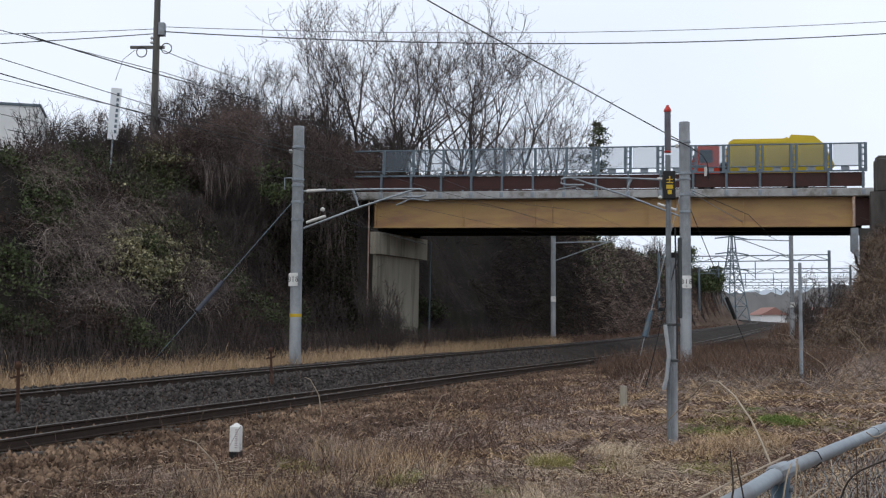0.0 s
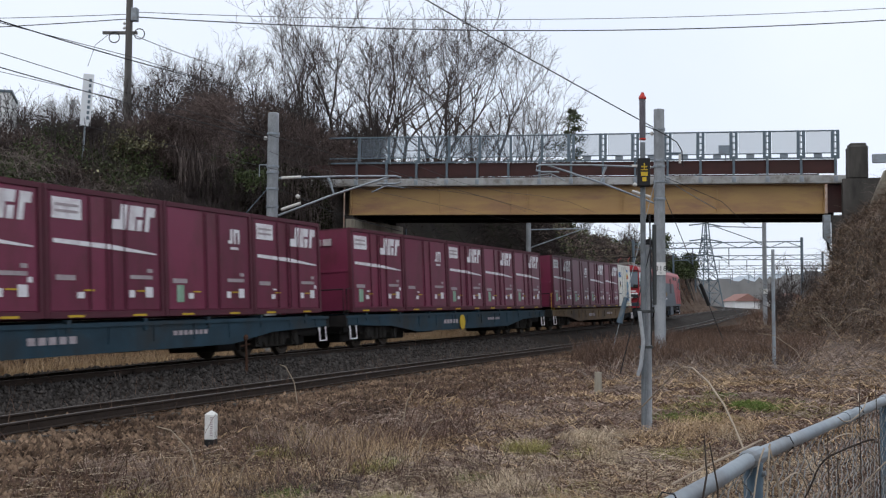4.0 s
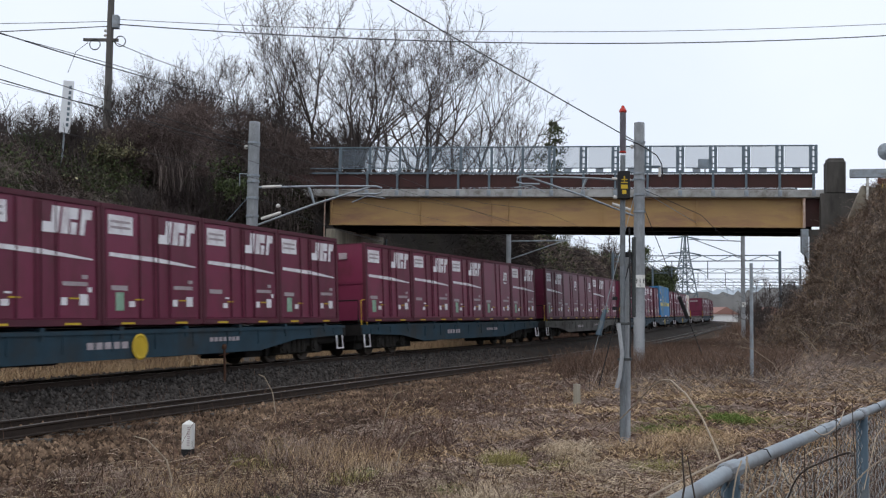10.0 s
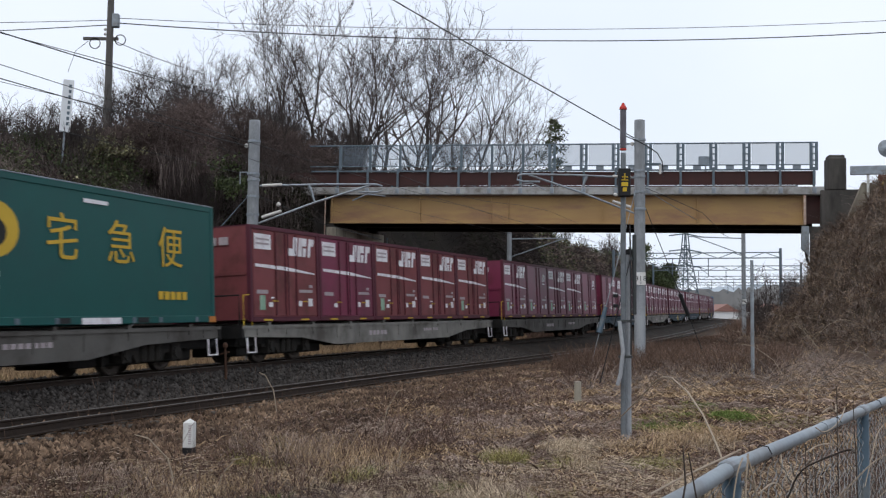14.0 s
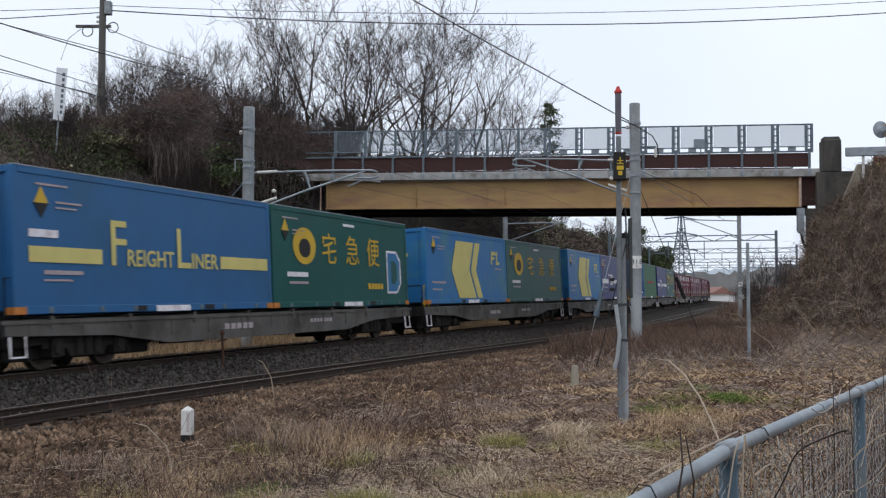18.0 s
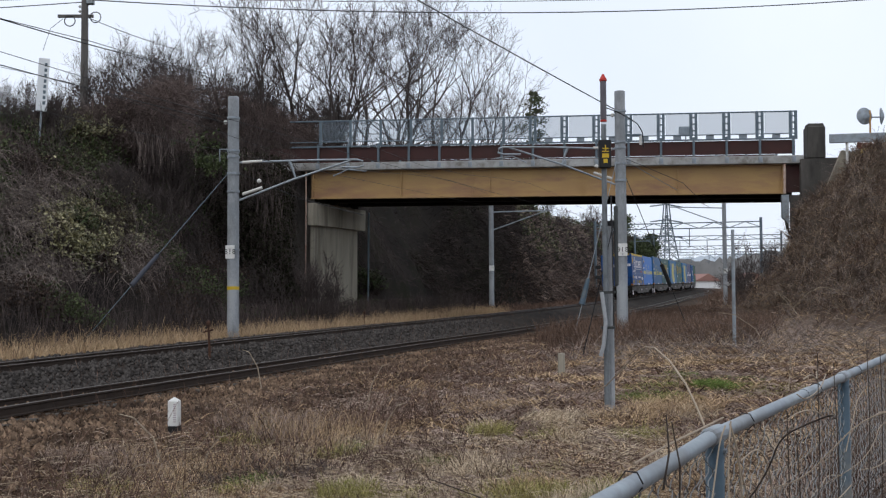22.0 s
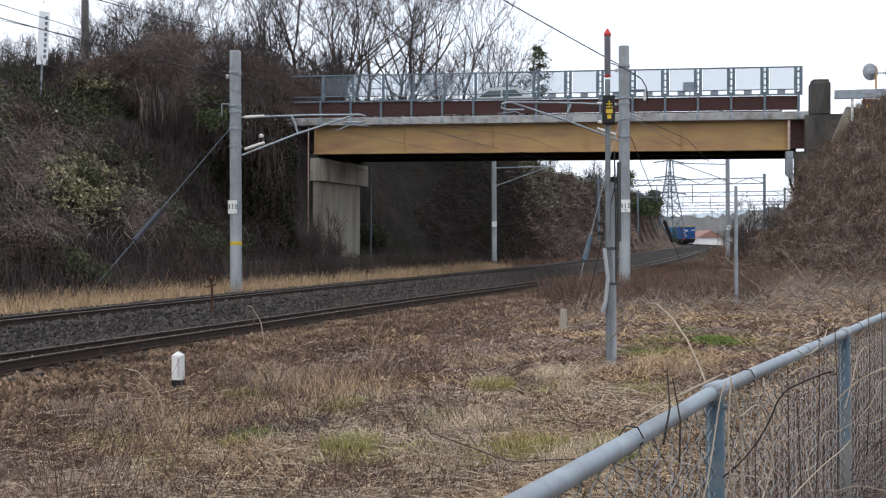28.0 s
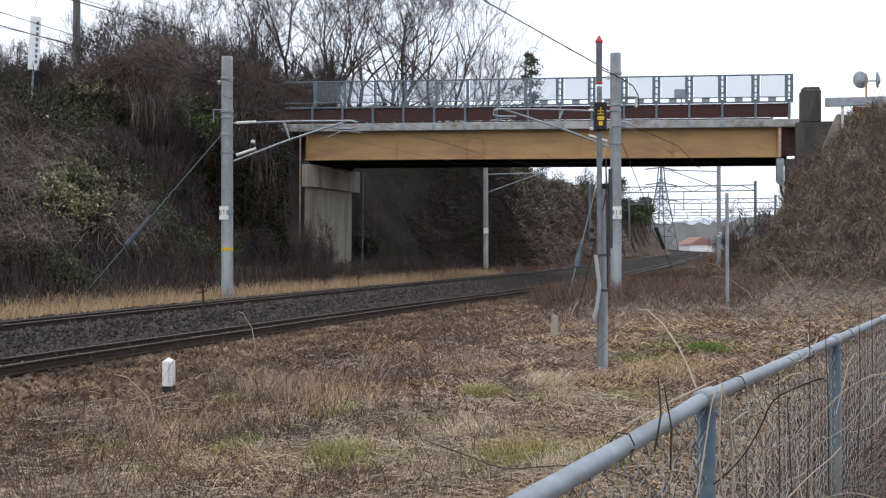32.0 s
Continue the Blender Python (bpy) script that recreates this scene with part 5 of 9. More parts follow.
def build_loco():
    """A two-unit red and grey electric locomotive, 25 m, front towards +y."""
    t = thing("electric_locomotive", Matrix.Identity(4), "red and grey two-unit electric locomotive pulling the train", "locomotive")
    W = 1.4
    for e in (-1, 1):
        # body of one unit; e: which way its cab points
        ys = sorted((0.12 * e, 12.1 * e))
        sec = [(-W, 0.95), (W, 0.95), (W, 3.4), (W - 0.12, 3.62), (W - 0.4, 3.72), (-W + 0.4, 3.72), (-W + 0.12, 3.62), (-W, 3.4)]
        bm = prism(sec, *ys)
        for v in bm.verts:
            if abs(v.co.y) > 12:
                if v.co.z > 2.0:
                    v.co.y -= e * (v.co.z - 2.0) * 0.28
                else:
                    v.co.y += e * 0.12
        u = part("unit_body", bm, LOCO_RED, t, "red body")
        x = W - 0.001
        c0, c1 = (0.3 * e, 9.6 * e)
        out = [(0.14 * e, 1.12), (8.2 * e, 1.12), (8.2 * e, 1.35), (5.6 * e if e < 0 else 7.3 * e, 2.75), (0.14 * e, 2.75)]
        if e > 0:
            out = [(0.14, 1.12), (8.4, 1.12), (8.4, 1.3), (7.2, 2.75), (0.14, 2.75)]
        else:
            out = [(-0.14, 1.12), (-7.7, 1.12), (-7.5, 1.3), (-6.1, 2.75), (-0.14, 2.75)]
        mark(u, [out], LOCO_GREY, x, "blue-grey side panel", "side_panel")
        mark(u, [sorted_rect(0.12 * e, 12.05 * e, 0.95, 1.12)], LOCO_GREY, x, "grey sill", "sill")
        for k, y in enumerate((0.9, 4.7)):
            gq = [rect(*sorted((y * e, (y + 1.0) * e)), 1.95, 2.75)]
            mark(u, [rect(*sorted((y * e, (y + 1.0) * e)), 2.76, 3.15)], LOUVRE_RED, x + 0.004, "dark red louvre", "upper_louvre")
            part("louvre", plates_x(x + 0.004, gq, 0.02), LOUVRE, u, "dark ventilation louvre")
            for j in range(7):
                part("louvre_slat", box(x + 0.01, x + 0.035, min(y * e, (y + 1.0) * e) + 0.04, max(y * e, (y + 1.0) * e) - 0.04, 2.0 + j * 0.11, 2.04 + j * 0.11), LOUVRE, u)
        for y in (6.9, 8.3):
            mark(u, [rect(*sorted((y * e, (y + 1.0) * e)), 3.05, 3.3)], GLASS, x, "small high window", "high_window")
        mark(u, [rect(*sorted((9.75 * e, 10.5 * e)), 1.25, 3.3)], LOCO_RED, x + 0.004, "cab door", "cab_door")
        mark(u, [rect(*sorted((9.95 * e, 10.3 * e)), 2.4, 3.15)], GLASS, x + 0.012, "narrow door window", "door_window")
        mark(u, [rect(*sorted((9.66 * e, 9.72 * e)), 1.15, 3.35)], LOUVRE_RED, x + 0.004, "dark door gap", "door_gap")
        part("door_rail", tube([(W + 0.04, 10.6 * e, 1.3), (W + 0.04, 10.6 * e, 2.9)], 0.014, 6), LOCO_RED, u)
        mark(u, [[(10.75 * e, 2.3), (11.92 * e, 2.3), (11.72 * e, 3.25), (10.75 * e, 3.25)]], GLASS, x + 0.003, "cab side window", "cab_window")
        # cab front: windscreen, lamps, skirt
        fy = lambda z: e * (12.1 - (z - 2.0) * 0.28 + 0.015)
        bm = bmesh.new()
        q = [(-1.34, 2.3), (1.34, 2.3), (1.32, 3.3), (-1.32, 3.3)]
        bm.faces.new([bm.verts.new((a, fy(z), z)) for a, z in q])
        r = bmesh.ops.extrude_face_region(bm, geom=bm.faces[:])
        for v in r["geom"]:
            if isinstance(v, bmesh.types.BMVert):
                v.co.y += 0.03 * e
        bmesh.ops.recalc_face_normals(bm, faces=bm.faces)
        part("windscreen", bm, SCREEN_GLASS, u, "windscreen with reflected sky in its colour")
        part("front_number", box(-1.2, 1.2, *sorted((12.1 * e, 12.16 * e)), 1.98, 2.08), MARK, u, "pale bar of writing")
        for xx in (-0.95, 0.95):
            lamp = part("lamp_frame", box(xx - 0.36, xx + 0.36, *sorted((12.1 * e, 12.27 * e)), 1.58, 1.92, 0.03), MARK, u, "white lamp frame")
            part("head_lamp", box(xx - 0.26, xx + 0.26, *sorted((12.2 * e, 12.29 * e)), 1.66, 1.84, 0.02), GLASS, lamp, "dark head lamp glass")
        part("skirt", box(-1.3, 1.3, *sorted((11.3 * e, 12.2 * e)), 0.32, 0.95, 0.06), SKIRT, t, "dark slate skirt below the cab")
        part("cab_step", box(1.2, 1.36, *sorted((9.8 * e, 10.4 * e)), 0.5, 0.56), MARK, t, "white edged cab step")
        part("cab_step", box(1.2, 1.36, *sorted((9.8 * e, 10.4 * e)), 0.78, 0.82), GALV, t)
        part("kick_panel", box(-1.38, 1.38, *sorted((12.1 * e, 12.2 * e)), 0.97, 1.3, 0.02), LOCO_GREY, u, "grey lower cab front")
        part("visor_rim", box(-1.38, 1.38, *sorted((11.62 * e, 11.85 * e)), 3.36, 3.42, 0.01), LOUVRE_RED, u, "dark rim above the windscreen")
        part("front_pillar", box(-0.03, 0.03, *sorted((11.75 * e, 12.08 * e)), 2.28, 3.32), BLACK, u, "black windscreen pillar")
        part("coupler", tube([(0, 12.1 * e, 0.83), (0, 12.5 * e, 0.83)], [0.1, 0.14], 8), BOGIE, t)
        part("front_step", tube([(1.25, 11.7 * e, 0.9), (1.28, 11.7 * e, 0.3), (1.28, 12.05 * e, 0.3), (1.25, 12.05 * e, 0.9)], 0.025, 6), MARK, t, "white foot step")
        part("underframe", box(-1.2, 1.2, *sorted((0.4 * e, 11.6 * e)), 0.6, 0.95), BOGIE, t)
        part("traction_gear", box(-0.55, 0.55, *sorted((0.5 * e, 11.5 * e)), 0.16, 0.62), BOGIE, t, "dark traction gear")
        for y in (1.9, 2.9, 4.6, 7.4, 8.2, 9.9, 10.8):
            part("air_pipe", tube([(1.1, y * e, 0.9), (1.16, (y + 0.1) * e, 0.6), (1.12, (y + 0.2) * e, 0.3)], 0.022, 5), GALV_DARK, t, "thin grey air pipe")
            part("sand_box", box(0.75, 1.15, *sorted((y * e, (y + 0.45) * e)), 0.32, 0.8, 0.03), BOGIE, t, "grimy sand box")
        for y in (3.6, 9.0):
            add_bogie(t, y * e)
        part("equipment_case", box(0.6, 1.3, *sorted((5.4 * e, 7.2 * e)), 0.25, 0.95, 0.05), LOCO_GREY, t, "grey equipment case")
        part("equipment_case", box(0.6, 1.3, *sorted((0.7 * e, 1.6 * e)), 0.3, 0.95, 0.05), BOGIE, t, "dark equipment case")
        # roof gear
        for y, l, h in ((2.0, 2.4, 0.3), (5.2, 2.0, 0.22), (8.4, 1.6, 0.28), (10.4, 0.9, 0.16)):
            part("roof_case", box(-0.7, 0.7, *sorted((y * e, (y + l) * e)), 3.72, 3.72 + h, 0.05), LOCO_ROOF, t, "grey roof equipment")
        for y in (1.2, 4.8, 7.6):
            part("roof_insulator", lathe([(0.03, 3.72), (0.06, 3.78), (0.035, 3.83), (0.06, 3.88), (0.025, 3.95)], 10), CERAMIC, t, m=Matrix.Translation((0.4, y * e, 0)))
        for y in (3.0, 3.6, 6.1, 9.3):
            part("roof_hatch", box(-0.95, 0.95, *sorted((y * e, (y + 0.35) * e)), 3.71, 3.86, 0.03), GALV, t, "pale roof hatch")
        part("roof_walk", box(0.95, 1.15, *sorted((0.6 * e, 11.0 * e)), 3.66, 3.72, 0.01), LOCO_ROOF, t, "grey roof edge plank")
        part("roof_bus", tube([(0.4, 1.2 * e, 3.97), (0.4, 7.6 * e, 3.97)], 0.02, 6), BOGIE, t)
    # pantograph, raised on the leading unit
    for y, up in ((2.2, 0.45), (-8.4, 0.5)):
        pnt = part("pantograph", tube([(0.3, y, 3.9), (0.35, y - 1.0, 3.9 + up * 0.5), (0.3, y + 0.2, 3.9 + up)], 0.025, 6), RED, t, "red folding pantograph")
        part("pantograph_arm", tube([(-0.3, y, 3.9), (-0.35, y - 1.0, 3.9 + up * 0.5), (-0.3, y + 0.2, 3.9 + up)], 0.025, 6), RED, pnt)
        part("contact_bow", tube([(-0.8, y + 0.2, 3.85 + up), (-0.6, y + 0.2, 3.92 + up), (0.6, y + 0.2, 3.92 + up), (0.8, y + 0.2, 3.85 + up)], 0.03, 6), BOGIE, pnt)
        part("pantograph_base", box(-0.5, 0.5, y - 1.2, y + 0.5, 3.78, 3.88, 0.02), LOCO_ROOF, pnt)
    # white emblem and stripe on the rear unit, small mark on the leading one
    x = 1.4 + 0.006
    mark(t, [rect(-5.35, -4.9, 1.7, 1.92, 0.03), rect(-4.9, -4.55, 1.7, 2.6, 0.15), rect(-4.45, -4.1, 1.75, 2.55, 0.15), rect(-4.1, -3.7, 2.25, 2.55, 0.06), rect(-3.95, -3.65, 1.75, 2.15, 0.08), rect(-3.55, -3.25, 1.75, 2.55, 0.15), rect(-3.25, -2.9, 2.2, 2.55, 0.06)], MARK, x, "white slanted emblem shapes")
    mark(t, [[(-8.0, 1.4), (-2.8, 1.36), (-2.8, 1.42), (-5.2, 1.5), (-8.0, 1.48)]], MARK, x, "white tapering stripe")
    mark(t, [rect(1.45, 1.85, 1.66, 2.25, 0.08)], plain("dull_red_marking", (0.4, 0.1, 0.06), 0.6), x, "small red emblem shape")
    mark(t, [rect(2.0, 2.8, 1.75, 2.05, 0.05)], plain("dull_ochre_marking", (0.22, 0.15, 0.06), 0.6), x, "small ochre emblem shape")
    mark(t, [rect(1.3, 2.7, 1.5, 1.58)], MARK, x, "white bar of writing")
    mark(t, [rect(-9.3, -8.3, 2.05, 2.2)], MARK, x - 0.004, "white bar of writing")
    mark(t, [rect(10.0, 10.4, 2.0, 2.12)], MARK_FAINT, x - 0.004, "bar of writing")
    part("gangway", box(-1.38, 1.38, -0.13, 0.13, 0.98, 3.66), BLACK, t, "black gangway between the units")
    return t


def sorted_rect(a, b, z0, z1):
    return rect(min(a, b), max(a, b), z0, z1)


TRAIN.append((build_loco(), len(CONSIST) * 20.4 - 10.2 + 12.85, None))


# ---- fence in front of the camera ----
def build_fence():
    f = thing("chain_link_fence", Matrix.Identity(4), "galvanised chain-link fence with pipe rail, overgrown with dry stems", "fence")
    a, d = Vector((0.77, 2.91, 0)), Vector((math.sin(radians(29.6)), math.cos(radians(29.6)), 0))
    back = Vector((math.sin(radians(26.8)), math.cos(radians(26.8)), 0))  # the run bends at this post
    along = lambda k: a + (d if k > 0 else back) * k
    top, pitch = 0.903, 2.24
    zg = lambda p: float(ground_z([p.x], [p.y])[0])
    part("top_rail", tube([along(k) + Vector((0, 0, top - (0.006 if -2 < k < -0.3 else 0.0))) for k in (-5.6, -2.24, -1.2, -0.8, -0.4, -0.06, 0.06, 2.24, 4.48, 9, 13.5)], 0.0198, 14), GALV, f, "galvanised pipe rail", smooth=True)
    for k in range(-2, 7):
        p = along(k * pitch)
        part("post", tube([(p.x, p.y, zg(p) - 0.2), (p.x, p.y, top - 0.01)], 0.026, 12), GALV_BLUE, f, "blue-grey steel post", smooth=True)
        m = Matrix.Translation(p + Vector((0, 0, top))) @ Matrix.Rotation(-radians(29.6), 4, "Z")
        part("rail_clamp", tube([(0, -0.07, 0), (0, -0.055, 0), (0, 0.055, 0), (0, 0.07, 0)], [0.021, 0.0255, 0.0255, 0.021], 12), GALV, f, "pressed steel clamp", m=m)
        part("clamp_bolt", tube([(-0.034, 0, -0.04), (0.034, 0, -0.04)], 0.007, 6), GALV, f, m=m)
    part("sleeve_joint", tube([a + d * 1.28 + Vector((0, 0, top)), a + d * 1.42 + Vector((0, 0, top))], 0.0225, 12), GALV, f, "rail joint sleeve")
    # the mesh of twisted wires: zigzags that run down, hooked into one another
    co, fs = [], []
    side = Vector((d.y, -d.x, 0))
    pitch_u, period, r = 0.05, 0.062, 0.0019
    rw = random.Random(61)
    strand_no = 0
    u = -5.0
    while u < 11.5:
        low = 1.15 if u < 4 else 0.95 if u < 7 else 0.75
        strand_no += 1
        phase, sway = math.pi * (strand_no % 2) + rw.uniform(-0.15, 0.15), rw.uniform(-0.004, 0.004)
        b = None
        for k in range(int(low / period * 4)):
            swing = math.sin(k * math.pi / 2 + phase) * pitch_u * 0.62
            p = along(u + swing + rw.uniform(-0.002, 0.002)) + side * (math.cos(k * math.pi / 2) * 0.005 + sway)
            z = top - 0.02 - k * period / 4
            co += [(p.x - d.x * r, p.y - d.y * r, z), (p.x + d.x * r, p.y + d.y * r, z), (p.x + side.x * r * 1.6, p.y + side.y * r * 1.6, z)]
            n = len(co) - 3
            if b is not None:
                fs += [(b, b + 1, n + 1, n), (b + 1, b + 2, n + 2, n + 1), (b + 2, b, n, n + 2)]
            b = n
        u += pitch_u + rw.uniform(-0.002, 0.002)
    m = part("wire_netting", mesh_from("mesh_wires", co, fs, MESH_WIRE), None, f, "grey diamond wire mesh")
    m["kind"] = "stuff"
    rnd = random.Random(5)
    for k in range(7):
        p = along(-2.0 + k * 1.15 + rnd.uniform(-0.1, 0.1))
        ring = [p + side * 0.026 * math.cos(w) + Vector((0, 0, top + 0.026 * math.sin(w))) for w in (0, 1, 2, 3, 4, 5, 6)]
        part("tie_wire", tube(ring, 0.0018, 5), WIRE, f, "dark tie wire")
    return a, d, top


BANK_STRAW = surface("brown_matted_straw", (0.34, 0.255, 0.19), (0.09, 0.064, 0.05), 1.1, 0.95, bump=0, by_island=0.5, spec=0.05)
MESH_WIRE = surface("dull_mesh_wire", (0.28, 0.285, 0.28), (0.16, 0.16, 0.155), 8, 0.55, 0.2, bump=0, stain=(0.16, 0.13, 0.1), stain_scale=5)
# stem colour darkened to stand for the shade below the bridge
SHADE_STEMS = surface("shade_dark_stems", (0.02, 0.016, 0.014), (0.035, 0.028, 0.024), 1, 0.95, bump=0, by_island=0.4, spec=0.05)
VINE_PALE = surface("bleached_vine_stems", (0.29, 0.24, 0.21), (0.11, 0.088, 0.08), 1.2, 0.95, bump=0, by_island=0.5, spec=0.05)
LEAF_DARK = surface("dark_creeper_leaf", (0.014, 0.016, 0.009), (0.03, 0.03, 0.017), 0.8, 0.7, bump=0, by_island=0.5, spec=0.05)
GALV_BLUE = surface("blue_grey_post_paint", (0.075, 0.11, 0.14), (0.055, 0.085, 0.11), 5, 0.55, 0.3, bump=0.1, stain=(0.16, 0.15, 0.13), stain_scale=4)
FENCE_A, FENCE_D, FENCE_TOP = build_fence()


# ---- overhead wires ----
def sight_at(az, el, y):
    x = y * math.tan(radians(az))
    return Vector((x, y, EYE + math.hypot(x, y) * math.tan(radians(el))))


cable("dark catenary wire from the east mast to beyond the west bank", strand((6.55, 37.4, 7.75), (-9.77, 22.6, 13.25), 0.12), 0.02, group="overhead wires")
cable("feeder wire from the west mast along the railway", strand((-6.66, 35.4, 7.0), (-11.36, 24.0, 6.99), 0.05), 0.014, group="overhead wires")
cable("thick feeder wire over the bank", strand((-9.12, 44.0, 10.42), (-13.57, 30.0, 9.58), 0.1), 0.02, group="overhead wires")
cable("feeder wire over the bank", strand((-14.83, 40.0, 7.95), (-15.77, 34.0, 7.5), 0.03), 0.013, group="overhead wires")
cable("drop wire from the utility pole over the road", strand((-13.94, 43.9, 12.74), (-13.08, 57.0, 14.36), 0.1), 0.016, group="overhead wires")
cable("telephone cable between poles", strand((-14.1, 43.9, 13.5), (22.3, 50, 15.2), 0.64, 16), 0.024, group="overhead wires")
cable("telephone cable between poles", strand((-14.1, 43.9, 13.7), (22.3, 50, 15.75), 0.5, 16), 0.014, group="overhead wires")
cable("telephone cable between poles", strand((-14.1, 43.9, 13.4), (-30, 44, 12.7), 0.1, 12), 0.02, group="overhead wires")
cable("telephone cable between poles", strand((-14.1, 43.9, 13.6), (-30, 44, 13.4), 0.1, 12), 0.014, group="overhead wires")
cable("drop wire at the signal post", strand((2.78, 16.1, 2.3), (2.35, 16.4, 0.35), 0.02, 4), 0.008, group="overhead wires")
# catenary over both tracks: contact wire and messenger
for o in (0.2, SPACING - 0.2):
    part_of = thing("catenary", Matrix.Identity(4), "contact wire and messenger over the track", "overhead wire", "overhead wires")
    part("contact_wire", tube([on_line(s, o, 5.05) for s in range(-40, 260, 12)], 0.006, 4), WIRE, part_of)
    part("messenger", tube([on_line(s, o, 5.55 + 0.25 * math.cos(s * 0.26)) for s in range(-40, 260, 4)], 0.006, 4), WIRE, part_of)

g = thing("guy_wire", Matrix.Identity(4), "pale guy wire with slate-blue sleeve west of the east mast", "guy wire")
top, foot = Vector((6.6, 37.35, 5.9)), Vector((4.85, 36.2, -0.35))
part("wire", tube([top, foot], 0.013, 6), GALV, g)
part("sleeve", tube([top.lerp(foot, 0.66), top.lerp(foot, 0.8)], [0.07, 0.11], 8), GALV_BLUE, g, "slate-blue plastic sleeve")
cable("pale stay wire from the east mast to the next mast", strand((6.95, 37.5, 5.95), (16.2, 61.0, 6.1), 0.05), 0.014, group="overhead wires").data.materials[0] = GALV
cable("black jumper cable hanging from the east mast", [sight_at(*q) for q in ((9.5, 9.75, 37.3), (10.1, 9.5, 37.25), (10.65, 9.2, 37.25), (11.15, 8.85, 37.25), (11.4, 8.4, 37.3), (11.45, 7.9, 37.4), (11.45, 7.6, 37.5))], 0.02, group="overhead wires")
t = thing("wire_bracket", pose(6.77, 37.5, 6.85), "steel bracket with white insulator on the east mast", "bracket")
part("bar", box(0.15, 0.75, -0.04, 0.04, -0.03, 0.03, 0.005), GALV_DARK, t)
part("insulator", tube([(0.72, 0, -0.03), (0.72, 0, -0.35)], 0.045, 8), CERAMIC, t, "white insulator")
g = thing("guy_wire", Matrix.Identity(4), "guy wire with black sleeve east of the mast", "guy wire")
top, foot = Vector((6.85, 37.5, 5.6)), Vector((9.4, 38.6, -0.2))
part("wire", tube([top, foot], 0.014, 6), WIRE, g)
part("sleeve", tube([top.lerp(foot, 0.57), top.lerp(foot, 0.7)], 0.07, 8), BLACK, g, "black plastic sleeve")


# ---- other posts ----
def hill_z(x, y):
    return float(ground_z([x], [y])[0])


def simple_post(name, x, y, h, r, mat, label, category, lean=0.0):
    z = float(ground_z([x], [y])[0])
    return tagged(new(name, link_bm(name, tube([(x, y, z - 0.3), (x + lean, y, z + h)], [r, r * 0.85], 8), mat)), label, category)


simple_post("marker_pole", 8.55, 30.0, 3.4, 0.055, GALV, "slim grey steel pole in the dead grass", "post")
simple_post("concrete_stub", 2.95, 24.0, 0.5, 0.09, CONCRETE, "short pale concrete stub in the grass", "post")
RUSTY = surface("rusty_iron", (0.08, 0.038, 0.022), (0.05, 0.026, 0.018), 6, 0.9)


def iron_stake(x, y, top, lean):
    z = hill_z(x, y)
    t = thing("iron_stake", pose(x, y, z), "rusty iron stake in the ballast between the tracks", "stake", "stakes between the tracks")
    h = top - z
    part("rod", tube([(0, 0, -0.3), (lean * 0.5, 0, h * 0.5), (lean, 0, h)], [0.035, 0.03, 0.028], 7), RUSTY, t)
    part("knob", lathe([(0.02, 0.0), (0.055, 0.04), (0.06, 0.1), (0.03, 0.15)], 8), RUSTY, t, m=Matrix.Translation((lean, 0, h - 0.05)))
    part("cross_bar", tube([(lean - 0.12, 0, h - 0.18), (lean + 0.1, 0, h - 0.12)], 0.018, 6), RUSTY, t)


iron_stake(-7.83, 17.64, 0.51, -0.02)
iron_stake(-5.17, 25.44, 0.60, -0.04)
iron_stake(-2.76, 45.75, 0.49, 0.02)


def far_mast(s, o, h, label, arm=0):
    p = on_line(s, o)
    z = float(ground_z([p.x], [p.y])[0])
    t = thing("catenary_mast", pose(p.x, p.y, z), label, "catenary mast", "catenary masts beside the tracks")
    part("shaft", lathe([(0.17, -0.5), (0.15, h)], 12), POLE, t)
    part("number_board", box(-0.16, 0.16, -0.19, -0.18, 2.6, 2.95), WHITE, t)
    if arm:
        part("top_tube", tube([(0, 0, h - 1.2), (arm * 4.0, 0, h - 1.1)], 0.04, 6), GALV, t)
        part("stay_tube", tube([(0, 0, h - 2.4), (arm * 3.6, 0, h - 1.1)], 0.035, 6), GALV, t)
    return t


far_mast(48, -5.2, 7.6, "grey concrete catenary mast beyond the bridge", 1)
far_mast(62, 8.72, 8.6, "tall dark catenary mast beyond the bridge", -1)


def gantry(s, w0, w1, h):
    t = thing("catenary_gantry", line_pose(s, 0, 0, cant=False), "grey lattice gantry over the tracks beyond the bridge", "gantry", "gantries beyond the bridge")
    for x in (w0, w1):
        part("post", tube([(x, 0, -1), (x, 0, h + 0.4)], 0.14, 8), GALV_DARK, t)
    for dz in (0, 0.55):
        part("chord", box(w0, w1, -0.07, 0.07, h - dz - 0.05, h - dz + 0.05), GALV_DARK, t)
    n = max(6, int((w1 - w0) / 1.4))
    for k in range(n):
        xa, xb = w0 + (w1 - w0) * k / n, w0 + (w1 - w0) * (k + 1) / n
        part("lattice_bar", tube([(xa, 0, h - 0.55 * (k % 2)), (xb, 0, h - 0.55 * ((k + 1) % 2))], 0.035, 4), GALV_DARK, t)
    for x in (0.2, SPACING - 0.2):
        part("drop_tube", tube([(x + 0.8, 0, h - 0.5), (x + 0.8, 0, h - 2.3)], 0.05, 5), GALV_DARK, t)
        part("cantilever", tube([(x + 0.8, 0, h - 2.2), (x - 0.3, 0, h - 1.3)], 0.03, 5), GALV_DARK, t)
    return t


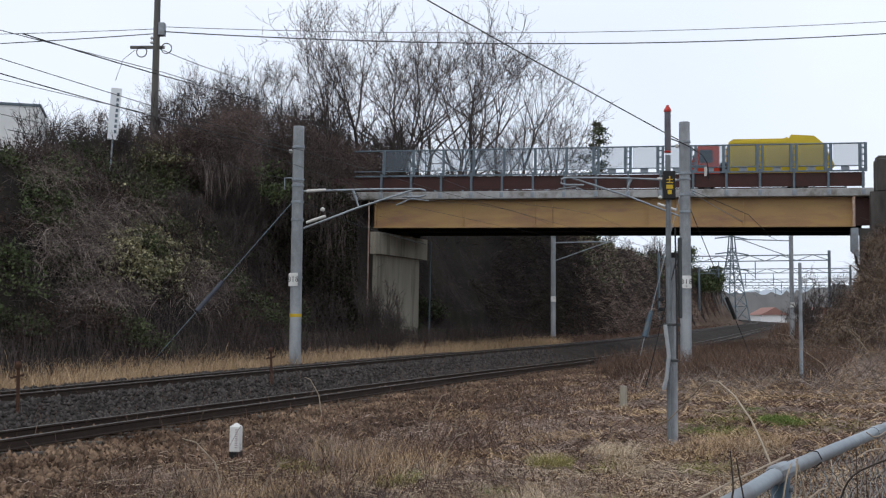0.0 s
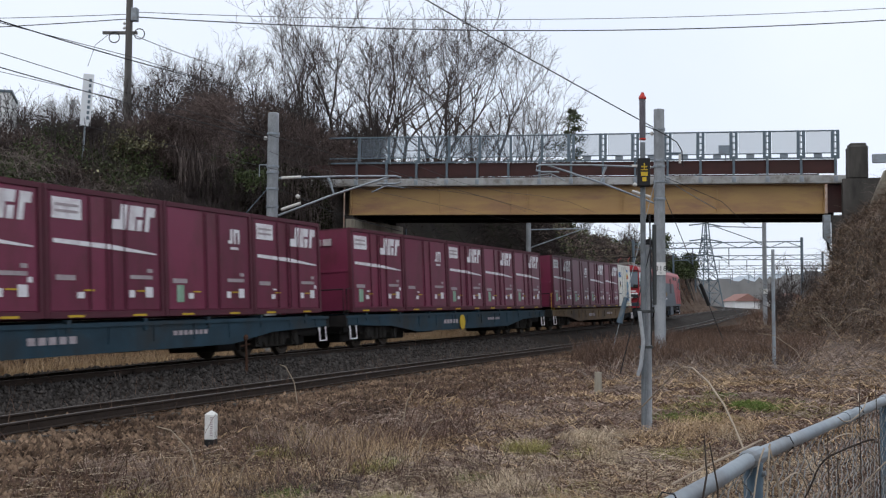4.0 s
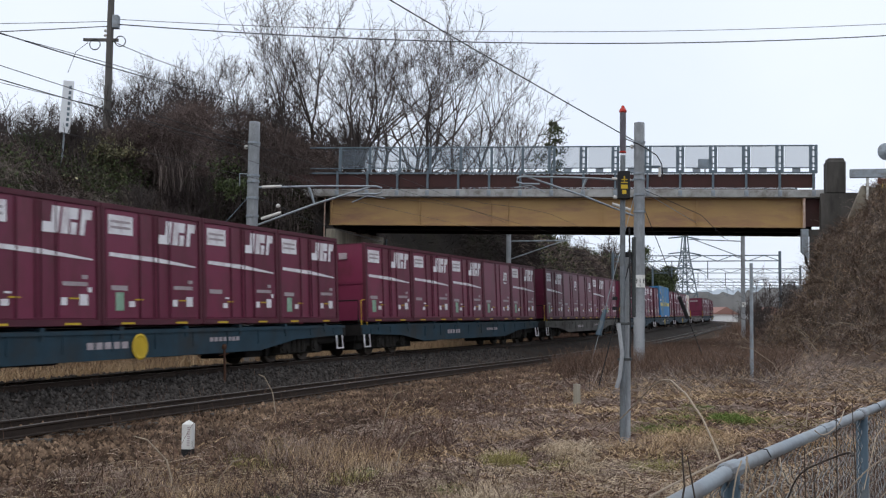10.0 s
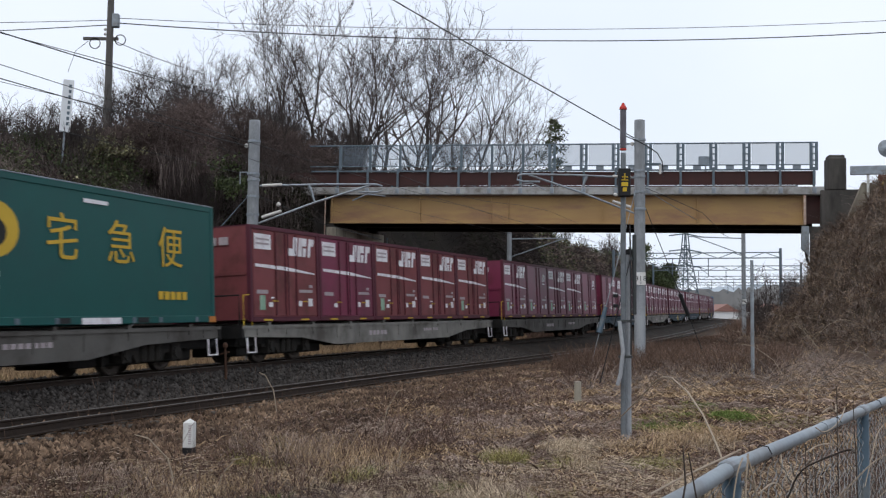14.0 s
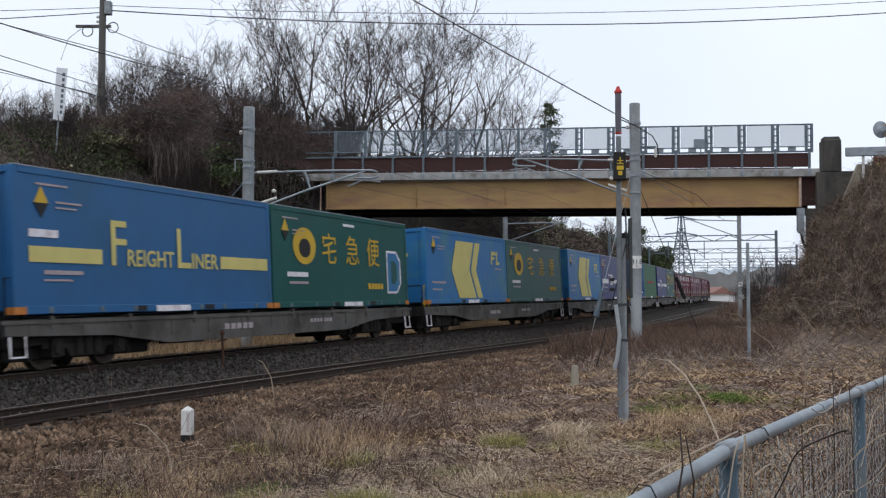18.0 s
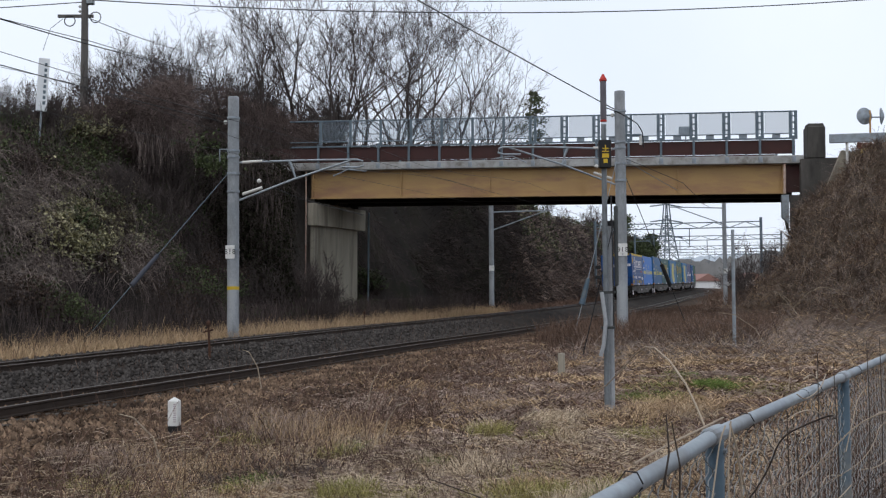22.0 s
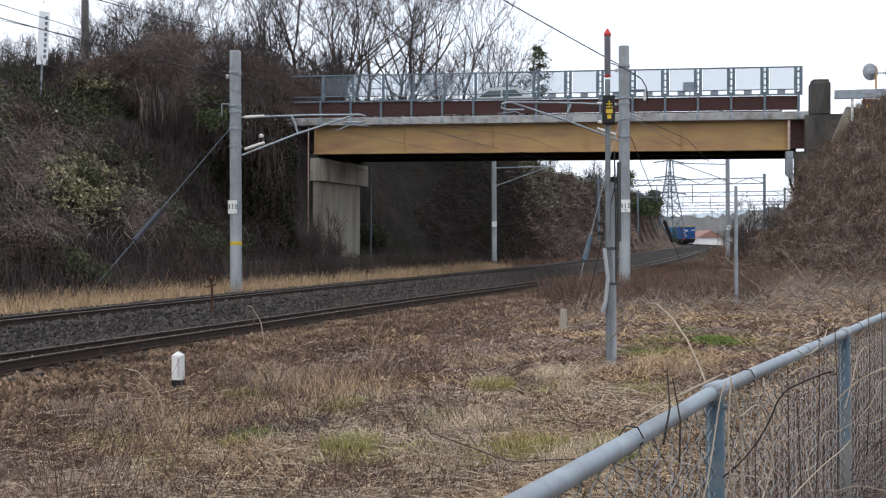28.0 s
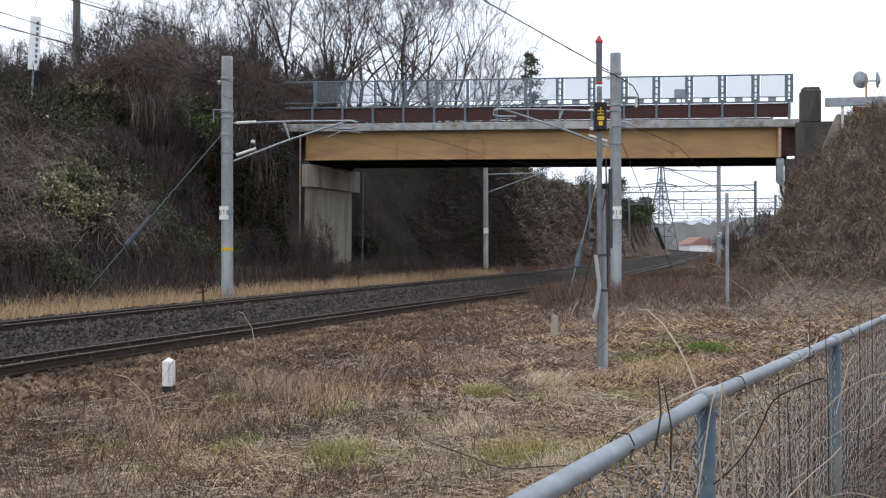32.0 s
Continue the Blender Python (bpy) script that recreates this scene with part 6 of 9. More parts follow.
for s, a, b, h in ((92, -5, 11.5, 7.3), (128, -5, 14, 7.4), (165, -5, 18, 7.2), (205, -6, 22, 7.2)):
    gantry(s, a, b, h)


def build_pylon():
    x, y, h = 77.0, 345.0, 30.0
    t = thing("lattice_pylon", pose(x, y, -2, 0, 0, 20), "distant grey steel lattice power pylon", "pylon")
    w = lambda z: 4.6 - 3.6 * min(z / 26, 1)
    for sx, sy in ((-1, -1), (1, -1), (1, 1), (-1, 1)):
        part("leg", tube([(sx * w(0), sy * w(0), 0), (sx * w(26), sy * w(26), 26), (sx * 0.4, sy * 0.4, h + 4)], 0.2, 5), GALV_DARK, t)
    zs = [0, 5, 9.5, 13.5, 17, 20, 22.5, 25, 28]
    for z0, z1 in zip(zs, zs[1:]):
        for q in ((-1, -1, 1, -1), (1, -1, 1, 1), (1, 1, -1, 1), (-1, 1, -1, -1)):
            part("brace", tube([(q[0] * w(z0), q[1] * w(z0), z0), (q[2] * w(z1), q[3] * w(z1), z1)], 0.1, 4), GALV_DARK, t)
            part("brace", tube([(q[2] * w(z0), q[3] * w(z0), z0), (q[0] * w(z1), q[1] * w(z1), z1)], 0.1, 4), GALV_DARK, t)
            part("ring_bar", tube([(q[0] * w(z1), q[1] * w(z1), z1), (q[2] * w(z1), q[3] * w(z1), z1)], 0.09, 4), GALV_DARK, t)
    for z in (21, 26, 31):
        part("cross_arm", tube([(-6, 0, z), (0, 0, z + 0.8), (6, 0, z)], 0.22, 5), GALV_DARK, t)
    return t


build_pylon()


# ---- on the west bank: utility pole, signboard, shed, house ----
SIGN_WHITE = plain("white_sign_enamel", (0.78, 0.8, 0.82), 0.4)


def build_utility_pole():
    x, y = -14.1, 43.9
    z = hill_z(x, y)
    t = thing("utility_pole", pose(x, y, z), "dark concrete utility pole with crossarm and transformer on the bank", "utility pole")
    h = 17.5 - z
    part("shaft", lathe([(0.17, -1), (0.12, h)], 12), WOOD_POLE, t)
    part("crossarm", box(-1.1, 0.35, -0.05, 0.05, 12.75 - z, 12.87 - z), WOOD_POLE, t)
    part("meter_box", box(0.1, 0.36, -0.15, 0.15, 13.3 - z, 13.85 - z, 0.02), GALV, t, "grey metal box")
    for dx, dz in ((-0.6, 12.6), (0.45, 12.75)):
        ring = [(dx + 0.22 * math.cos(w), -0.05, dz - z + 0.22 * math.sin(w)) for w in np.linspace(0, 6.28, 14)]
        part("cable_loop", tube(ring, 0.022, 5), WIRE, t, "coiled black cable")
    for dz in (12.95, 13.15):
        part("insulator", lathe([(0.03, 0), (0.07, 0.05), (0.03, 0.12)], 8), CERAMIC, t, m=Matrix.Translation((-0.2, 0, dz - z)))
    part("drop_cable", tube([(-0.9, 0, 12.7 - z), (-1.4, 0, 12.3 - z), (-1.7, 0, 11.4 - z)], 0.012, 5), WIRE, t)
    return t


build_utility_pole()
sx, sy = -14.1, 38.8
sz = hill_z(sx, sy)
t = thing("signboard", pose(sx, sy, sz, 0, 3, 14), "tall narrow white signboard on the bank", "signboard")
part("board", box(-0.19, 0.19, -0.02, 0.02, 8.0 - sz, 9.95 - sz, 0.01), SIGN_WHITE, t)
part("post", tube([(0, 0.05, -0.4), (0, 0.05, 9.95 - sz)], 0.04, 6), GALV, t)
bm = bmesh.new()
for k in range(8):
    box(0.03, 0.12, -0.03, -0.015, 8.25 - sz + k * 0.2, 8.37 - sz + k * 0.2, bm=bm)
part("writing", bm, GALV_DARK, t, "column of unreadable writing bars")["kind"] = "stuff"


def build_shed():
    t = thing("storage_container", pose(-19.3, 40.6, 7.75, 0, 0, 18), "white weathered storage container on the bank", "storage container")
    part("body", box(-2.6, 1.6, 0, 2.4, -2.0, 1.95), HOUSE_WALL, t)
    for k in range(16):
        part("rib", box(-2.5 + k * 0.26, -2.38 + k * 0.26, -0.03, 0.0, -1.9, 1.85), HOUSE_WALL, t)
    part("roof_edge", box(-2.65, 1.65, -0.05, 2.45, 1.95, 2.05), GALV_DARK, t)
    part("end_door", box(1.6, 1.64, 0.1, 2.3, -1.9, 1.8), HOUSE_WALL, t)
    return t


build_shed()
t = thing("house", pose(-24.6, 44.0, 0, 0, 0, 20), "house corner with dark tiled eave above the bank", "house")
part("wall", box(-6.0, 0.6, 0, 6, 5.0, 12.4), HOUSE_WALL, t)
part("roof", prism([(-6.6, 12.5), (1.4, 12.2), (1.4, 12.45), (-1.5, 14.2), (-6.6, 14.2)], -0.9, 7), ROOF_DARK, t, "dark tiled roof")
part("gutter", tube([(1.42, -0.9, 12.3), (1.42, 7, 12.3)], 0.07, 6), WHITE, t)


# ---- on the east bank: mirrors, guard rail ----
def build_mirror():
    x, y = 19.6, 47.0
    z = hill_z(x, y)
    t = thing("traffic_mirror", pose(x, y, z, 0, 0, 0), "pair of round traffic mirrors on a post beside the road", "traffic mirror")
    part("post", tube([(0, 0, -0.5), (0, 0, 9.3 - z)], 0.045, 8), surface("orange_post", (0.5, 0.3, 0.12), (0.4, 0.22, 0.1), 4, 0.6), t)
    part("arm", tube([(-0.25, 0, 9.0 - z), (0.55, 0, 9.0 - z)], 0.03, 6), GALV, t)
    mirror = plain("mirror_glass", (0.62, 0.64, 0.65), 0.08, 1.0)
    for dx, turn in ((-0.25, 10), (0.5, 60)):
        q = part("mirror_shell", lathe([(0.1, 0.12), (0.36, 0.02), (0.38, 0.0), (0.36, -0.02), (0.34, -0.02)], 24), GALV, t, "round mirror shell", m=pose(dx, 0, 9.05 - z, 90, 0, turn))
        part("mirror_face", lathe([(0.34, -0.025), (0.2, -0.05), (0.02, -0.06)], 24), mirror, q, "convex mirror")
    return t


build_mirror()
t = thing("guard_rail", pose(17.9, 46.4, 7.35, 0, 0, -12), "white and orange road guard rail at the bridge end", "guard rail")
part("beam", box(-0.35, 9.0, -0.05, 0.05, 0.42, 0.82, 0.03), GALV, t, "pale galvanised beam")
part("rusty_end", box(0.75, 2.6, -0.12, -0.05, 0.2, 0.48, 0.03), surface("rusty_brown_steel", (0.12, 0.045, 0.028), (0.07, 0.035, 0.026), 5, 0.8), t, "rusty brown rail end", m=pose(0, 0, 0, 0, 5, 0))
part("yellow_board", box(0.9, 2.0, -0.3, -0.06, -0.35, 0.1, 0.08), YELLOW, t, "yellow warning board")
for k in range(5):
    part("post", tube([(0.4 + k * 2, 0.08, -0.6), (0.4 + k * 2, 0.08, 0.8)], 0.06, 8), WHITE, t)
t = thing("road_sign", pose(13.0, 53.6, 7.3), "small grey road sign on the far side of the bridge", "road sign")
part("plate", box(-0.36, 0.36, 0, 0.03, 1.85, 2.35, 0.02), GALV, t)
part("post", tube([(0, 0.05, -0.3), (0, 0.05, 2.3)], 0.035, 6), GALV, t)


# ---- plants ----
def blades(name, base, way, length, width, mat, label, category, droop=0.35, seed=0):
    """Many thin leaves or stems: each rises from its base along its way and droops. One object of kind stuff."""
    rng = np.random.RandomState(seed)
    n = len(base)
    way = way / np.linalg.norm(way, axis=1, keepdims=True)
    side = np.cross(way, rng.normal(size=(n, 3)))
    side /= np.linalg.norm(side, axis=1, keepdims=True) + 1e-9
    length, width = np.broadcast_to(length, n)[:, None], np.broadcast_to(width, n)[:, None]
    mid = base + way * length * 0.55
    tip = base + way * length
    tip[:, 2] -= (length * droop)[:, 0] * rng.uniform(0.3, 1.0, n)
    co = np.empty((n, 5, 3))
    co[:, 0], co[:, 1] = base - side * width / 2, base + side * width / 2
    co[:, 2], co[:, 3] = mid - side * width * 0.4, mid + side * width * 0.4
    co[:, 4] = tip
    i = np.arange(n)[:, None] * 5
    tri = np.concatenate([i + [0, 1, 3], i + [0, 3, 2], i + [2, 3, 4]], 1).reshape(-1, 3)
    ob = new(name, quick_mesh(name, co.reshape(-1, 3), tri, 3, mat))
    return tagged(ob, label, category, kind="stuff")


def leaves(name, at, size, mat, label, category, seed=0):
    """Many small flat leaves, bent along the middle."""
    rng = np.random.RandomState(seed)
    n = len(at)
    u = rng.normal(size=(n, 3))
    u /= np.linalg.norm(u, axis=1, keepdims=True)
    v = np.cross(u, rng.normal(size=(n, 3)))
    v /= np.linalg.norm(v, axis=1, keepdims=True)
    w = np.cross(u, v)
    size = np.broadcast_to(size, n)[:, None]
    co = np.stack([at, at + u * size * 0.5 + v * size * 0.3 + w * size * 0.08, at + u * size, at + u * size * 0.5 - v * size * 0.3 + w * size * 0.08], 1)
    i = np.arange(n)[:, None] * 4
    tri = np.concatenate([i + [0, 1, 2], i + [0, 2, 3]], 1).reshape(-1, 3)
    return tagged(new(name, quick_mesh(name, co.reshape(-1, 3), tri, 3, mat)), label, category, kind="stuff")


def upward(rng, n, low=0.2, high=1.2):
    a = rng.uniform(0, 2 * math.pi, n)
    return np.stack([np.cos(a), np.sin(a), rng.uniform(low, high, n)], 1)


def line_points(rng, n, s0, s1, o0, o1, lift=0.0):
    s, o = rng.uniform(s0, s1, n), rng.uniform(o0, o1, n)
    h = np.interp(s, STEP, HEAD)
    x, y = np.interp(s, STEP, LX) + o * np.cos(h), np.interp(s, STEP, LY) - o * np.sin(h)
    return np.stack([x, y, ground_z(x, y) + lift], 1), s, o


def field_points(rng, n, r0=3.0, r1=46.0):
    """Places in the field, dense near the camera."""
    r = r0 * (r1 / r0) ** (rng.uniform(0, 1, n) ** 0.8)
    a = np.radians(rng.uniform(-27, 29, n))
    x, y = r * np.sin(a), r * np.cos(a)
    s, o = to_line(x, y)
    # thins out over the ballast shoulder
    keep = o > np.interp(s, [-10, -4, 0, 6], [6.6, 6.5, 6.2, 5.9]) + rng.uniform(0, 1.0, n) ** 2 * 1.6
    x, y = x[keep], y[keep]
    return np.stack([x, y, ground_z(x, y)], 1)


def field_grass():
    rng = np.random.RandomState(11)
    p = field_points(rng, 230000)
    r = np.hypot(p[:, 0], p[:, 1])
    k = bumps(p[:, 0], p[:, 1], 3.0, 31) + rng.normal(0, 0.45, len(p))
    az = np.degrees(np.arctan2(p[:, 0], p[:, 1]))
    grey = (k < -0.25) | ((r > 9) & (r < 15) & (az > -6) & (az < 5) & (rng.uniform(0, 1, len(p)) < 0.6))
    straw = (k > np.where(r < 8, 0.0, 0.5)) & ~grey
    rest = ~grey & ~straw
    for mask, mat, label, lo, hi, l0, l1, sd in ((straw, STRAW, "dry straw-coloured grass over the field", 0.1, 1.0, 0.12, 0.34, 1), (rest, STRAW_BROWN, "russet dead grass over the field", 0.05, 0.9, 0.1, 0.32, 2), (grey, STRAW_GREY, "matted grey dead stalks over the field", 0.02, 0.35, 0.15, 0.5, 3)):
        q = p[mask]
        n = len(q)
        rr = np.hypot(q[:, 0], q[:, 1])
        blades("dead_grass", q, upward(rng, n, lo, hi), rng.uniform(l0, l1, n) * np.interp(rr, [3, 20], [0.8, 1.1]), np.interp(rr, [3, 12, 40], [0.005, 0.011, 0.03]) * rng.uniform(0.6, 1.4, n), mat, label, "grass", 0.5, sd)


field_grass()


STRAW_PALE = surface("bleached_straw", (0.6, 0.49, 0.36), (0.4, 0.31, 0.215), 0.8, 0.9, bump=0, by_island=0.3, spec=0.12)


def tuft(x, y, n, spread, length, mat, seed, label, lean=(0, 0), lo=0.5, hi=1.6, width=0.008):
    rng = np.random.RandomState(seed)
    a, r = rng.uniform(0, 6.283, n), spread * np.sqrt(rng.uniform(0, 1, n))
    px, py = x + r * np.cos(a), y + r * np.sin(a)
    w = upward(rng, n, lo, hi)
    w[:, 0] += lean[0]
    w[:, 1] += lean[1]
    return blades("grass_tuft", np.stack([px, py, ground_z(px, py)], 1), w, rng.uniform(0.5, 1.0, n) * length, width, mat, label, "grass tuft", 0.6, seed)


def polar(az, el, lift=0.0):
    """Where a sight line at az, el from the eye meets the ground, roughly."""
    r = np.arange(3, 60, 0.1)
    x, y = r * math.sin(radians(az)), r * math.cos(radians(az))
    k = int(np.argmax(EYE + r * math.tan(radians(el)) <= ground_z(x, y) + lift))
    return float(x[k]), float(y[k])


for i, (az, el, n, spread, length, mat, label, lean) in enumerate((
        (5.6, -6.7, 420, 0.3, 0.55, STRAW_PALE, "pale straw tuft flattened to one side", (1.9, -1.9)), (6.6, -7.3, 420, 0.28, 0.5, STRAW_PALE, "pale straw tuft flattened to one side", (1.8, -2.0)),
        (-10.0, -10.2, 260, 0.25, 0.3, GRASS_DULL, "half-green grass tuft", (0, 0)), (-9.2, -10.0, 240, 0.22, 0.34, GRASS, "fresh green grass tuft in dead grass", (0, 0)), (-4.2, -8.4, 160, 0.2, 0.36, GRASS, "fresh green grass tuft in dead grass", (0, 0)), (4.6, -10.9, 420, 0.5, 0.34, GRASS_DULL, "half-green grass tuft", (0.2, 0)), (-5.0, -8.6, 260, 0.3, 0.35, GRASS_DULL, "half-green grass tuft", (0.4, 0)),
        (-9.0, -9.0, 160, 0.6, 0.5, STRAW, "thin straw grass tuft", (0.2, -0.2)), (-4.6, -8.2, 220, 0.7, 0.6, STRAW, "thin straw grass tuft", (0.3, -0.3)), (-6.4, -7.2, 200, 0.7, 0.75, STRAW_GREY, "thin pale stalks beside the ballast", (0.1, 0)),
        (13.3, -4.3, 300, 0.35, 0.2, GRASS, "fresh green grass tuft", (0, 0)), (12.2, -4.9, 260, 0.4, 0.2, GRASS, "fresh green grass tuft", (0, 0)), (16.2, -4.5, 300, 0.5, 0.18, GRASS, "fresh green grass tuft", (0, 0)), (14.9, -4.9, 900, 0.45, 0.28, GRASS, "fresh green grass tuft", (0, 0)), (12.6, -4.6, 500, 0.6, 0.2, GRASS_DULL, "fresh green grass tuft", (0, 0)), (17.0, -5.0, 600, 0.9, 0.2, GRASS_DULL, "fresh green grass tuft", (0, 0)),
        (11.6, -5.0, 400, 0.6, 0.22, GRASS_DULL, "thin green grass tuft", (0, 0)), (9.6, -10.4, 300, 0.25, 0.3, GRASS_DULL, "half-green grass tuft", (0, 0)), (10.4, -6.4, 450, 0.6, 0.4, STRAW, "straw grass round the signal post", (0.3, -0.2)),
        (13.0, -6.2, 900, 0.7, 0.5, STRAW, "straw grass tuft", (-0.2, -0.3)), (14.5, -2.6, 900, 0.9, 0.8, STRAW_PALE, "tall straw tuft", (0, -0.2)), (16.2, -3.2, 900, 1.2, 0.6, STRAW_BROWN, "russet grass tuft", (0, 0)),
        (2.5, -9.6, 500, 0.4, 0.4, STRAW_PALE, "straw grass tuft", (0.2, -0.4)), (5.2, -10.5, 500, 0.35, 0.35, STRAW, "straw grass tuft", (-0.3, -0.4)), (-14.5, -8.6, 350, 0.5, 0.3, STRAW_GREY, "grey grass tuft", (0, 0)), (-1.5, -10.8, 300, 0.4, 0.25, GRASS_DULL, "low green weeds", (0, 0)))):
    x, y = polar(az, el)
    tuft(x, y, n, spread, length, mat, 100 + i, label, lean, width=0.0055)


RUSSET = surface("dark_russet_weeds", (0.175, 0.115, 0.085), (0.1, 0.066, 0.05), 0.6, 0.9, bump=0, by_island=0.5, spec=0.05)
rp = random.Random(303)
for i in range(54):
    az, el = rp.uniform(-22, 14), rp.choice((rp.uniform(-12.5, -8.5), rp.uniform(-9.5, -6.5)))
    x, y = polar(az, el)
    if to_line([x], [y])[1][0] < 7.2:
        continue
    mat, label = rp.choice(((STRAW_PALE, "flattened pale straw clump in the field"), (STRAW_GREY, "flattened grey stalk clump in the field"), (STRAW_PALE, "flattened pale straw clump in the field"), (GRASS_DULL, "small yellow-green grass clump"), (STRAW_BROWN, "russet grass clump in the field")))
    tuft(x, y, rp.randrange(120, 320), rp.uniform(0.15, 0.4), rp.uniform(0.25, 0.5), mat, 400 + i, label, (rp.uniform(-1, 1), rp.uniform(-1, 0.6)), 0.15, 0.9, 0.005)


WEED = surface("purple_brown_stems", (0.075, 0.05, 0.042), (0.12, 0.08, 0.065), 2, 0.95, bump=0, by_island=0.4, spec=0.05)


def russet_stems():
    """Thin upright stems of dead weeds in the field and along the ballast's edge."""
    rng = np.random.RandomState(17)
    p, s, o = line_points(rng, 3500, -14, 30, 6.6, 9.5)
    blades("weed_stems", p, upward(rng, len(p), 1.2, 4.0), rng.uniform(0.25, 0.8, len(p)), 0.008, STRAW_BROWN, "thin russet weed stems along the ballast edge", "weeds", 0.15, 5)
    p, s, o = line_points(rng, 42000, 13, 62, 6.7, 13.5)
    room = np.clip(EYE - np.hypot(p[:, 0], p[:, 1]) * 0.009 - p[:, 2], 0.25, 1.5)
    blades("weed_stems", p, upward(rng, len(p), 0.8, 3.5), rng.uniform(0.35, 1.0, len(p)) * room, 0.013, RUSSET, "russet weeds beside the near track", "weeds", 0.2, 6)
    p, s, o = line_points(rng, 9000, 12, 60, 8.6, 14)
    blades("weed_stems", p[::3], upward(rng, len(p[::3]), 0.3, 2.0), rng.uniform(0.4, 1.1, len(p[::3])), 0.012, STRAW, "straw weeds beside the near track", "weeds", 0.4, 7)
    p, s, o = line_points(rng, 6000, -14, 24, 6.0, 9.0)
    blades("dead_litter", p + [0, 0, 0.03], upward(rng, len(p), 0.0, 0.5), rng.uniform(0.08, 0.3, len(p)), 0.007, STRAW_GREY, "grey dead stalks scattered over the ballast shoulder", "weeds", 0.5, 14)
    p, s, o = line_points(rng, 5000, -14, 24, 4.8, 9.0)
    leaves("fallen_leaves", p + [0, 0, 0.04], 0.05, LEAF_DRY, "fallen brown leaves on the ballast shoulder", "leaves", 15)
    p = field_points(rng, 11000, 3.2, 16)
    blades("weed_stems", p, upward(rng, len(p), 1.0, 4.0), rng.uniform(0.12, 0.4, len(p)), 0.004, WEED, "thin purple-brown weed stems in the field", "weeds", 0.15, 16)
    p, s, o = line_points(rng, 9000, 12, 50, 7.5, 15)
    blades("weed_stems", p, upward(rng, len(p), 0.1, 1.6), rng.uniform(0.4, 1.2, len(p)), 0.012, STRAW_GREY, "grey broken stems beside the near track", "weeds", 0.3, 17)
    p, s, o = line_points(rng, 42000, -25, 44, -5.6, -2.9)
    blades("verge_grass", p, upward(rng, len(p), 0.6, 3.0), rng.uniform(0.3, 0.95, len(p)), 0.014, STRAW, "pale dry grass strip below the bank", "grass", 0.3, 8)
    p, s, o = line_points(rng, 7000, -25, 44, -6.4, -4.2)
    blades("verge_reeds", p, upward(rng, len(p), 2.0, 6.0), rng.uniform(0.6, 1.9, len(p)), 0.014, VINE, "tall dry reeds at the foot of the bank", "reeds", 0.15, 9)
    p, s, o = line_points(rng, 16000, 44, 150, -6.0, -2.8)
    blades("verge_grass", p, upward(rng, len(p), 0.6, 3.0), rng.uniform(0.3, 0.9, len(p)), 0.03, STRAW_BROWN, "brown dry grass beyond the bridge", "grass", 0.3, 10)
    # taller weeds and bushes between the near track and the bank beyond the bridge
    p, s, o = line_points(rng, 16000, 55, 135, 7.2, 22)
    blades("weed_stems", p, upward(rng, len(p), 0.8, 3.5), rng.uniform(0.5, 1.9, len(p)), 0.028, RUSSET, "tall russet weeds beyond the bridge", "weeds", 0.2, 26)
    p, s, o = line_points(rng, 5000, 55, 135, 7.6, 20)
    blades("weed_stems", p, upward(rng, len(p), 0.5, 2.5), rng.uniform(0.5, 1.4, len(p)), 0.024, STRAW_GREY, "pale dead grass beyond the bridge", "weeds", 0.3, 27)
    p, s, o = line_points(rng, 2600, -10, 60, -1.9, 6.2)
    blades("track_weeds", p, upward(rng, len(p), 1.0, 4.0), rng.uniform(0.1, 0.5, len(p)), 0.008, STRAW_BROWN, "sparse dead weeds between the rails", "weeds", 0.2, 12)
    p, s, o = line_points(rng, 14000, 60, 240, 10.0, 24)
    blades("weed_stems", p, upward(rng, len(p), 0.6, 2.5), rng.uniform(0.6, 1.8, len(p)), 0.05, STRAW_BROWN, "russet weeds beyond the bridge", "weeds", 0.2, 13)


russet_stems()


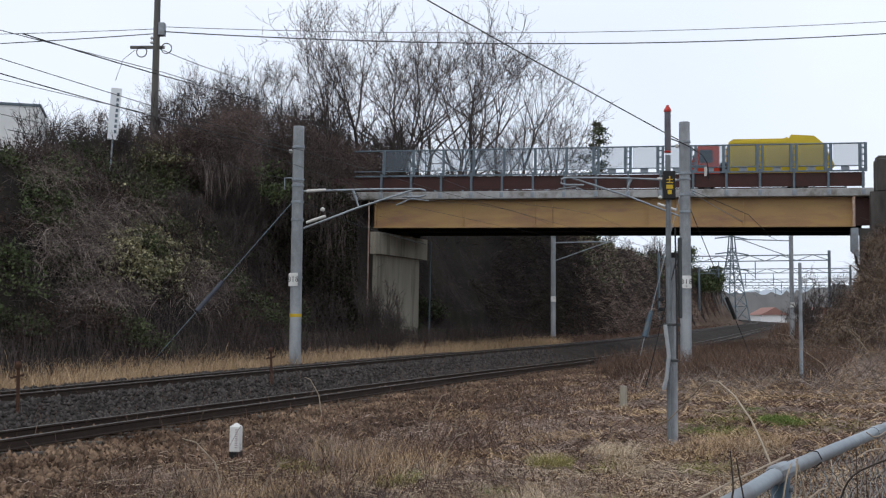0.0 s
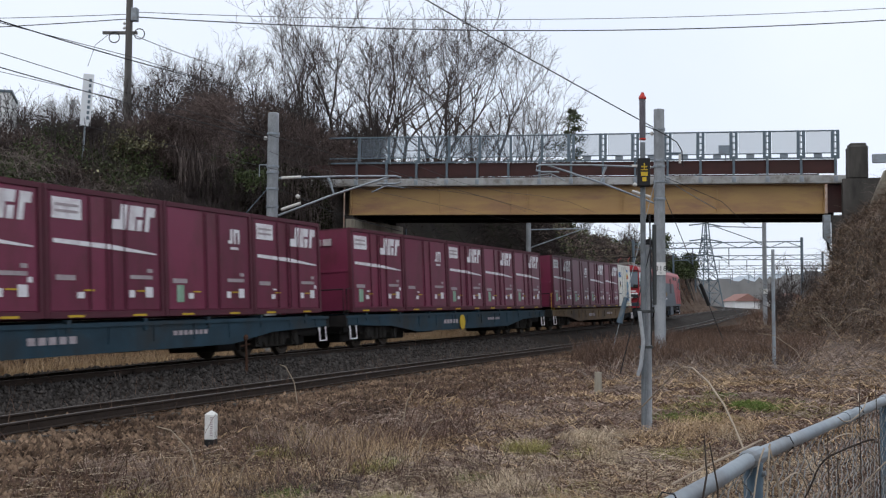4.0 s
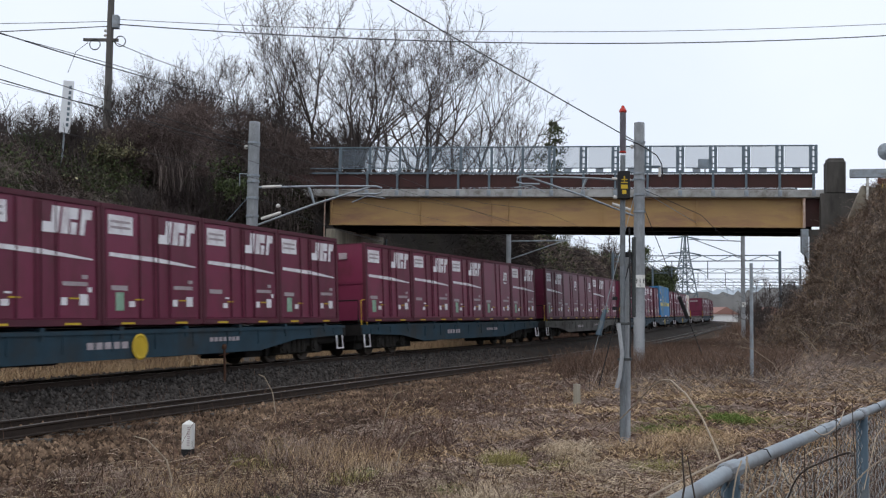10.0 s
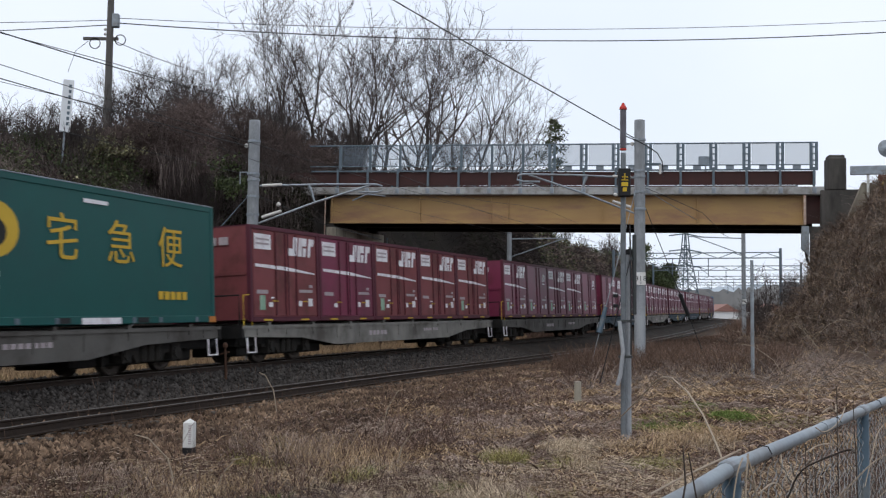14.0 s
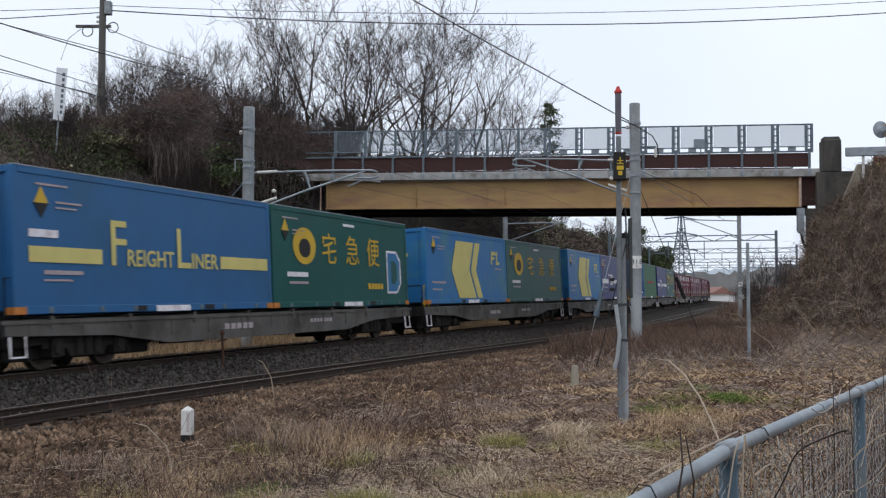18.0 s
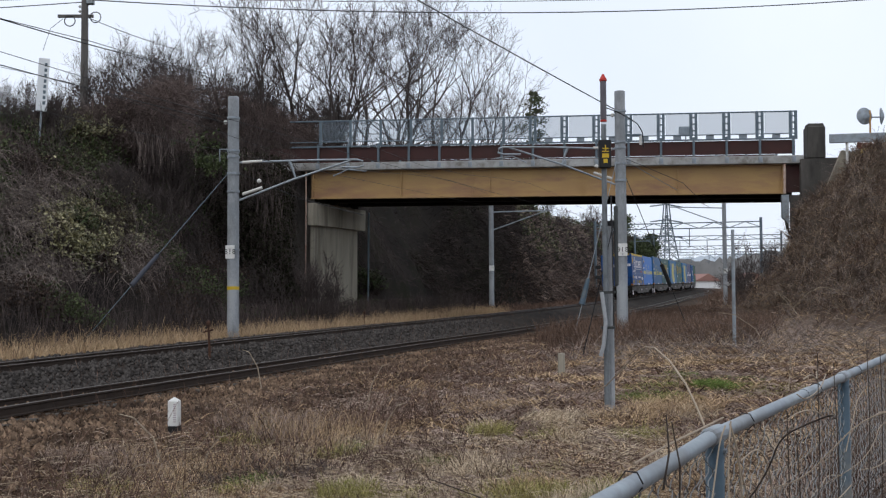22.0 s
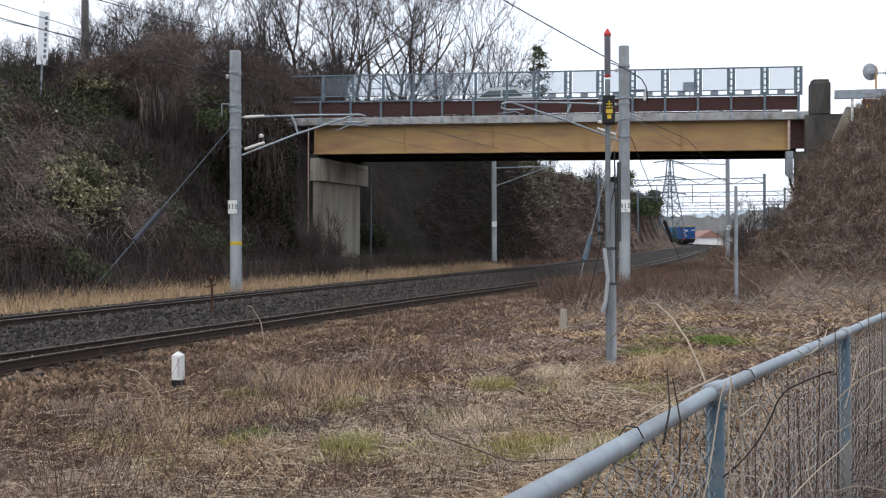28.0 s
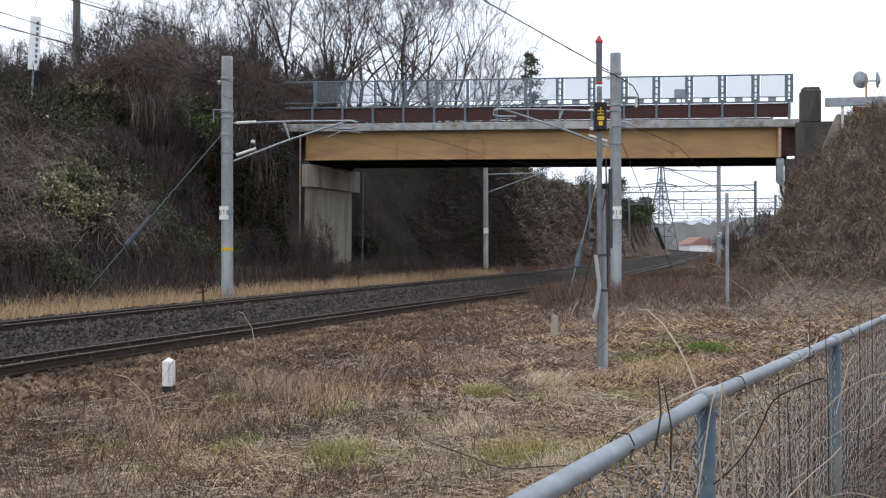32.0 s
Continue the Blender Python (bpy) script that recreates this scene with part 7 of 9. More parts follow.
def field_litter():
    """Long straws lying flat, upright stalks by the marker, yellow-green clumps and a dark patch of low weeds."""
    rng = np.random.RandomState(207)
    p = field_points(rng, 22000, 3.6, 14)
    n = len(p)
    blades("lying_straw", p + [0, 0, 0.03], upward(rng, n, -0.02, 0.25), rng.uniform(0.25, 0.7, n), np.interp(np.hypot(p[:, 0], p[:, 1]), [3.6, 14], [0.0035, 0.007]), STRAW_PALE, "long bleached straws lying over the field", "grass", 0.15, 207)
    p = field_points(rng, 40000, 8, 30)
    p = p[np.degrees(np.arctan2(p[:, 0], p[:, 1])) < rng.normal(1.5, 2.5, len(p))]
    p = p[bumps(p[:, 0], p[:, 1], 3.5, 209) + rng.normal(0, 0.3, len(p)) > -0.15]
    q, _, off = line_points(rng, 16000, 6, 46, 9.0, 19)
    blades("fallen_stems", q[:5000] + [0, 0, 0.15], upward(rng, 5000, -0.1, 0.9), rng.uniform(0.6, 1.8, 5000), 0.011, VINE_PALE, "long bleached stems fallen at the embankment foot", "weeds", 0.3, 211)
    blades("dead_grass", q[5000:], upward(rng, 11000, 0.2, 1.2), rng.uniform(0.25, 0.7, 11000), 0.014, STRAW, "straw-coloured grass at the embankment foot", "grass", 0.5, 212)
    n = len(p)
    blades("weed_stems", p, upward(rng, n, 0.3, 2.5), rng.uniform(0.1, 0.38, n), np.interp(np.hypot(p[:, 0], p[:, 1]), [8, 30], [0.006, 0.016]), WEED, "low purple-brown weeds over the middle of the field", "weeds", 0.3, 208)
    for az, el, n, spread, tall, mat, label, wide in (
            (-6.1, -7.6, 500, 0.9, 0.75, STRAW, "upright dry stalks beside the ballast", 0.005), (-8.6, -7.4, 320, 0.8, 0.7, STRAW_GREY, "upright grey stalks beside the ballast", 0.005), (-3.8, -7.2, 320, 0.9, 0.6, STRAW_BROWN, "upright russet stalks beside the ballast", 0.005),
            (-4.4, -10.9, 900, 0.3, 0.42, GRASS_DULL, "yellow-green grass clump with long leaves", 0.005), (-4.0, -10.7, 350, 0.28, 0.45, STRAW_PALE, "bleached leaves in a green grass clump", 0.005), (3.2, -7.6, 700, 0.28, 0.4, GRASS_DULL, "yellow-green grass clump with long leaves", 0.005),
            (3.0, -7.5, 260, 0.25, 0.42, STRAW_PALE, "bleached leaves in a green grass clump", 0.005), (0.3, -9.2, 300, 0.2, 0.22, GRASS, "small fresh green grass clump", 0.005), (6.2, -7.0, 700, 0.3, 0.6, STRAW_PALE, "bleached straw clump combed over to one side", 0.006), (7.1, -7.8, 600, 0.25, 0.5, STRAW_PALE, "bleached straw clump combed over to one side", 0.006),
            (-1.5, -12.0, 1600, 0.9, 0.2, WEED, "low dark weeds", 0.004), (-9.0, -9.6, 1500, 0.8, 0.3, VINE, "grey-brown bramble patch", 0.005), (2.5, -6.1, 2500, 1.5, 0.3, STRAW_GREY, "matted grey stalk patch", 0.006), (5.0, -5.6, 2500, 1.6, 0.3, STRAW_GREY, "matted grey stalk patch", 0.006),
            (12.6, -5.6, 700, 0.6, 0.2, GRASS_DULL, "short yellow-green grass", 0.006), (11.4, -5.5, 600, 0.6, 0.2, GRASS, "short green grass", 0.006), (14.8, -4.85, 1400, 0.32, 0.24, GRASS, "fresh bright green grass clump", 0.006), (9.4, -11.2, 500, 0.25, 0.3, GRASS, "fresh green grass clump below the fence", 0.005),
            (5.4, -11.0, 700, 0.35, 0.34, GRASS_DULL, "yellow-green grass clump with long leaves", 0.005), (8.2, -11.4, 600, 0.35, 0.4, STRAW_PALE, "bleached straw clump below the fence", 0.005), (-13.0, -9.2, 900, 0.7, 0.35, STRAW, "dry straw beside the ballast", 0.005), (-16.5, -8.8, 900, 0.7, 0.3, STRAW_GREY, "dry grey stalks beside the ballast", 0.005)):
        x, y = polar(az, el)
        flat = "combed" in label or "matted" in label
        tuft(x, y, n, spread, tall, mat, int(300 + n + az * 7), label, (0.9, -0.9) if "combed" in label else (0, 0), 0.15 if flat else 0.7, 0.8 if flat else 3.0, wide)


field_litter()


def stones():
    """Loose ballast: rough eight-sided stones."""
    rng = np.random.RandomState(23)
    unit = np.array([(1, 0, 0), (-1, 0, 0), (0, 1, 0), (0, -1, 0), (0, 0, 1), (0, 0, -1)], float)
    tri = np.array([(0, 2, 4), (2, 1, 4), (1, 3, 4), (3, 0, 4), (2, 0, 5), (1, 2, 5), (3, 1, 5), (0, 3, 5)])
    for n, s0, s1, o0, o1, mat, label, seed in ((24000, -12, 22, 4.7, 7.3, STONE_RUST, "rust-brown ballast stones on the shoulder", 1), (14000, -12, 26, 0.7, 3.3, STONE, "grey ballast stones between the tracks", 2), (5000, -14, 22, -2.6, -0.7, STONE, "grey ballast stones beyond the far track", 3), (6000, -12, 20, -0.45, 0.45, STONE, "grey ballast stones in the far track", 4), (7000, -12, 20, 3.5, 4.4, STONE_RUST, "rusty ballast stones in the near track", 5)):
        p, s, o = line_points(rng, n, s0, s1, o0, o1)
        size = rng.uniform(0.024, 0.07, (n, 1, 1)) * rng.uniform(0.6, 1.3, (n, 1, 3))
        co = unit[None] * size + rng.normal(0, 0.006, (n, 6, 3))
        a = rng.uniform(0, 6.283, n)
        c, d = np.cos(a)[:, None], np.sin(a)[:, None]
        co = np.stack([co[..., 0] * c - co[..., 1] * d, co[..., 0] * d + co[..., 1] * c, co[..., 2]], -1) + p[:, None]
        co[..., 2] += 0.012
        f = (np.arange(n)[:, None, None] * 6 + tri[None]).reshape(-1, 3)
        tagged(new("ballast_stones", quick_mesh("ballast_stones", co.reshape(-1, 3), f, 3, mat)), label, "ballast", kind="stuff")


stones()


def loose_stones(parent):
    """The ballast stones of the near shoulder that lie closest, each a piece of its own."""
    rng = np.random.RandomState(29)
    shapes = []
    for k in range(8):
        bm = bmesh.new()
        bmesh.ops.create_icosphere(bm, subdivisions=1, radius=1.0)
        for v in bm.verts:
            v.co = Vector((v.co.x * rng.uniform(0.7, 1.2), v.co.y * rng.uniform(0.7, 1.2), v.co.z * rng.uniform(0.5, 0.8)))
        shapes.append(link_bm("stone", bm, STONE_ONE))
    p, s, o = line_points(rng, 300, -8, 5, 5.3, 7.2)
    for q in p:
        k = rng.uniform(0.04, 0.075)
        part("stone", shapes[rng.randint(8)], None, parent, m=pose(*q, rng.uniform(-25, 25), rng.uniform(-25, 25), rng.uniform(0, 360)) @ Matrix.Translation((0, 0, k * 0.3)) @ Matrix.Diagonal((k, k, k, 1)))


STONE_ONE = surface("single_ballast_stone", (0.07, 0.045, 0.03), (0.19, 0.135, 0.095), 4, 0.95, spec=0.1, bump=0.3, by_object=0.55)
loose_stones(NEAR_TRACK)


def bank_cover():
    """Brambles, hanging vines, evergreen leaves and brush on the banks."""
    rng = np.random.RandomState(41)
    # low mat of stems all over the west bank
    p, s, o = line_points(rng, 40000, -6, 48, -17, -5.2)
    w = upward(rng, len(p), -0.9, 0.9)
    blades("bank_stems", p + [0, 0, 0.1], w, rng.uniform(0.25, 0.9, len(p)), rng.uniform(0.008, 0.02, len(p)), VINE, "tangle of dry vines over the bank", "vines", 0.7, 1)
    # bushes: a centre, then stems and leaves round it
    stems, ways, size, green, dry = [], [], [], [], []
    c, cs, co_ = line_points(rng, 560, -5, 36, -18.0, -5.8)
    extra, es, eo = line_points(rng, 60, 26, 34, -12.5, -8.4)
    c, cs, co_ = np.concatenate([c, extra]), np.concatenate([cs, es]), np.concatenate([co_, eo])
    for k in range(len(c)):
        big = rng.uniform(0.5, 1.15) * (1.5 if 14 < cs[k] < 34 and co_[k] < -11 else 1.0)
        n = int(170 * big)
        v = rng.normal(size=(n, 3))
        v[:, 2] = np.abs(v[:, 2]) * 0.8 + 0.1
        v /= np.linalg.norm(v, axis=1, keepdims=True)
        stems.append(c[k] + v * rng.uniform(0.0, 0.7, (n, 1)) * big)
        t = v + rng.normal(0, 0.6, (n, 3))
        ways.append(t)
        size.append(rng.uniform(0.3, 1.0, n) * big)
        is_green = bumps(np.array([c[k][0]]), np.array([c[k][1]]), 7.0, 50)[0] + rng.normal(0, 0.35) > 0.05
        m = int((520 if is_green else 150) * big)
        v = rng.normal(size=(m, 3))
        v[:, 2] = np.abs(v[:, 2]) * 0.9
        v /= np.linalg.norm(v, axis=1, keepdims=True)
        (green if is_green else dry).append(c[k] + v * big * rng.uniform(0.5, 1.05, (m, 1)))
    # thick dry brush over the bridge's west end and behind the road
    for n, a0, a1, r0, r1, h0, h1 in ((2500, -9.0, -6.3, 46, 49.5, 0.1, 1.0), (16000, -17, -4.0, 59, 65, 0.2, 2.6), (6000, -25, -15, 42, 48, 0.1, 1.0)):
        az, r = np.radians(rng.uniform(a0, a1, n)), rng.uniform(r0, r1, n)
        x, y = r * np.sin(az), r * np.cos(az)
        h = rng.uniform(h0, h1, n) * (0.6 + 0.4 * bumps(x, y, 3.0, 71))
        stems.append(np.stack([x, y, ground_z(x, y) + h], 1))
        ways.append(upward(rng, n, -0.4, 1.4))
        size.append(rng.uniform(0.4, 1.2, n))
    blades("brush", np.concatenate(stems), np.concatenate(ways), np.concatenate(size), 0.013, TWIG, "leafless brown brush on the bank", "brush", 0.35, 2)
    leaves("evergreen_leaves", np.concatenate(green), 0.12, LEAF, "dark evergreen leaves on the bank", "leaves", 3)
    leaves("dry_leaves", np.concatenate(dry), 0.1, LEAF_DRY, "withered brown leaves on the bank", "leaves", 4)
    # ivy and dark creepers over the bridge's west abutment
    n = 15000
    x, y = rng.uniform(-10.2, -6.15, n), rng.uniform(47.4, 49.8, n)
    face = np.interp(x, [-10.2, -6.6, -6.1], [8.6, 7.6, 6.2])
    z = rng.uniform(0.0, 1.0, n) ** 0.8
    ivy = np.stack([x, y, -0.2 + np.nan_to_num(np.abs(z)) * face], 1)
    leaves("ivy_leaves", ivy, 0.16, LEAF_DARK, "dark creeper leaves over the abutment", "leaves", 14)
    n = 5000
    x, y = rng.uniform(-10.4, -6.0, n), rng.uniform(47.2, 49.6, n)
    blades("creeper_stems", np.stack([x, y, rng.uniform(0.5, 9.0, n)], 1), np.stack([rng.normal(0, 0.3, n), rng.normal(0, 0.3, n), rng.uniform(-1.5, 0.4, n)], 1), rng.uniform(0.5, 2.0, n), 0.014, TWIG, "brown creeper stems over the abutment", "vines", 0.2, 15)
    # long vines that hang down the steep face
    p, s, o = line_points(rng, 8000, 8, 40, -16, -6.5, 0.5)
    w = np.stack([rng.normal(0.35, 0.25, len(p)), rng.normal(-0.35, 0.25, len(p)), rng.uniform(-1.6, -0.3, len(p))], 1)
    blades("hanging_vines", p + [0, 0, 0.5], w, rng.uniform(0.8, 2.2, len(p)), 0.012, VINE, "long dry vines hanging down the bank", "vines", 0.2, 5)
    # beyond the bridge
    p, s, o = line_points(rng, 60000, 48, 190, -20, -5.6)
    # stems close to the bridge carry its shade in their colour
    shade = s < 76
    blades("bank_stems", p[shade] + [0, 0, 0.2], upward(rng, shade.sum(), 0.0, 1.5), rng.uniform(0.5, 1.4, shade.sum()), 0.02, SHADE_STEMS, "undergrowth below the bridge, darkened as shade", "undergrowth", 0.4, 16)
    p = p[~shade]
    blades("bank_stems", p + [0, 0, 0.2], upward(rng, len(p), 0.0, 1.5), rng.uniform(0.5, 1.6, len(p)), rng.uniform(0.014, 0.035, len(p)), TWIG, "dry undergrowth on the bank beyond the bridge", "undergrowth", 0.4, 6)
    p, s, o = line_points(rng, 26000, 48, 200, -16, -6)
    keep = bumps(p[:, 0], p[:, 1], 9.0, 60) > 0.2
    p = p[keep] + rng.uniform(-0.2, 1.3, (keep.sum(), 3)) * [0.3, 0.3, 1]
    # bushes near the bridge get darker leaves in place of shade
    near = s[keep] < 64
    leaves("evergreen_leaves", p[near], 0.2, LEAF_DARK, "evergreen bushes under the bridge, darkened as shade", "leaves", 17)
    leaves("evergreen_leaves", p[~near], 0.28, LEAF, "evergreen bushes beyond the bridge", "leaves", 7)
    p, s, o = line_points(rng, 30000, 44, 66, -9.5, -4.6)
    # these stems repeat the colour darkened for the bridge's shade
    blades("bank_stems", p[:18000] + [0, 0, 0.1], upward(rng, 18000, -0.8, 0.8), rng.uniform(0.4, 1.2, 18000), 0.022, SHADE_STEMS, "stems on the slope behind the pier, shade in their colour", "undergrowth", 0.5, 61)
    blades("bank_stems", p[18000:] + [0, 0, 0.1], upward(rng, 12000, -1.0, 0.4), rng.uniform(0.4, 1.4, 12000), 0.016, VINE, "dry vines on the slope behind the pier", "vines", 0.4, 62)
    p, s, o = line_points(rng, 22000, 60, 118, -8.5, -4.4)
    blades("bank_stems", p + [0, 0, 0.1], upward(rng, 22000, -0.9, 0.6), rng.uniform(0.4, 1.3, 22000), 0.026, VINE, "dry brown vines on the slope beyond the bridge", "vines", 0.4, 63)
    # the grassy east bank: combed, dry, hanging grass
    n = 150000
    x, y = rng.uniform(6, 34, n), rng.uniform(29, 51, n)
    z = ground_z(x, y)
    keep = z > 0.5
    p = np.stack([x, y, z], 1)[keep]
    w = np.stack([rng.normal(-0.25, 0.5, len(p)), rng.normal(-0.6, 0.5, len(p)), rng.uniform(-0.3, 1.0, len(p))], 1)
    blades("bank_grass", p + [0, 0, 0.08], w, rng.uniform(0.3, 1.0, len(p)), 0.016, BANK_STRAW, "matted dry grass on the road embankment", "grass", 0.8, 8)
    clump = (bumps(p[:, 0] + p[:, 2], p[:, 1] - p[:, 2], 1.6, 33) > 0.1) & (rng.uniform(0, 1, len(p)) < 0.5)
    blades("hanging_straw", p[clump] + [0, 0, 0.2], w[clump] + [0.1, -0.3, -0.3], rng.uniform(0.6, 1.5, clump.sum()), 0.014, VINE_PALE, "long combed straw on the road embankment", "grass", 0.7, 34)
    gap = (bumps(p[:, 0] - p[:, 2], p[:, 1] + p[:, 2], 1.9, 35) > 0.25) & (rng.uniform(0, 1, len(p)) < 0.6)
    blades("bank_stems", p[gap] + [0, 0, 0.1], w[gap], rng.uniform(0.5, 1.2, gap.sum()), 0.018, RUSSET, "dark russet stems on the road embankment", "weeds", 0.5, 36)
    pick = rng.uniform(0, 1, len(p)) < 0.35
    blades("bank_stems", p[pick], w[pick] + rng.normal(0, 0.6, (pick.sum(), 3)), rng.uniform(0.4, 1.2, pick.sum()), 0.014, RUSSET, "russet stems on the road embankment", "weeds", 0.4, 9)
    # vines and stems through the fence
    n = 30000
    k = rng.uniform(-3.0, 10.0, n)
    off = -np.abs(rng.normal(0.12, 0.28, n))
    x, y = FENCE_A.x + FENCE_D.x * k + FENCE_D.y * off, FENCE_A.y + FENCE_D.y * k - FENCE_D.x * off
    z = ground_z(x, y) + rng.uniform(0, 0.75, n)
    w = np.stack([rng.normal(0, 0.6, n), rng.normal(0, 0.6, n), rng.uniform(0.2, 1.5, n)], 1)
    at, tall, thick = np.stack([x, y, z], 1), rng.uniform(0.12, 0.4, n), rng.uniform(0.003, 0.006, n)
    blades("fence_stems", at[::2], w[::2], tall[::2], thick[::2], STRAW_GREY, "dry grey stems grown through the fence", "weeds", 0.3, 10)
    blades("fence_stems", at[1::2], w[1::2], tall[1::2], thick[1::2], WEED, "purple-brown stems grown behind the fence", "weeds", 0.3, 11)


bank_cover()


LEAF_LIGHT = surface("olive_bramble_leaf", (0.1, 0.105, 0.045), (0.27, 0.24, 0.13), 0.6, 0.45, bump=0, by_island=0.6, spec=0.5)
BRUSH = surface("purple_brown_brush", (0.19, 0.145, 0.13), (0.075, 0.055, 0.05), 0.8, 0.95, bump=0, by_island=0.5, spec=0.05)


def bank_patches():
    """Patches of growth on the west bank: bleached vine mounds, hanging curtains, olive brambles, and brush on the crest."""
    rng = np.random.RandomState(88)
    ga, ge = np.arange(-27.0, -5.0, 0.5), np.arange(-1.0, 11.01, 0.5)
    rr = np.arange(24, 56, 0.4)
    depth = np.empty((len(ge), len(ga)))
    for j, a in enumerate(ga):
        z = ground_z(rr * math.sin(radians(a)), rr * math.cos(radians(a)))
        for i, e in enumerate(ge):
            hit = z >= EYE + rr * math.tan(radians(e))
            depth[i, j] = rr[hit.argmax()] if hit.any() else 44.0

    def over(n, a0, a1, e0, e1, out):
        t, k = rng.uniform(0, 6.283, n), np.sqrt(rng.uniform(0, 1, n)) * (1 + 0.25 * rng.normal(size=n))
        az, el = (a0 + a1) / 2 + (a1 - a0) / 2 * k * np.cos(t), (e0 + e1) / 2 + (e1 - e0) / 2 * k * np.sin(t)
        i, j = np.clip(np.rint((el + 1) * 2).astype(int), 0, len(ge) - 1), np.clip(np.rint((az + 27) * 2).astype(int), 0, len(ga) - 1)
        r = depth[i, j] - rng.uniform(-0.1, out, n)
        az, el = np.radians(az), np.radians(el)
        return np.stack([r * np.sin(az), r * np.cos(az), EYE + r * np.tan(el)], 1)

    for n, a0, a1, e0, e1 in ((3600, -23.5, -19.2, 2.2, 6.6), (2400, -20, -16, 5.3, 6.8), (1800, -24, -21, 6.6, 8.5), (1500, -16.6, -13.4, 0.8, 3.4), (1200, -22, -18, 0.6, 2.2)):
        p = over(n, a0, a1, e0, e1, 1.7)
        w = np.stack([rng.normal(0.2, 0.7, n), rng.normal(-0.4, 0.4, n), rng.uniform(-0.9, 0.6, n)], 1)
        blades("vine_mound", p, w, rng.uniform(0.35, 1.1, n), rng.uniform(0.008, 0.018, n), VINE_PALE, "mound of bleached dry vines on the bank", "vines", 0.5, n)
    for n, a0, a1, e0, e1 in ((5000, -16.2, -12.8, 1.2, 9.0), (1200, -19.6, -18.4, 1.0, 5.0), (700, -12.0, -8.0, 3.0, 8.0)):
        p = over(n, a0, a1, e0, e1, 1.5)
        w = np.stack([rng.normal(0.05, 0.16, n), rng.normal(-0.15, 0.1, n), np.full(n, -1.0)], 1)
        blades("vine_curtain", p, w, rng.uniform(0.5, 2.0, n), 0.013, VINE, "curtain of dry vines hanging down the bank", "vines", 0.1, n + 1)
    n = 1700
    p = over(n, -16.8, -12.4, 2.5, 8.6, 1.7)
    blades("vine_curtain", p, np.stack([rng.normal(0.1, 0.25, n), rng.normal(-0.15, 0.1, n), np.full(n, -1.0)], 1), rng.uniform(0.4, 1.6, n), 0.014, VINE_PALE, "bleached vines hanging down the bank", "vines", 0.15, 71)
    for n, a0, a1, e0, e1, size, mat, label in ((13000, -19.9, -15.0, 1.8, 5.4, 0.12, LEAF_LIGHT, "olive bramble leaves with pale gloss on the bank"), (7000, -20.2, -16.0, 6.9, 9.1, 0.12, LEAF_LIGHT, "olive bramble leaves below the crest"), (9000, -13.8, -10.4, 3.7, 7.8, 0.15, LEAF, "dark evergreen shrub beside the mast"), (3500, -24, -21, 4.5, 7.5, 0.12, LEAF, "dark evergreen leaves on the bank"), (3000, -22.5, -19.5, 7.2, 9.0, 0.12, LEAF, "dark evergreen leaves below the crest")):
        p = over(n, a0, a1, e0, e1, 1.8)
        clump = bumps(p[:, 0] + p[:, 1] * 0.7, p[:, 2] * 1.4, 1.3, n) > -0.25
        leaves("bank_leaves", p[clump], size * rng.uniform(0.6, 1.25, clump.sum()), mat, label, "leaves", n + 2)
    # thicket on the crest before the road
    for n, a0, a1, r0, r1, low, seed in ((15000, -18.5, -12.6, 43.0, 46.5, 7.4, 5), (15000, -13.2, -6.2, 57.6, 61.5, 7.6, 6)):
        az = rng.uniform(a0, a1, n)
        topline = np.interp(az, [-18.5, -16, -14, -12, -10.5, -9, -6.2], [8.8, 9.8, 10.7, 10.9, 10.6, 9.9, 8.6]) + 0.45 * bumps(az, az * 0.0, 1.3, seed)
        el = low + (topline - low) * rng.uniform(0, 1, n) ** 0.95
        r = rng.uniform(r0, r1, n)
        a, e = np.radians(az), np.radians(el)
        p = np.stack([r * np.sin(a), r * np.cos(a), EYE + r * np.tan(e)], 1)
        blades("crest_thicket", p, upward(rng, n, -0.5, 1.6), rng.uniform(0.3, 1.5, n) ** 1.2, 0.012, BRUSH, "purple-brown leafless thicket beside the road", "thicket", 0.3, 90 + seed)
    # bleached slope and green growth beyond the bridge
    for n, s0, s1, o0, o1, mat, label, cat in ((30000, 58, 125, -12, -4.8, STRAW_GREY, "bleached grass on the slope beyond the bridge", "grass"), (5000, 60, 100, -9.5, -6, VINE, "dry vines on the slope beyond the bridge", "vines")):
        p, s, o = line_points(rng, n, s0, s1, o0, o1, 0.1)
        keep = bumps(p[:, 0], p[:, 1], 7.0, 44) > -0.1
        p = p[keep]
        blades("slope_growth", p, upward(rng, len(p), -0.6, 1.0), rng.uniform(0.4, 1.3, len(p)), 0.03, mat, label, cat, 0.6, n)
    n = 9000
    p, s, o = line_points(rng, n, 64, 118, -13, -6.5, 0.2)
    keep = bumps(p[:, 0], p[:, 1], 6.0, 45) > 0.1
    leaves("slope_leaves", p[keep] + rng.uniform(-0.3, 0.7, (keep.sum(), 3)), 0.22, LEAF_LIGHT, "olive growth on the slope beyond the bridge", "leaves", 47)


bank_patches()


def dry_stem(points, radius, label, mat=None):
    return tagged(new("dry_stem", link_bm("dry_stem", tube(points, radius, 6), mat or STEM)), label, "dry stem")


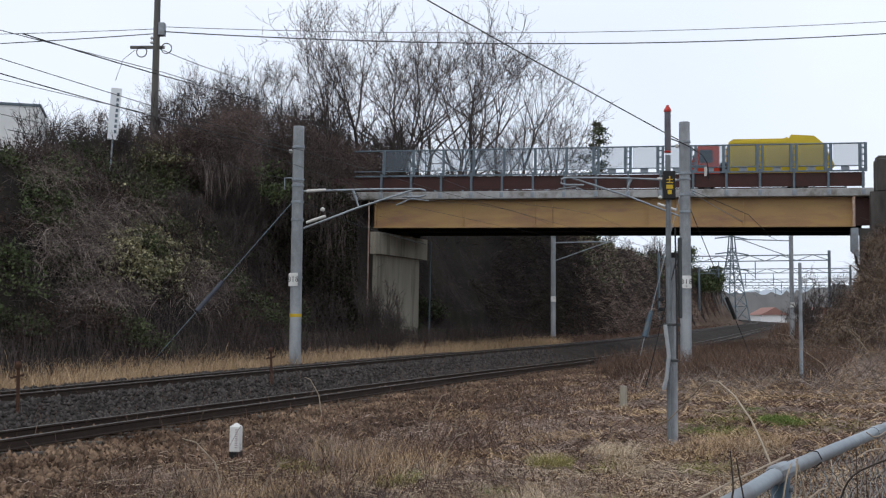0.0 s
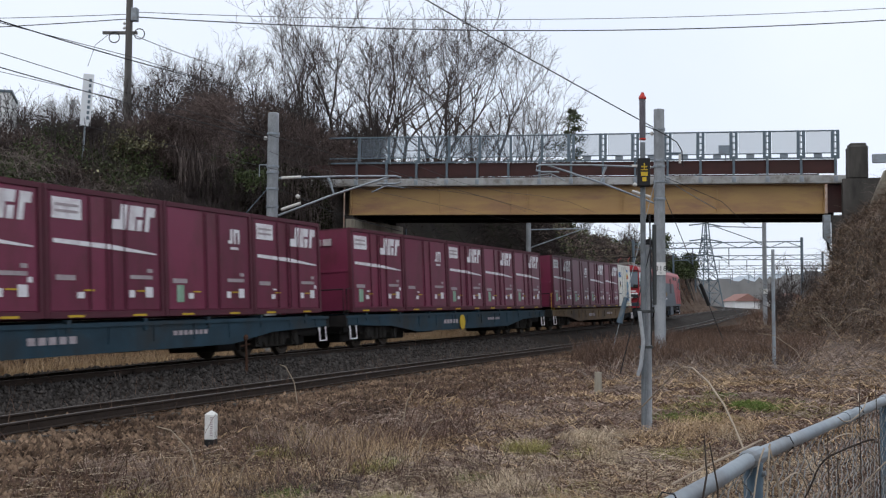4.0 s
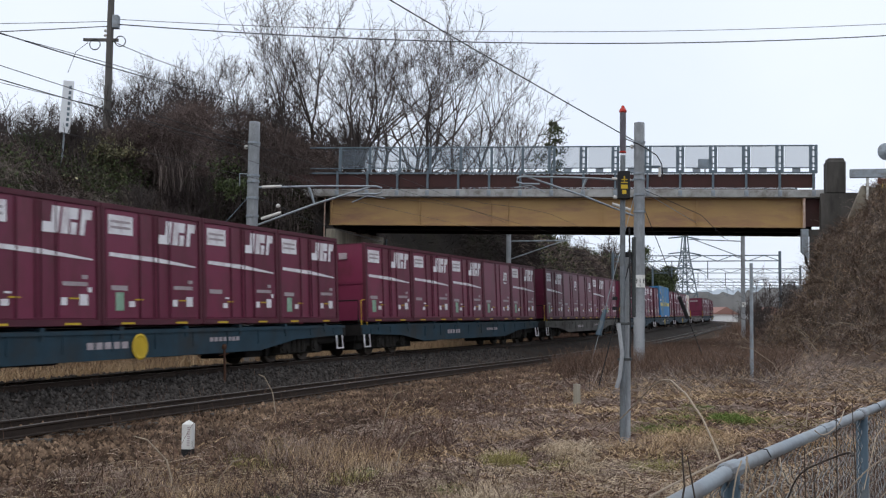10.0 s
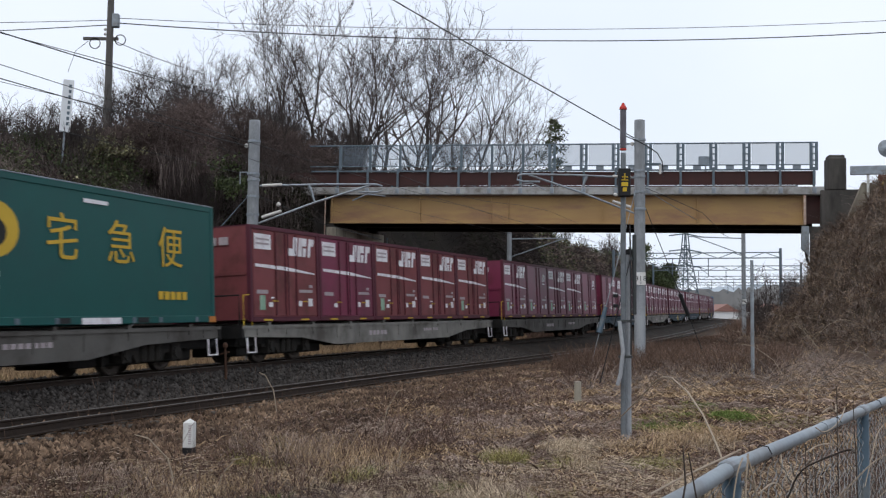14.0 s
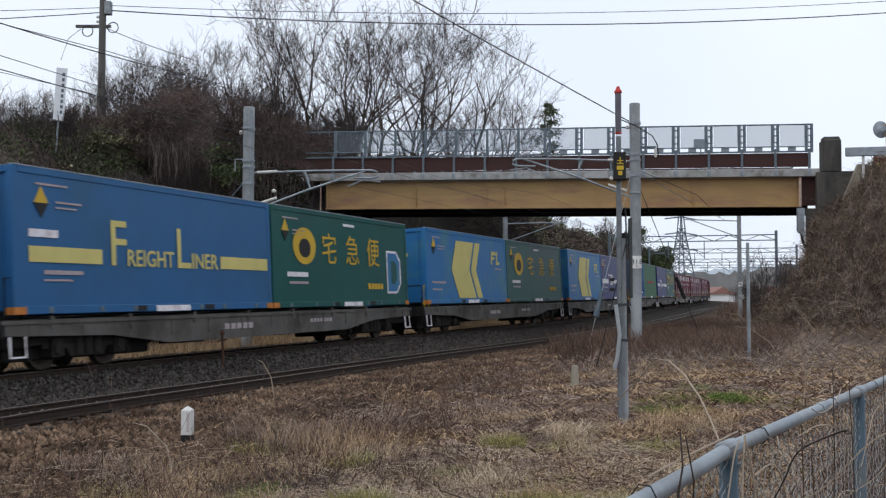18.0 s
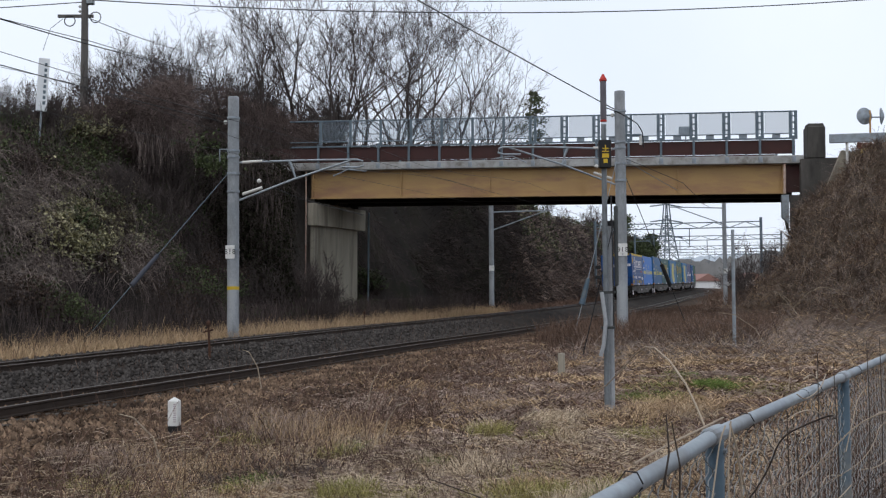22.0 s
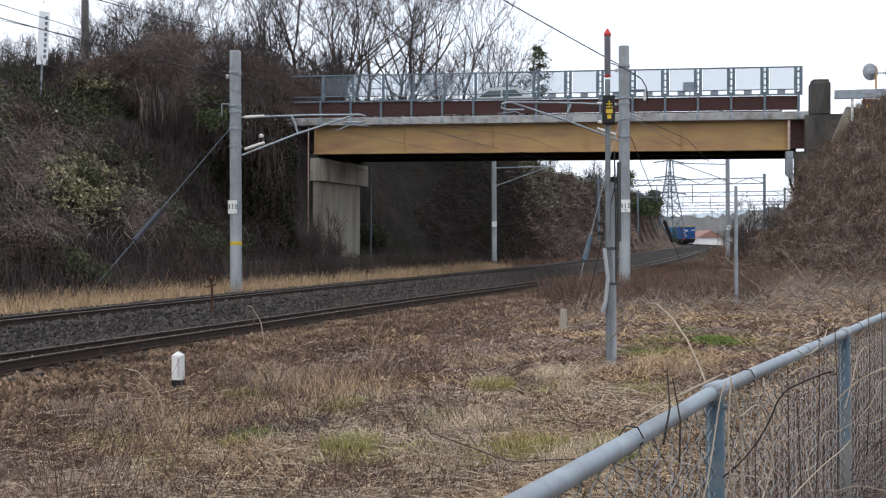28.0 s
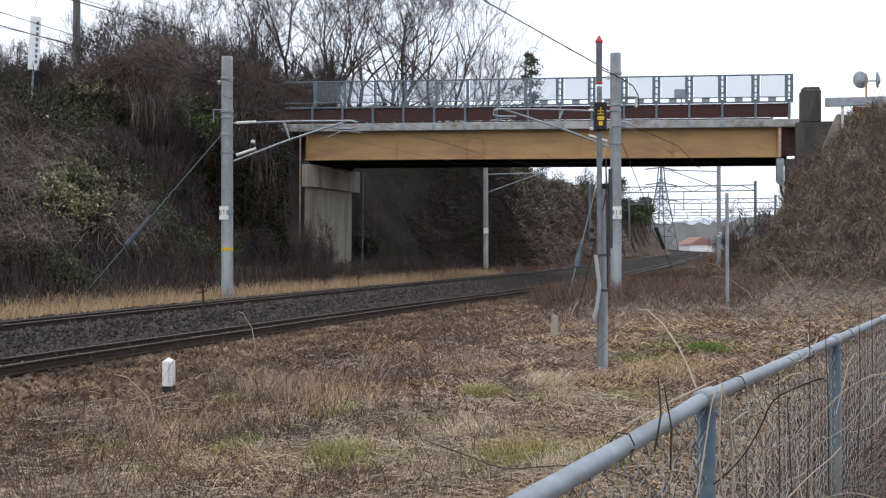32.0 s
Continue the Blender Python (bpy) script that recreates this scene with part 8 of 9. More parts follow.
def soft_curve(pts):
    """The points with rounded turns between them."""
    for _ in range(2):
        out = [pts[0]]
        for p, q in zip(pts, pts[1:]):
            out += [p.lerp(q, 0.25), p.lerp(q, 0.75)]
        pts = out + [pts[-1]]
    return pts


STEM = surface("bleached_stem", (0.4, 0.33, 0.25), (0.28, 0.22, 0.16), 8, 0.9, bump=0.1)


def sight(az, el, y):
    x = y * math.tan(radians(az))
    return Vector((x, y, EYE + math.hypot(x, y) * math.tan(radians(el))))


dry_stem([sight(a, e, y) for a, e, y in ((14.39, -6.99, 2.95), (13.94, -5.84, 3.05), (13.43, -4.74, 3.15), (12.65, -3.58, 3.30), (11.87, -2.88, 3.45), (11.38, -2.85, 3.55), (10.91, -3.18, 3.65), (10.12, -4.07, 3.80), (9.32, -4.88, 3.95), (8.61, -5.21, 4.05), (8.31, -5.39, 4.10))], [0.0028] * 5 + [0.0025] * 4 + [0.0022] * 2, "arching bleached vine over the fence")
rs = random.Random(77)
for k in range(60):
    u = rs.uniform(-2.6, 7.5)
    p = FENCE_A + FENCE_D * u + Vector((FENCE_D.y, -FENCE_D.x, 0)) * rs.uniform(-0.05, 0.12)
    z = rs.uniform(0.1, 0.75)
    pts = [p + Vector((0, 0, z))]
    d = Vector((rs.uniform(-1, 1), rs.uniform(-1, 1), rs.uniform(-0.3, 0.8))).normalized()
    for j in range(6):
        d = (d + Vector((rs.uniform(-0.5, 0.5), rs.uniform(-0.5, 0.5), rs.uniform(-0.55, 0.35)))).normalized()
        step = d * 0.11
        q = pts[-1] + step
        q.z = min(max(q.z, 0.0), 1.0)
        pts.append(q)
    dry_stem(soft_curve(pts), rs.uniform(0.0014, 0.003), "thin dry vine tangled in the fence", STEM if rs.random() < 0.85 else BARK)
for az, el, l, lean in ((-2.6, -8.0, 0.7, 0.4), (-13.8, -8.9, 0.8, -0.5), (-12.0, -9.4, 0.6, 0.5), (16.6, -2.2, 1.6, -0.7), (18.5, -1.8, 1.8, 0.6), (19.6, -2.6, 1.5, -0.5), (17.6, -3.0, 1.3, -0.9), (-8.8, -5.0, 0.9, -0.3), (-3.4, -6.2, 1.0, 0.35)):
    x, y = polar(az, el)
    z = hill_z(x, y)
    dry_stem([(x, y, z - 0.05), (x + lean * l * 0.3, y, z + l * 0.45), (x + lean * l * 0.8, y - 0.1, z + l * 0.75), (x + lean * l * 1.2, y - 0.1, z + l * 0.8)], [0.012, 0.01, 0.008, 0.004], "fallen bleached stem in the dead grass")


rb = random.Random(51)
for i in range(46):
    az, el = (rb.uniform(14.5, 23.0), rb.uniform(-3.6, 0.4)) if i < 30 else (rb.uniform(-22, 8), rb.uniform(-11.5, -7.0))
    x, y = polar(az, el)
    z = hill_z(x, y)
    size = rb.uniform(0.7, 2.2) if i < 30 else rb.uniform(0.2, 0.6)
    turn, up = rb.uniform(0, 6.28), rb.uniform(0.15, 0.6)
    d = Vector((math.cos(turn), math.sin(turn) * 0.6, up)).normalized()
    p0 = Vector((x, y, z - 0.02))
    pts = [p0, p0 + d * size * 0.4 + Vector((0, 0, 0.06 * size)), p0 + d * size * 0.75 + Vector((0.05, 0, 0.02)), p0 + d * size + Vector((0.1 * size, 0, -0.12 * size))]
    th = 0.009 if i < 30 else 0.005
    dry_stem(soft_curve(pts), th, "long bleached stem lying on the embankment foot" if i < 30 else "short broken stem lying in dead grass")


def at_fence(k, off, z):
    return FENCE_A + FENCE_D * k + Vector((FENCE_D.y, -FENCE_D.x, 0)) * off + Vector((0, 0, z))


for pts, r in (
        (((0.0, 0.03, 0.93), (-0.08, 0.035, 0.9), (-0.16, 0.04, 0.8), (-0.3, 0.05, 0.66), (-0.42, 0.04, 0.62)), 0.004),
        (((0.02, 0.04, 0.94), (-0.03, 0.045, 0.86), (-0.06, 0.05, 0.74), (-0.04, 0.06, 0.6), (0.05, 0.06, 0.48)), 0.0045),
        (((0.05, 0.03, 0.93), (0.07, 0.045, 0.86), (0.1, 0.05, 0.72), (0.08, 0.05, 0.55)), 0.005),
        (((0.04, -0.03, 0.92), (0.06, 0.04, 0.88), (0.16, 0.05, 0.7), (0.32, 0.05, 0.62), (0.46, 0.05, 0.5)), 0.004),
        (((0.12, 0.04, 0.82), (0.3, 0.05, 0.84), (0.44, 0.05, 0.76), (0.5, 0.05, 0.64), (0.4, 0.05, 0.56), (0.26, 0.04, 0.5)), 0.0045),
        (((0.75, 0.03, 0.86), (1.0, 0.05, 0.88), (1.3, 0.06, 0.84), (1.6, 0.05, 0.74), (1.75, 0.05, 0.66)), 0.004),
        (((0.3, 0.04, 0.4), (0.6, 0.06, 0.47), (1.1, 0.08, 0.5), (1.6, 0.08, 0.48), (2.0, 0.06, 0.46)), 0.0045),
        (((1.0, 0.03, 0.93), (1.1, 0.04, 0.9), (1.35, 0.05, 0.92), (1.6, 0.03, 0.96)), 0.004),
        (((-0.75, 0.03, 0.935), (-0.5, 0.03, 0.945), (-0.2, 0.03, 0.95), (0.02, 0.02, 0.95)), 0.005),
        (((2.0, 0.04, 0.6), (2.15, 0.05, 0.72), (2.3, 0.05, 0.8), (2.5, 0.05, 0.82)), 0.004),
        (((1.28, 0.0, 0.96), (1.34, 0.02, 0.98), (1.4, 0.03, 0.95), (1.46, 0.02, 0.98)), 0.006),
        (((0.9, 0.02, 0.95), (0.95, 0.02, 1.03), (0.93, 0.02, 1.1)), 0.003)):
    dry_stem(soft_curve([at_fence(*q) for q in pts]), r * 0.55, "bleached vine hooked round the fence rail" if r > 0.0042 else "thin bleached vine looped on the fence")
for k, z0, z1, lean in ((-0.62, 0.86, 1.02, 0.03), (-0.5, 0.8, 1.0, -0.05), (1.2, 0.3, 1.06, 0.1), (0.66, 0.2, 0.9, 0.06), (1.7, 0.2, 1.0, -0.04), (2.6, 0.3, 1.05, 0.05), (0.2, 0.1, 0.72, 0.05), (0.95, 0.0, 0.8, -0.08), (3.1, 0.2, 1.05, 0.04)):
    dry_stem([at_fence(k, 0.05, z0), at_fence(k + lean * 0.5, 0.06, (z0 + z1) / 2), at_fence(k + lean, 0.05, z1)], [0.0026, 0.0022, 0.0014], "upright brown stem against the fence", BARK)


# ---- trees ----
def tree_mesh(seed, height, spread, stems, twig_levels):
    """Trunk and crown meshes of a leafless tree: stems that fork again and again."""
    rnd = random.Random(seed)
    parts = {"trunk": ([], []), "crown": ([], [])}

    def seg(which, a, b, ra, rb, sides):
        co, fs = parts[which]
        d = (b - a).normalized()
        u = d.orthogonal().normalized()
        v = d.cross(u)
        base = len(co)
        for p, r in ((a, ra), (b, rb)):
            for j in range(sides):
                w = 2 * math.pi * j / sides
                co.append(tuple(p + (u * math.cos(w) + v * math.sin(w)) * r))
        for j in range(sides):
            fs.append((base + j, base + (j + 1) % sides, base + sides + (j + 1) % sides, base + sides + j))

    def wand(p, d, length, r):
        """A thin twig with two side shoots."""
        for k in range(2):
            d = (d + Vector((rnd.gauss(0, 0.16), rnd.gauss(0, 0.16), rnd.gauss(0.1, 0.1)))).normalized()
            q = p + d * length / 2
            seg("crown", p, q, r, r * 0.75, 3)
            side = (d + Vector((rnd.gauss(0, 0.6), rnd.gauss(0, 0.6), rnd.gauss(0.15, 0.3)))).normalized()
            seg("crown", q, q + side * length * rnd.uniform(0.25, 0.5), r * 0.8, r * 0.5, 3)
            p, r = q, r * 0.8

    def grow(p, d, length, r, level, first=False):
        """A limb that bends upwards, carries twigs and forks at its end."""
        n = 5 if level == 0 else 3
        sides = 7 if level == 0 else 5 if level < 3 else 3
        for k in range(n):
            d = (d + Vector((rnd.gauss(0, 0.1), rnd.gauss(0, 0.1), rnd.gauss(0.06, 0.06))) * (1.0 + level * 0.3)).normalized()
            q = p + d * (length / n)
            r2 = r * (0.93 if level == 0 else 0.9)
            seg("trunk" if first else "crown", p, q, r, r2, sides)
            p, r = q, r2
            if level > 0 and rnd.random() < 0.8:
                for _ in range(1):
                    side = (d * 0.5 + Vector((rnd.gauss(0, 0.7), rnd.gauss(0, 0.7), rnd.gauss(0.25, 0.35)))).normalized()
                    wand(p, side, length * rnd.uniform(0.35, 0.8), max(r * 0.4, 0.009))
            elif level == 0 and k >= 1 and twig_levels > 3 and rnd.random() < 0.7:
                side = d.orthogonal().normalized()
                side.rotate(Matrix.Rotation(rnd.uniform(0, 6.28), 3, d))
                grow(p, (d * 0.55 + side * spread).normalized(), length * rnd.uniform(0.5, 0.8), r * 0.45, 2)
        if level >= twig_levels:
            return
        turn = rnd.uniform(0, 6.28)
        forks = 3 if level < 2 else 2
        for f in range(forks):
            side = d.orthogonal().normalized()
            side.rotate(Matrix.Rotation(turn + f * 6.28 / forks + rnd.uniform(-0.5, 0.5), 3, d))
            lean = rnd.uniform(0.25, 0.75) * spread
            grow(p, (d + side * lean).normalized(), length * rnd.uniform(0.58, 0.85), max(r * rnd.uniform(0.55, 0.75), 0.011), level + 1)

    for k in range(stems):
        a = rnd.uniform(0, 6.28)
        out = 0.12 + 0.2 * (stems > 1)
        grow(Vector((math.cos(a) * 0.2 * (stems > 1), math.sin(a) * 0.2 * (stems > 1), -0.5)), Vector((math.cos(a) * out, math.sin(a) * out, 1)).normalized(), height * rnd.uniform(0.26, 0.36), height * 0.011 + 0.012, 0, k == 0)
    tall = max(v[2] for v in parts["crown"][0]) / height
    for co, _ in parts.values():
        co[:] = [(x, y, z / tall) for x, y, z in co]
    return [mesh_from(n, co, fs, BARK if n == "trunk" else TWIG_DARK) for n, (co, fs) in parts.items()]


TWIG_DARK = surface("grey_twigs", (0.042, 0.033, 0.031), (0.085, 0.068, 0.062), 2, 0.95, bump=0)
TREES = [tree_mesh(1, 10.0, 0.75, 1, 5), tree_mesh(2, 10.0, 0.85, 2, 4), tree_mesh(3, 10.0, 0.7, 2, 4), tree_mesh(4, 10.0, 0.95, 1, 5), tree_mesh(5, 10.0, 0.8, 1, 5)]
SHRUBS = [tree_mesh(11, 3.4, 1.0, 4, 3), tree_mesh(12, 2.8, 1.1, 5, 3), tree_mesh(13, 4.2, 0.9, 3, 3)]
rt = random.Random(9)


def plant(meshes, x, y, k, label, name="tree", category="tree", group="bare trees on the bank"):
    t = thing(name, pose(x, y, hill_z(x, y), rt.uniform(-5, 5), rt.uniform(-5, 5), rt.uniform(0, 360)) @ Matrix.Diagonal((k, k, k, 1)), label, category, group)
    part("trunk", meshes[0], None, t)
    part("crown", meshes[1], None, t)


def wood_top(az):
    """Elevation, in degrees from the eye, of the wood's upper outline."""
    return float(np.interp(az, [-24, -18, -14, -11, -9.7, -6.1, -3.0, -0.6, 1.6, 3.7, 6.2, 7.5], [9.6, 11.4, 12.8, 14.0, 14.9, 15.6, 15.5, 14.8, 13.9, 12.5, 10.6, 8.6]))


def wood_tree(az, r, share, label="leafless tree with forking grey branches behind the bank"):
    """A tree on the cutting's shoulder, at least r metres off, that reaches a share of the outline's height."""
    x, y = r * math.sin(radians(az)), r * math.cos(radians(az))
    while r < 110 and float(to_line([x], [y])[1][0]) > -11.5:
        r += 1.0
        x, y = r * math.sin(radians(az)), r * math.cos(radians(az))
    h = EYE + r * math.tan(radians(wood_top(az))) - hill_z(x, y)
    plant(TREES[rt.randrange(5)], x, y, h * share * 1.2 / 10.0, label)


for az, r, share in ((-13.2, 57, 0.9), (-11.8, 60, 0.95), (-10.3, 57, 1.0), (-9.4, 63, 0.95), (-8.2, 58, 1.0), (-7.0, 61, 1.02), (-5.8, 58, 0.96), (-4.6, 63, 1.02), (-3.4, 60, 0.95), (-2.2, 66, 1.0), (-1.0, 62, 0.98), (0.3, 66, 1.0), (1.4, 66, 0.9), (2.4, 70, 0.84), (3.6, 74, 0.76), (4.9, 84, 0.66)):
    wood_tree(az, r, share)
for i in range(9):
    az = rt.uniform(-13.5, 3.5)
    wood_tree(az, rt.uniform(59, 78), rt.uniform(0.5, 0.9), "smaller leafless tree in the wood behind the bank")
for i in range(16):
    wood_tree(rt.uniform(-9.5, 4.0), rt.uniform(58, 66), rt.uniform(0.28, 0.45), "leafless sapling in the wood behind the road")
for i in range(28):
    az = rt.uniform(-24, -11.5)
    r = rt.uniform(50, 62)
    x, y = r * math.sin(radians(az)), r * math.cos(radians(az))
    plant(TREES[rt.randrange(5)], x, y, max(EYE + r * math.tan(radians(wood_top(az))) - hill_z(x, y), 2.5) * rt.uniform(0.8, 1.25) / 10.0, "low leafless tree behind the crest of the bank")
for i in range(34):
    az = rt.uniform(-25, -13)
    r = rt.uniform(41, 50)
    plant(SHRUBS[rt.randrange(3)], r * math.sin(radians(az)), r * math.cos(radians(az)), rt.uniform(0.55, 1.0), "leafless brown shrub on top of the bank", "shrub", "shrub", "shrubs on the bank")
for i in range(64):
    az = rt.uniform(-16, -4.5)
    r = rt.uniform(58.5, 66) if i % 3 else rt.uniform(44, 49)
    plant(SHRUBS[rt.randrange(3)], r * math.sin(radians(az)), r * math.cos(radians(az)), rt.uniform(0.7, 1.2) * (1.0 if i % 3 else 0.7), "dense leafless brown shrub beside the road", "shrub", "shrub", "shrubs on the bank")
for i in range(26):
    p = on_line(rt.uniform(52, 150), rt.uniform(-16, -8))
    plant(SHRUBS[rt.randrange(3)], p.x, p.y, rt.uniform(0.6, 1.3), "leafless shrub on the bank beyond the bridge", "shrub", "shrub", "shrubs beyond the bridge")
for i in range(14):
    p = on_line(rt.uniform(54, 105), rt.uniform(11, 22))
    plant(SHRUBS[rt.randrange(3)], p.x, p.y, rt.uniform(0.7, 1.35), "dense leafless shrub at the foot of the road embankment", "shrub", "shrub", "shrubs beyond the bridge")
for i in range(14):
    p = on_line(rt.uniform(40, 75), rt.uniform(9.5, 15))
    plant(SHRUBS[rt.randrange(3)], p.x, p.y, rt.uniform(0.9, 1.5), "leafless sapling beside the near track", "sapling", "sapling", "saplings by the track")
for i in range(22):
    p = on_line(rt.uniform(110, 320), rt.uniform(18, 70))
    plant(TREES[rt.randrange(5)], p.x, p.y, rt.uniform(0.35, 0.6), "distant leafless tree beyond the bridge", group="distant trees")


def build_conifer(x, y, h, label, width=1.6):
    z = hill_z(x, y)
    t = thing("evergreen_tree", pose(x, y, z), label, "evergreen tree")
    part("trunk", tube([(0, 0, -0.5), (0, 0, h)], [0.16, 0.03], 8), BARK, t)
    rng = np.random.RandomState(int(h * 10))
    pts = []
    for k in range(16):
        zz = h * (0.35 + 0.65 * k / 16)
        rad = width * (0.45 + 0.55 * math.sin(k * 2.3) ** 2) * (1 - 0.6 * k / 16)
        a = rng.uniform(0, 6.28)
        c = np.array([rad * 0.6 * math.cos(a), rad * 0.6 * math.sin(a), zz])
        pts.append(c + rng.normal(0, 0.33 * rad, (170, 3)) * [1, 1, 0.5])
    at = np.concatenate(pts)
    u = rng.normal(size=at.shape)
    v = np.cross(u, rng.normal(size=at.shape))
    u, v = u / np.linalg.norm(u, axis=1, keepdims=True) * 0.26, v / np.linalg.norm(v, axis=1, keepdims=True) * 0.1
    co = np.stack([at, at + u * 0.5 + v, at + u, at + u * 0.5 - v], 1)
    i = np.arange(len(at))[:, None] * 4
    me = quick_mesh("foliage", co.reshape(-1, 3), np.concatenate([i + [0, 1, 2], i + [0, 2, 3]], 1).reshape(-1, 3), 3, LEAF)
    part("foliage", me, None, t, "dark green foliage clumps")
    return t


build_conifer(118 * math.sin(radians(5.5)), 118 * math.cos(radians(5.5)), 15.8, "dark slim pine behind the bridge", 3.2)
for s, o, h, w in ((134, -5.6, 3.4, 2.6), (145, -8.5, 4.0, 3.0), (150, -5.4, 4.2, 2.2), (162, -5.6, 4.4, 2.4)):
    p = on_line(s, o)
    build_conifer(p.x, p.y, h, "round evergreen bush on the bank beyond the bridge", w)


# ---- distance ----
def ridge(name, r, z0, z1, seed, mat, label, a0=-80, a1=80):
    rng = np.random.RandomState(seed)
    az = np.radians(np.arange(a0, a1, 0.25))
    z = z0 + (z1 - z0) * (0.5 + 0.25 * np.sin(az * 9 + seed) + 0.15 * np.sin(az * 31 + seed) + 0.1 * rng.uniform(-1, 1, len(az)))
    co = np.concatenate([np.stack([r * np.sin(az), r * np.cos(az), np.full_like(az, -20)], 1), np.stack([r * np.sin(az), r * np.cos(az), z], 1), np.stack([r * 1.1 * np.sin(az), r * 1.1 * np.cos(az), z - 4], 1)])
    n = len(az)
    i = np.arange(n - 1)
    tagged(new(name, quick_mesh(name, co, np.concatenate([np.stack([i, i + 1, i + n + 1, i + n], 1), np.stack([i + n, i + n + 1, i + 2 * n + 1, i + 2 * n], 1)]), 4, mat)), label, "backdrop", kind="structure")


ridge("backdrop_woods", 620, 17, 34, 3, FAR_GREEN, "low distant woods on the horizon")
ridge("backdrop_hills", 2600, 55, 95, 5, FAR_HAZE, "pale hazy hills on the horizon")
for x, y, w, h, mat in ((112, 375, 14, 4.5, HOUSE_WALL), (92, 360, 9, 4.0, HOUSE_WALL), (128, 390, 10, 5.0, HOUSE_WALL)):
    t = thing("house", pose(x, y, -1.0, 0, 0, rt.uniform(-20, 20)), "distant low house with reddish roof", "house", "distant houses")
    part("wall", box(-w / 2, w / 2, -4, 4, -2, h + 2), mat, t)
    part("roof", prism([(-w / 2 - 0.5, h + 2), (w / 2 + 0.5, h + 2), (0, h + 4.5)], -4.5, 4.5), surface("red_roof", (0.3, 0.16, 0.13), (0.25, 0.14, 0.12), 2, 0.8) if "red_roof" not in bpy.data.materials else bpy.data.materials["red_roof"], t, "dull red roof")


# ---- road vehicles ----
def car_wheel(parent, x, y, r):
    w = part("wheel", lathe([(r, -0.1), (r, 0.1), (r * 0.6, 0.11)], 18, axis="x"), BLACK, parent, "black tyre", m=pose(x, y, r, 0, 0, 90))
    part("rim", lathe([(r * 0.58, -0.11), (r * 0.58, 0.115), (r * 0.1, 0.12)], 14, axis="x"), GALV, w, "grey rim")


def build_truck():
    """Front towards -x; its near side faces -y."""
    t = thing("yellow_truck", Matrix.Identity(4), "small truck with red cab and yellow rounded body crossing the bridge", "truck")
    cab = part("cab", prism([(-3.2, 0.5), (-1.95, 0.5), (-1.95, 2.2), (-2.9, 2.2), (-3.15, 1.5)], -0.95, 0.95), LOCO_RED_ORANGE, t, "orange-red cab")
    part("side_window", box(-2.85, -2.25, -0.97, -0.945, 1.4, 2.0), GLASS, cab)
    part("windscreen", prism([(-3.19, 1.5), (-3.14, 1.5), (-2.93, 2.1), (-2.98, 2.1)], -0.85, 0.85), GLASS, cab)
    part("bumper", box(-3.3, -3.15, -0.9, 0.9, 0.4, 0.65), WHITE, cab)
    body = part("body", prism([(-1.55, 0.75), (2.55, 0.75), (3.1, 1.15), (2.6, 2.2), (2.2, 2.55), (1.2, 2.62), (1.1, 2.45), (-1.35, 2.45), (-1.55, 2.3)], -1.05, 1.05), TRUCK_YELLOW, t, "yellow rounded body")
    part("body_rib", box(0.95, 1.05, -1.08, 1.08, 0.8, 2.5), TRUCK_YELLOW, body)
    part("body_edge", box(-1.5, 1.1, -1.08, -1.04, 2.25, 2.35), TRUCK_YELLOW, body)
    part("chassis", box(-2.9, 2.7, -0.5, 0.5, 0.45, 0.75), BOGIE, t)
    part("tank", box(-1.9, -1.6, -0.9, 0.9, 0.6, 1.4), BLACK, t)
    for x in (-2.5, 1.6):
        for y in (-0.9, 0.9):
            car_wheel(t, x, y, 0.38)
    return t


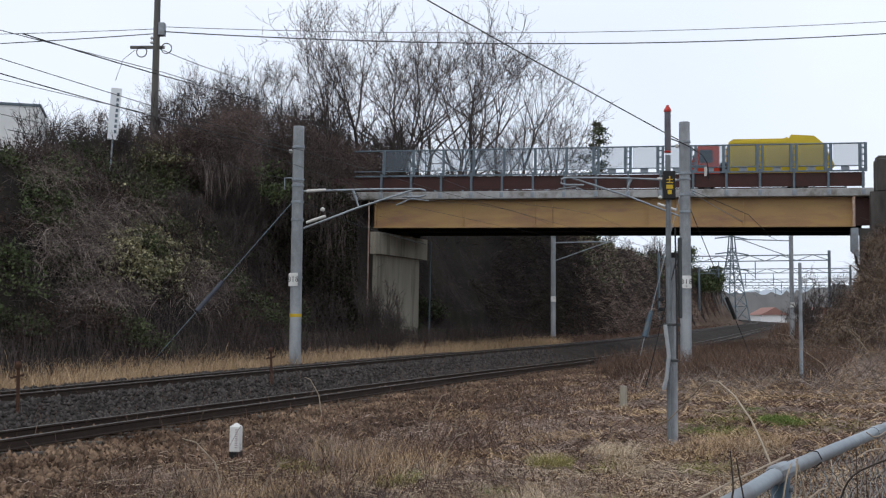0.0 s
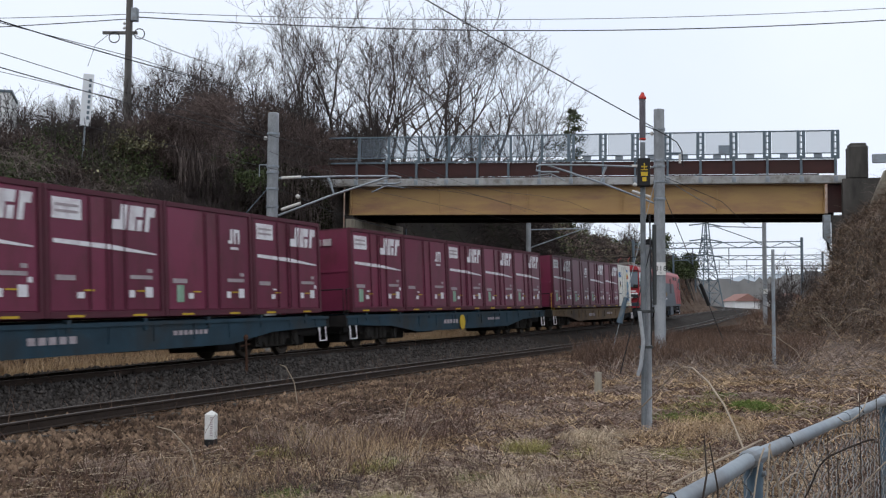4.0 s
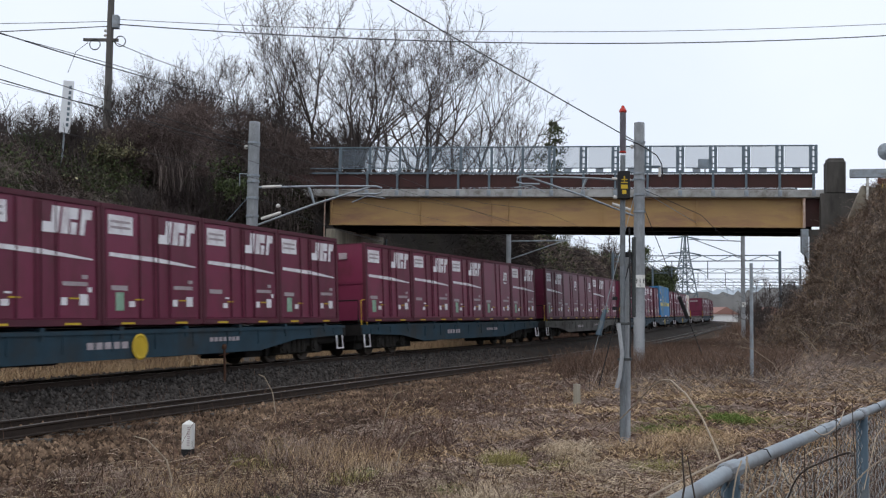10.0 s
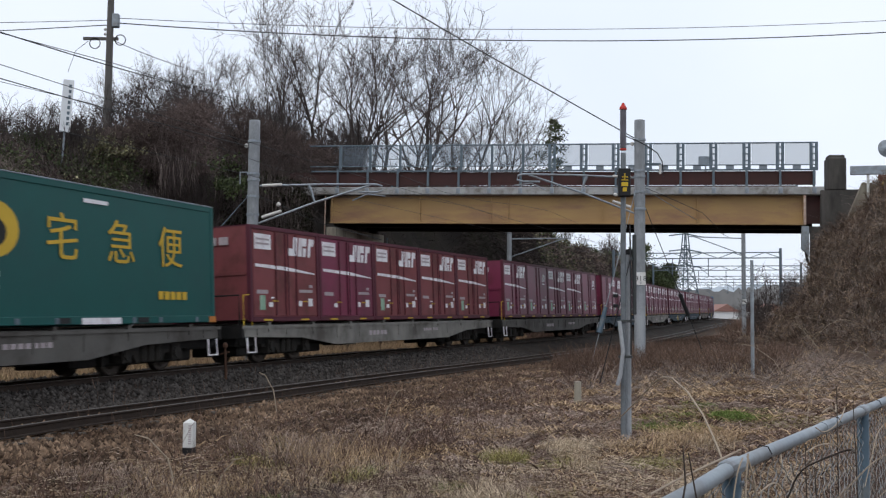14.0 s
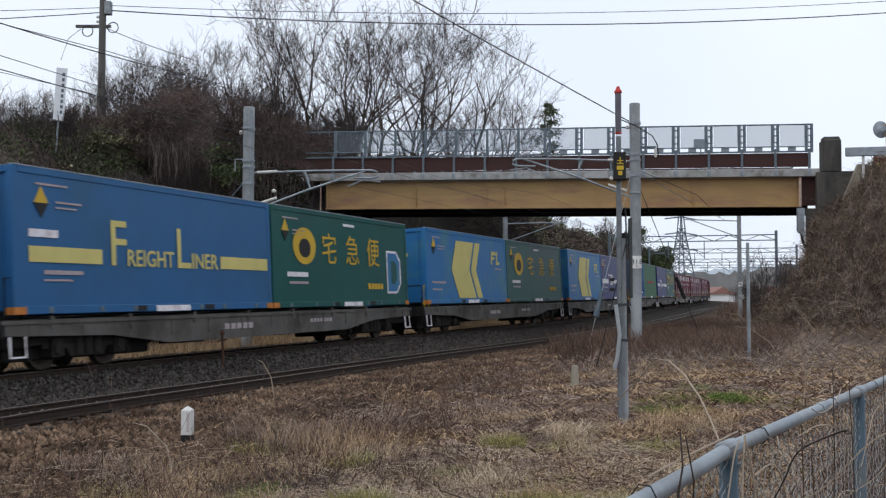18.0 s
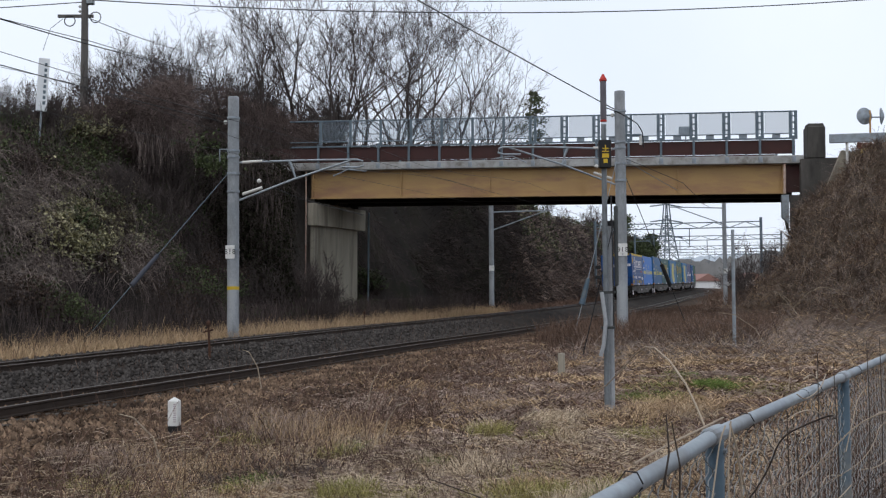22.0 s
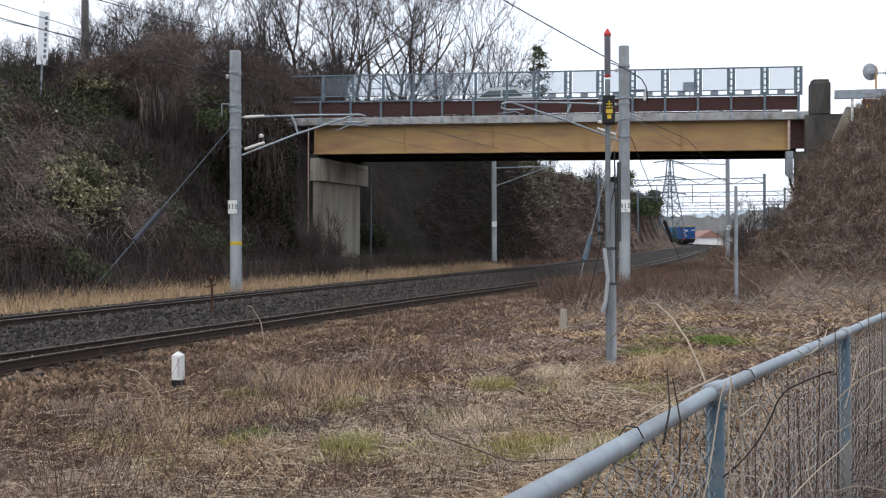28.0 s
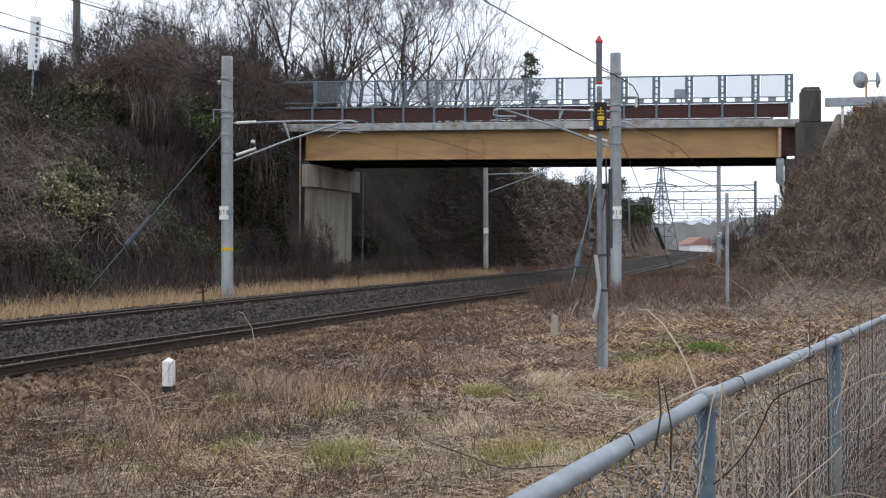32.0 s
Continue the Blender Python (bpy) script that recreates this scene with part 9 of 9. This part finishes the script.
def build_car():
    t = thing("white_car", Matrix.Identity(4), "white hatchback car crossing the bridge", "car")
    out = [(-2.0, 0.35), (-2.05, 0.7), (-1.85, 0.85), (-1.05, 1.0), (-0.35, 1.48), (1.1, 1.52), (1.75, 1.1), (2.0, 0.95), (2.05, 0.4)]
    body = part("body", prism(out, -0.84, 0.84), CAR_WHITE, t, "white car body")
    part("side_windows", prism([(-0.75, 1.06), (-0.25, 1.36), (1.0, 1.39), (1.35, 1.1)], -0.855, -0.845), CAR_GLASS, body)
    part("windscreen", prism([(-1.04, 1.02), (-0.36, 1.49), (-0.32, 1.46), (-0.98, 1.0)], -0.7, 0.7), CAR_GLASS, body)
    part("pillar", box(0.3, 0.38, -0.86, -0.85, 1.02, 1.44), CAR_WHITE, body)
    part("head_lamp", box(-2.0, -1.8, -0.85, -0.5, 0.68, 0.82, 0.02), CERAMIC, body)
    part("tail_lamp", box(1.85, 2.03, -0.85, -0.6, 0.75, 0.95, 0.02), RED, body)
    for x in (-1.3, 1.3):
        for y in (-0.76, 0.76):
            car_wheel(t, x, y, 0.3)
    return t


LOCO_RED_ORANGE = surface("orange_red_cab_paint", (0.6, 0.06, 0.02), (0.5, 0.05, 0.02), 2, 0.4, bump=0.02)
CAR_GLASS = glass("green_car_glass", (0.07, 0.1, 0.095), 0.08, 1.0)
CAR_WHITE = surface("white_car_paint", (0.86, 0.87, 0.88), (0.8, 0.81, 0.82), 1, 0.25, bump=0, spec=0.5)
TRUCK, CAR = build_truck(), build_car()


# ---- what moves ----
def motions():
    for ob, ahead, y in TRAIN:
        rows = []
        where = lambda t: 9.45 + TAIL_SPEED * (t - TAIL_AT) - 0.0415 * (t - TAIL_AT) ** 2 + ahead
        for i in range(65):
            t = i * 0.5
            if i % 4 and not -75 < where(t) < 290:
                continue
            m = line_pose(where(t))
            rows.append((t, m if y is None else m @ Matrix.Translation((0, y, 1.08))))
        walk(ob, rows)
    # road vehicles drive west over the bridge: seconds and metres along the road from the bridge's west end
    for ob, lane, drive in ((TRUCK, 1.6, ((0.0, 18.15), (0.5, 12.3), (1.0, 6.5), (1.5, 0.8), (2.0, -5.0), (2.5, -11.0), (8.0, -70.0), (32.0, -80.0))),
                            (CAR, 1.6, ((0.0, 95.0), (20.0, 90.0), (24.5, 23.8), (26.5, 17.4), (27.2, 13.6), (28.0, 8.6), (28.8, 3.6), (29.6, -1.4), (30.4, -7.0), (32.0, -20.0)))):
        walk(ob, [(t, pose(BR_A.x, BR_A.y, 0.06, 0, 0.4, BR_TURN) @ Matrix.Translation((u, lane, 7.43))) for t, u in drive])


motions()
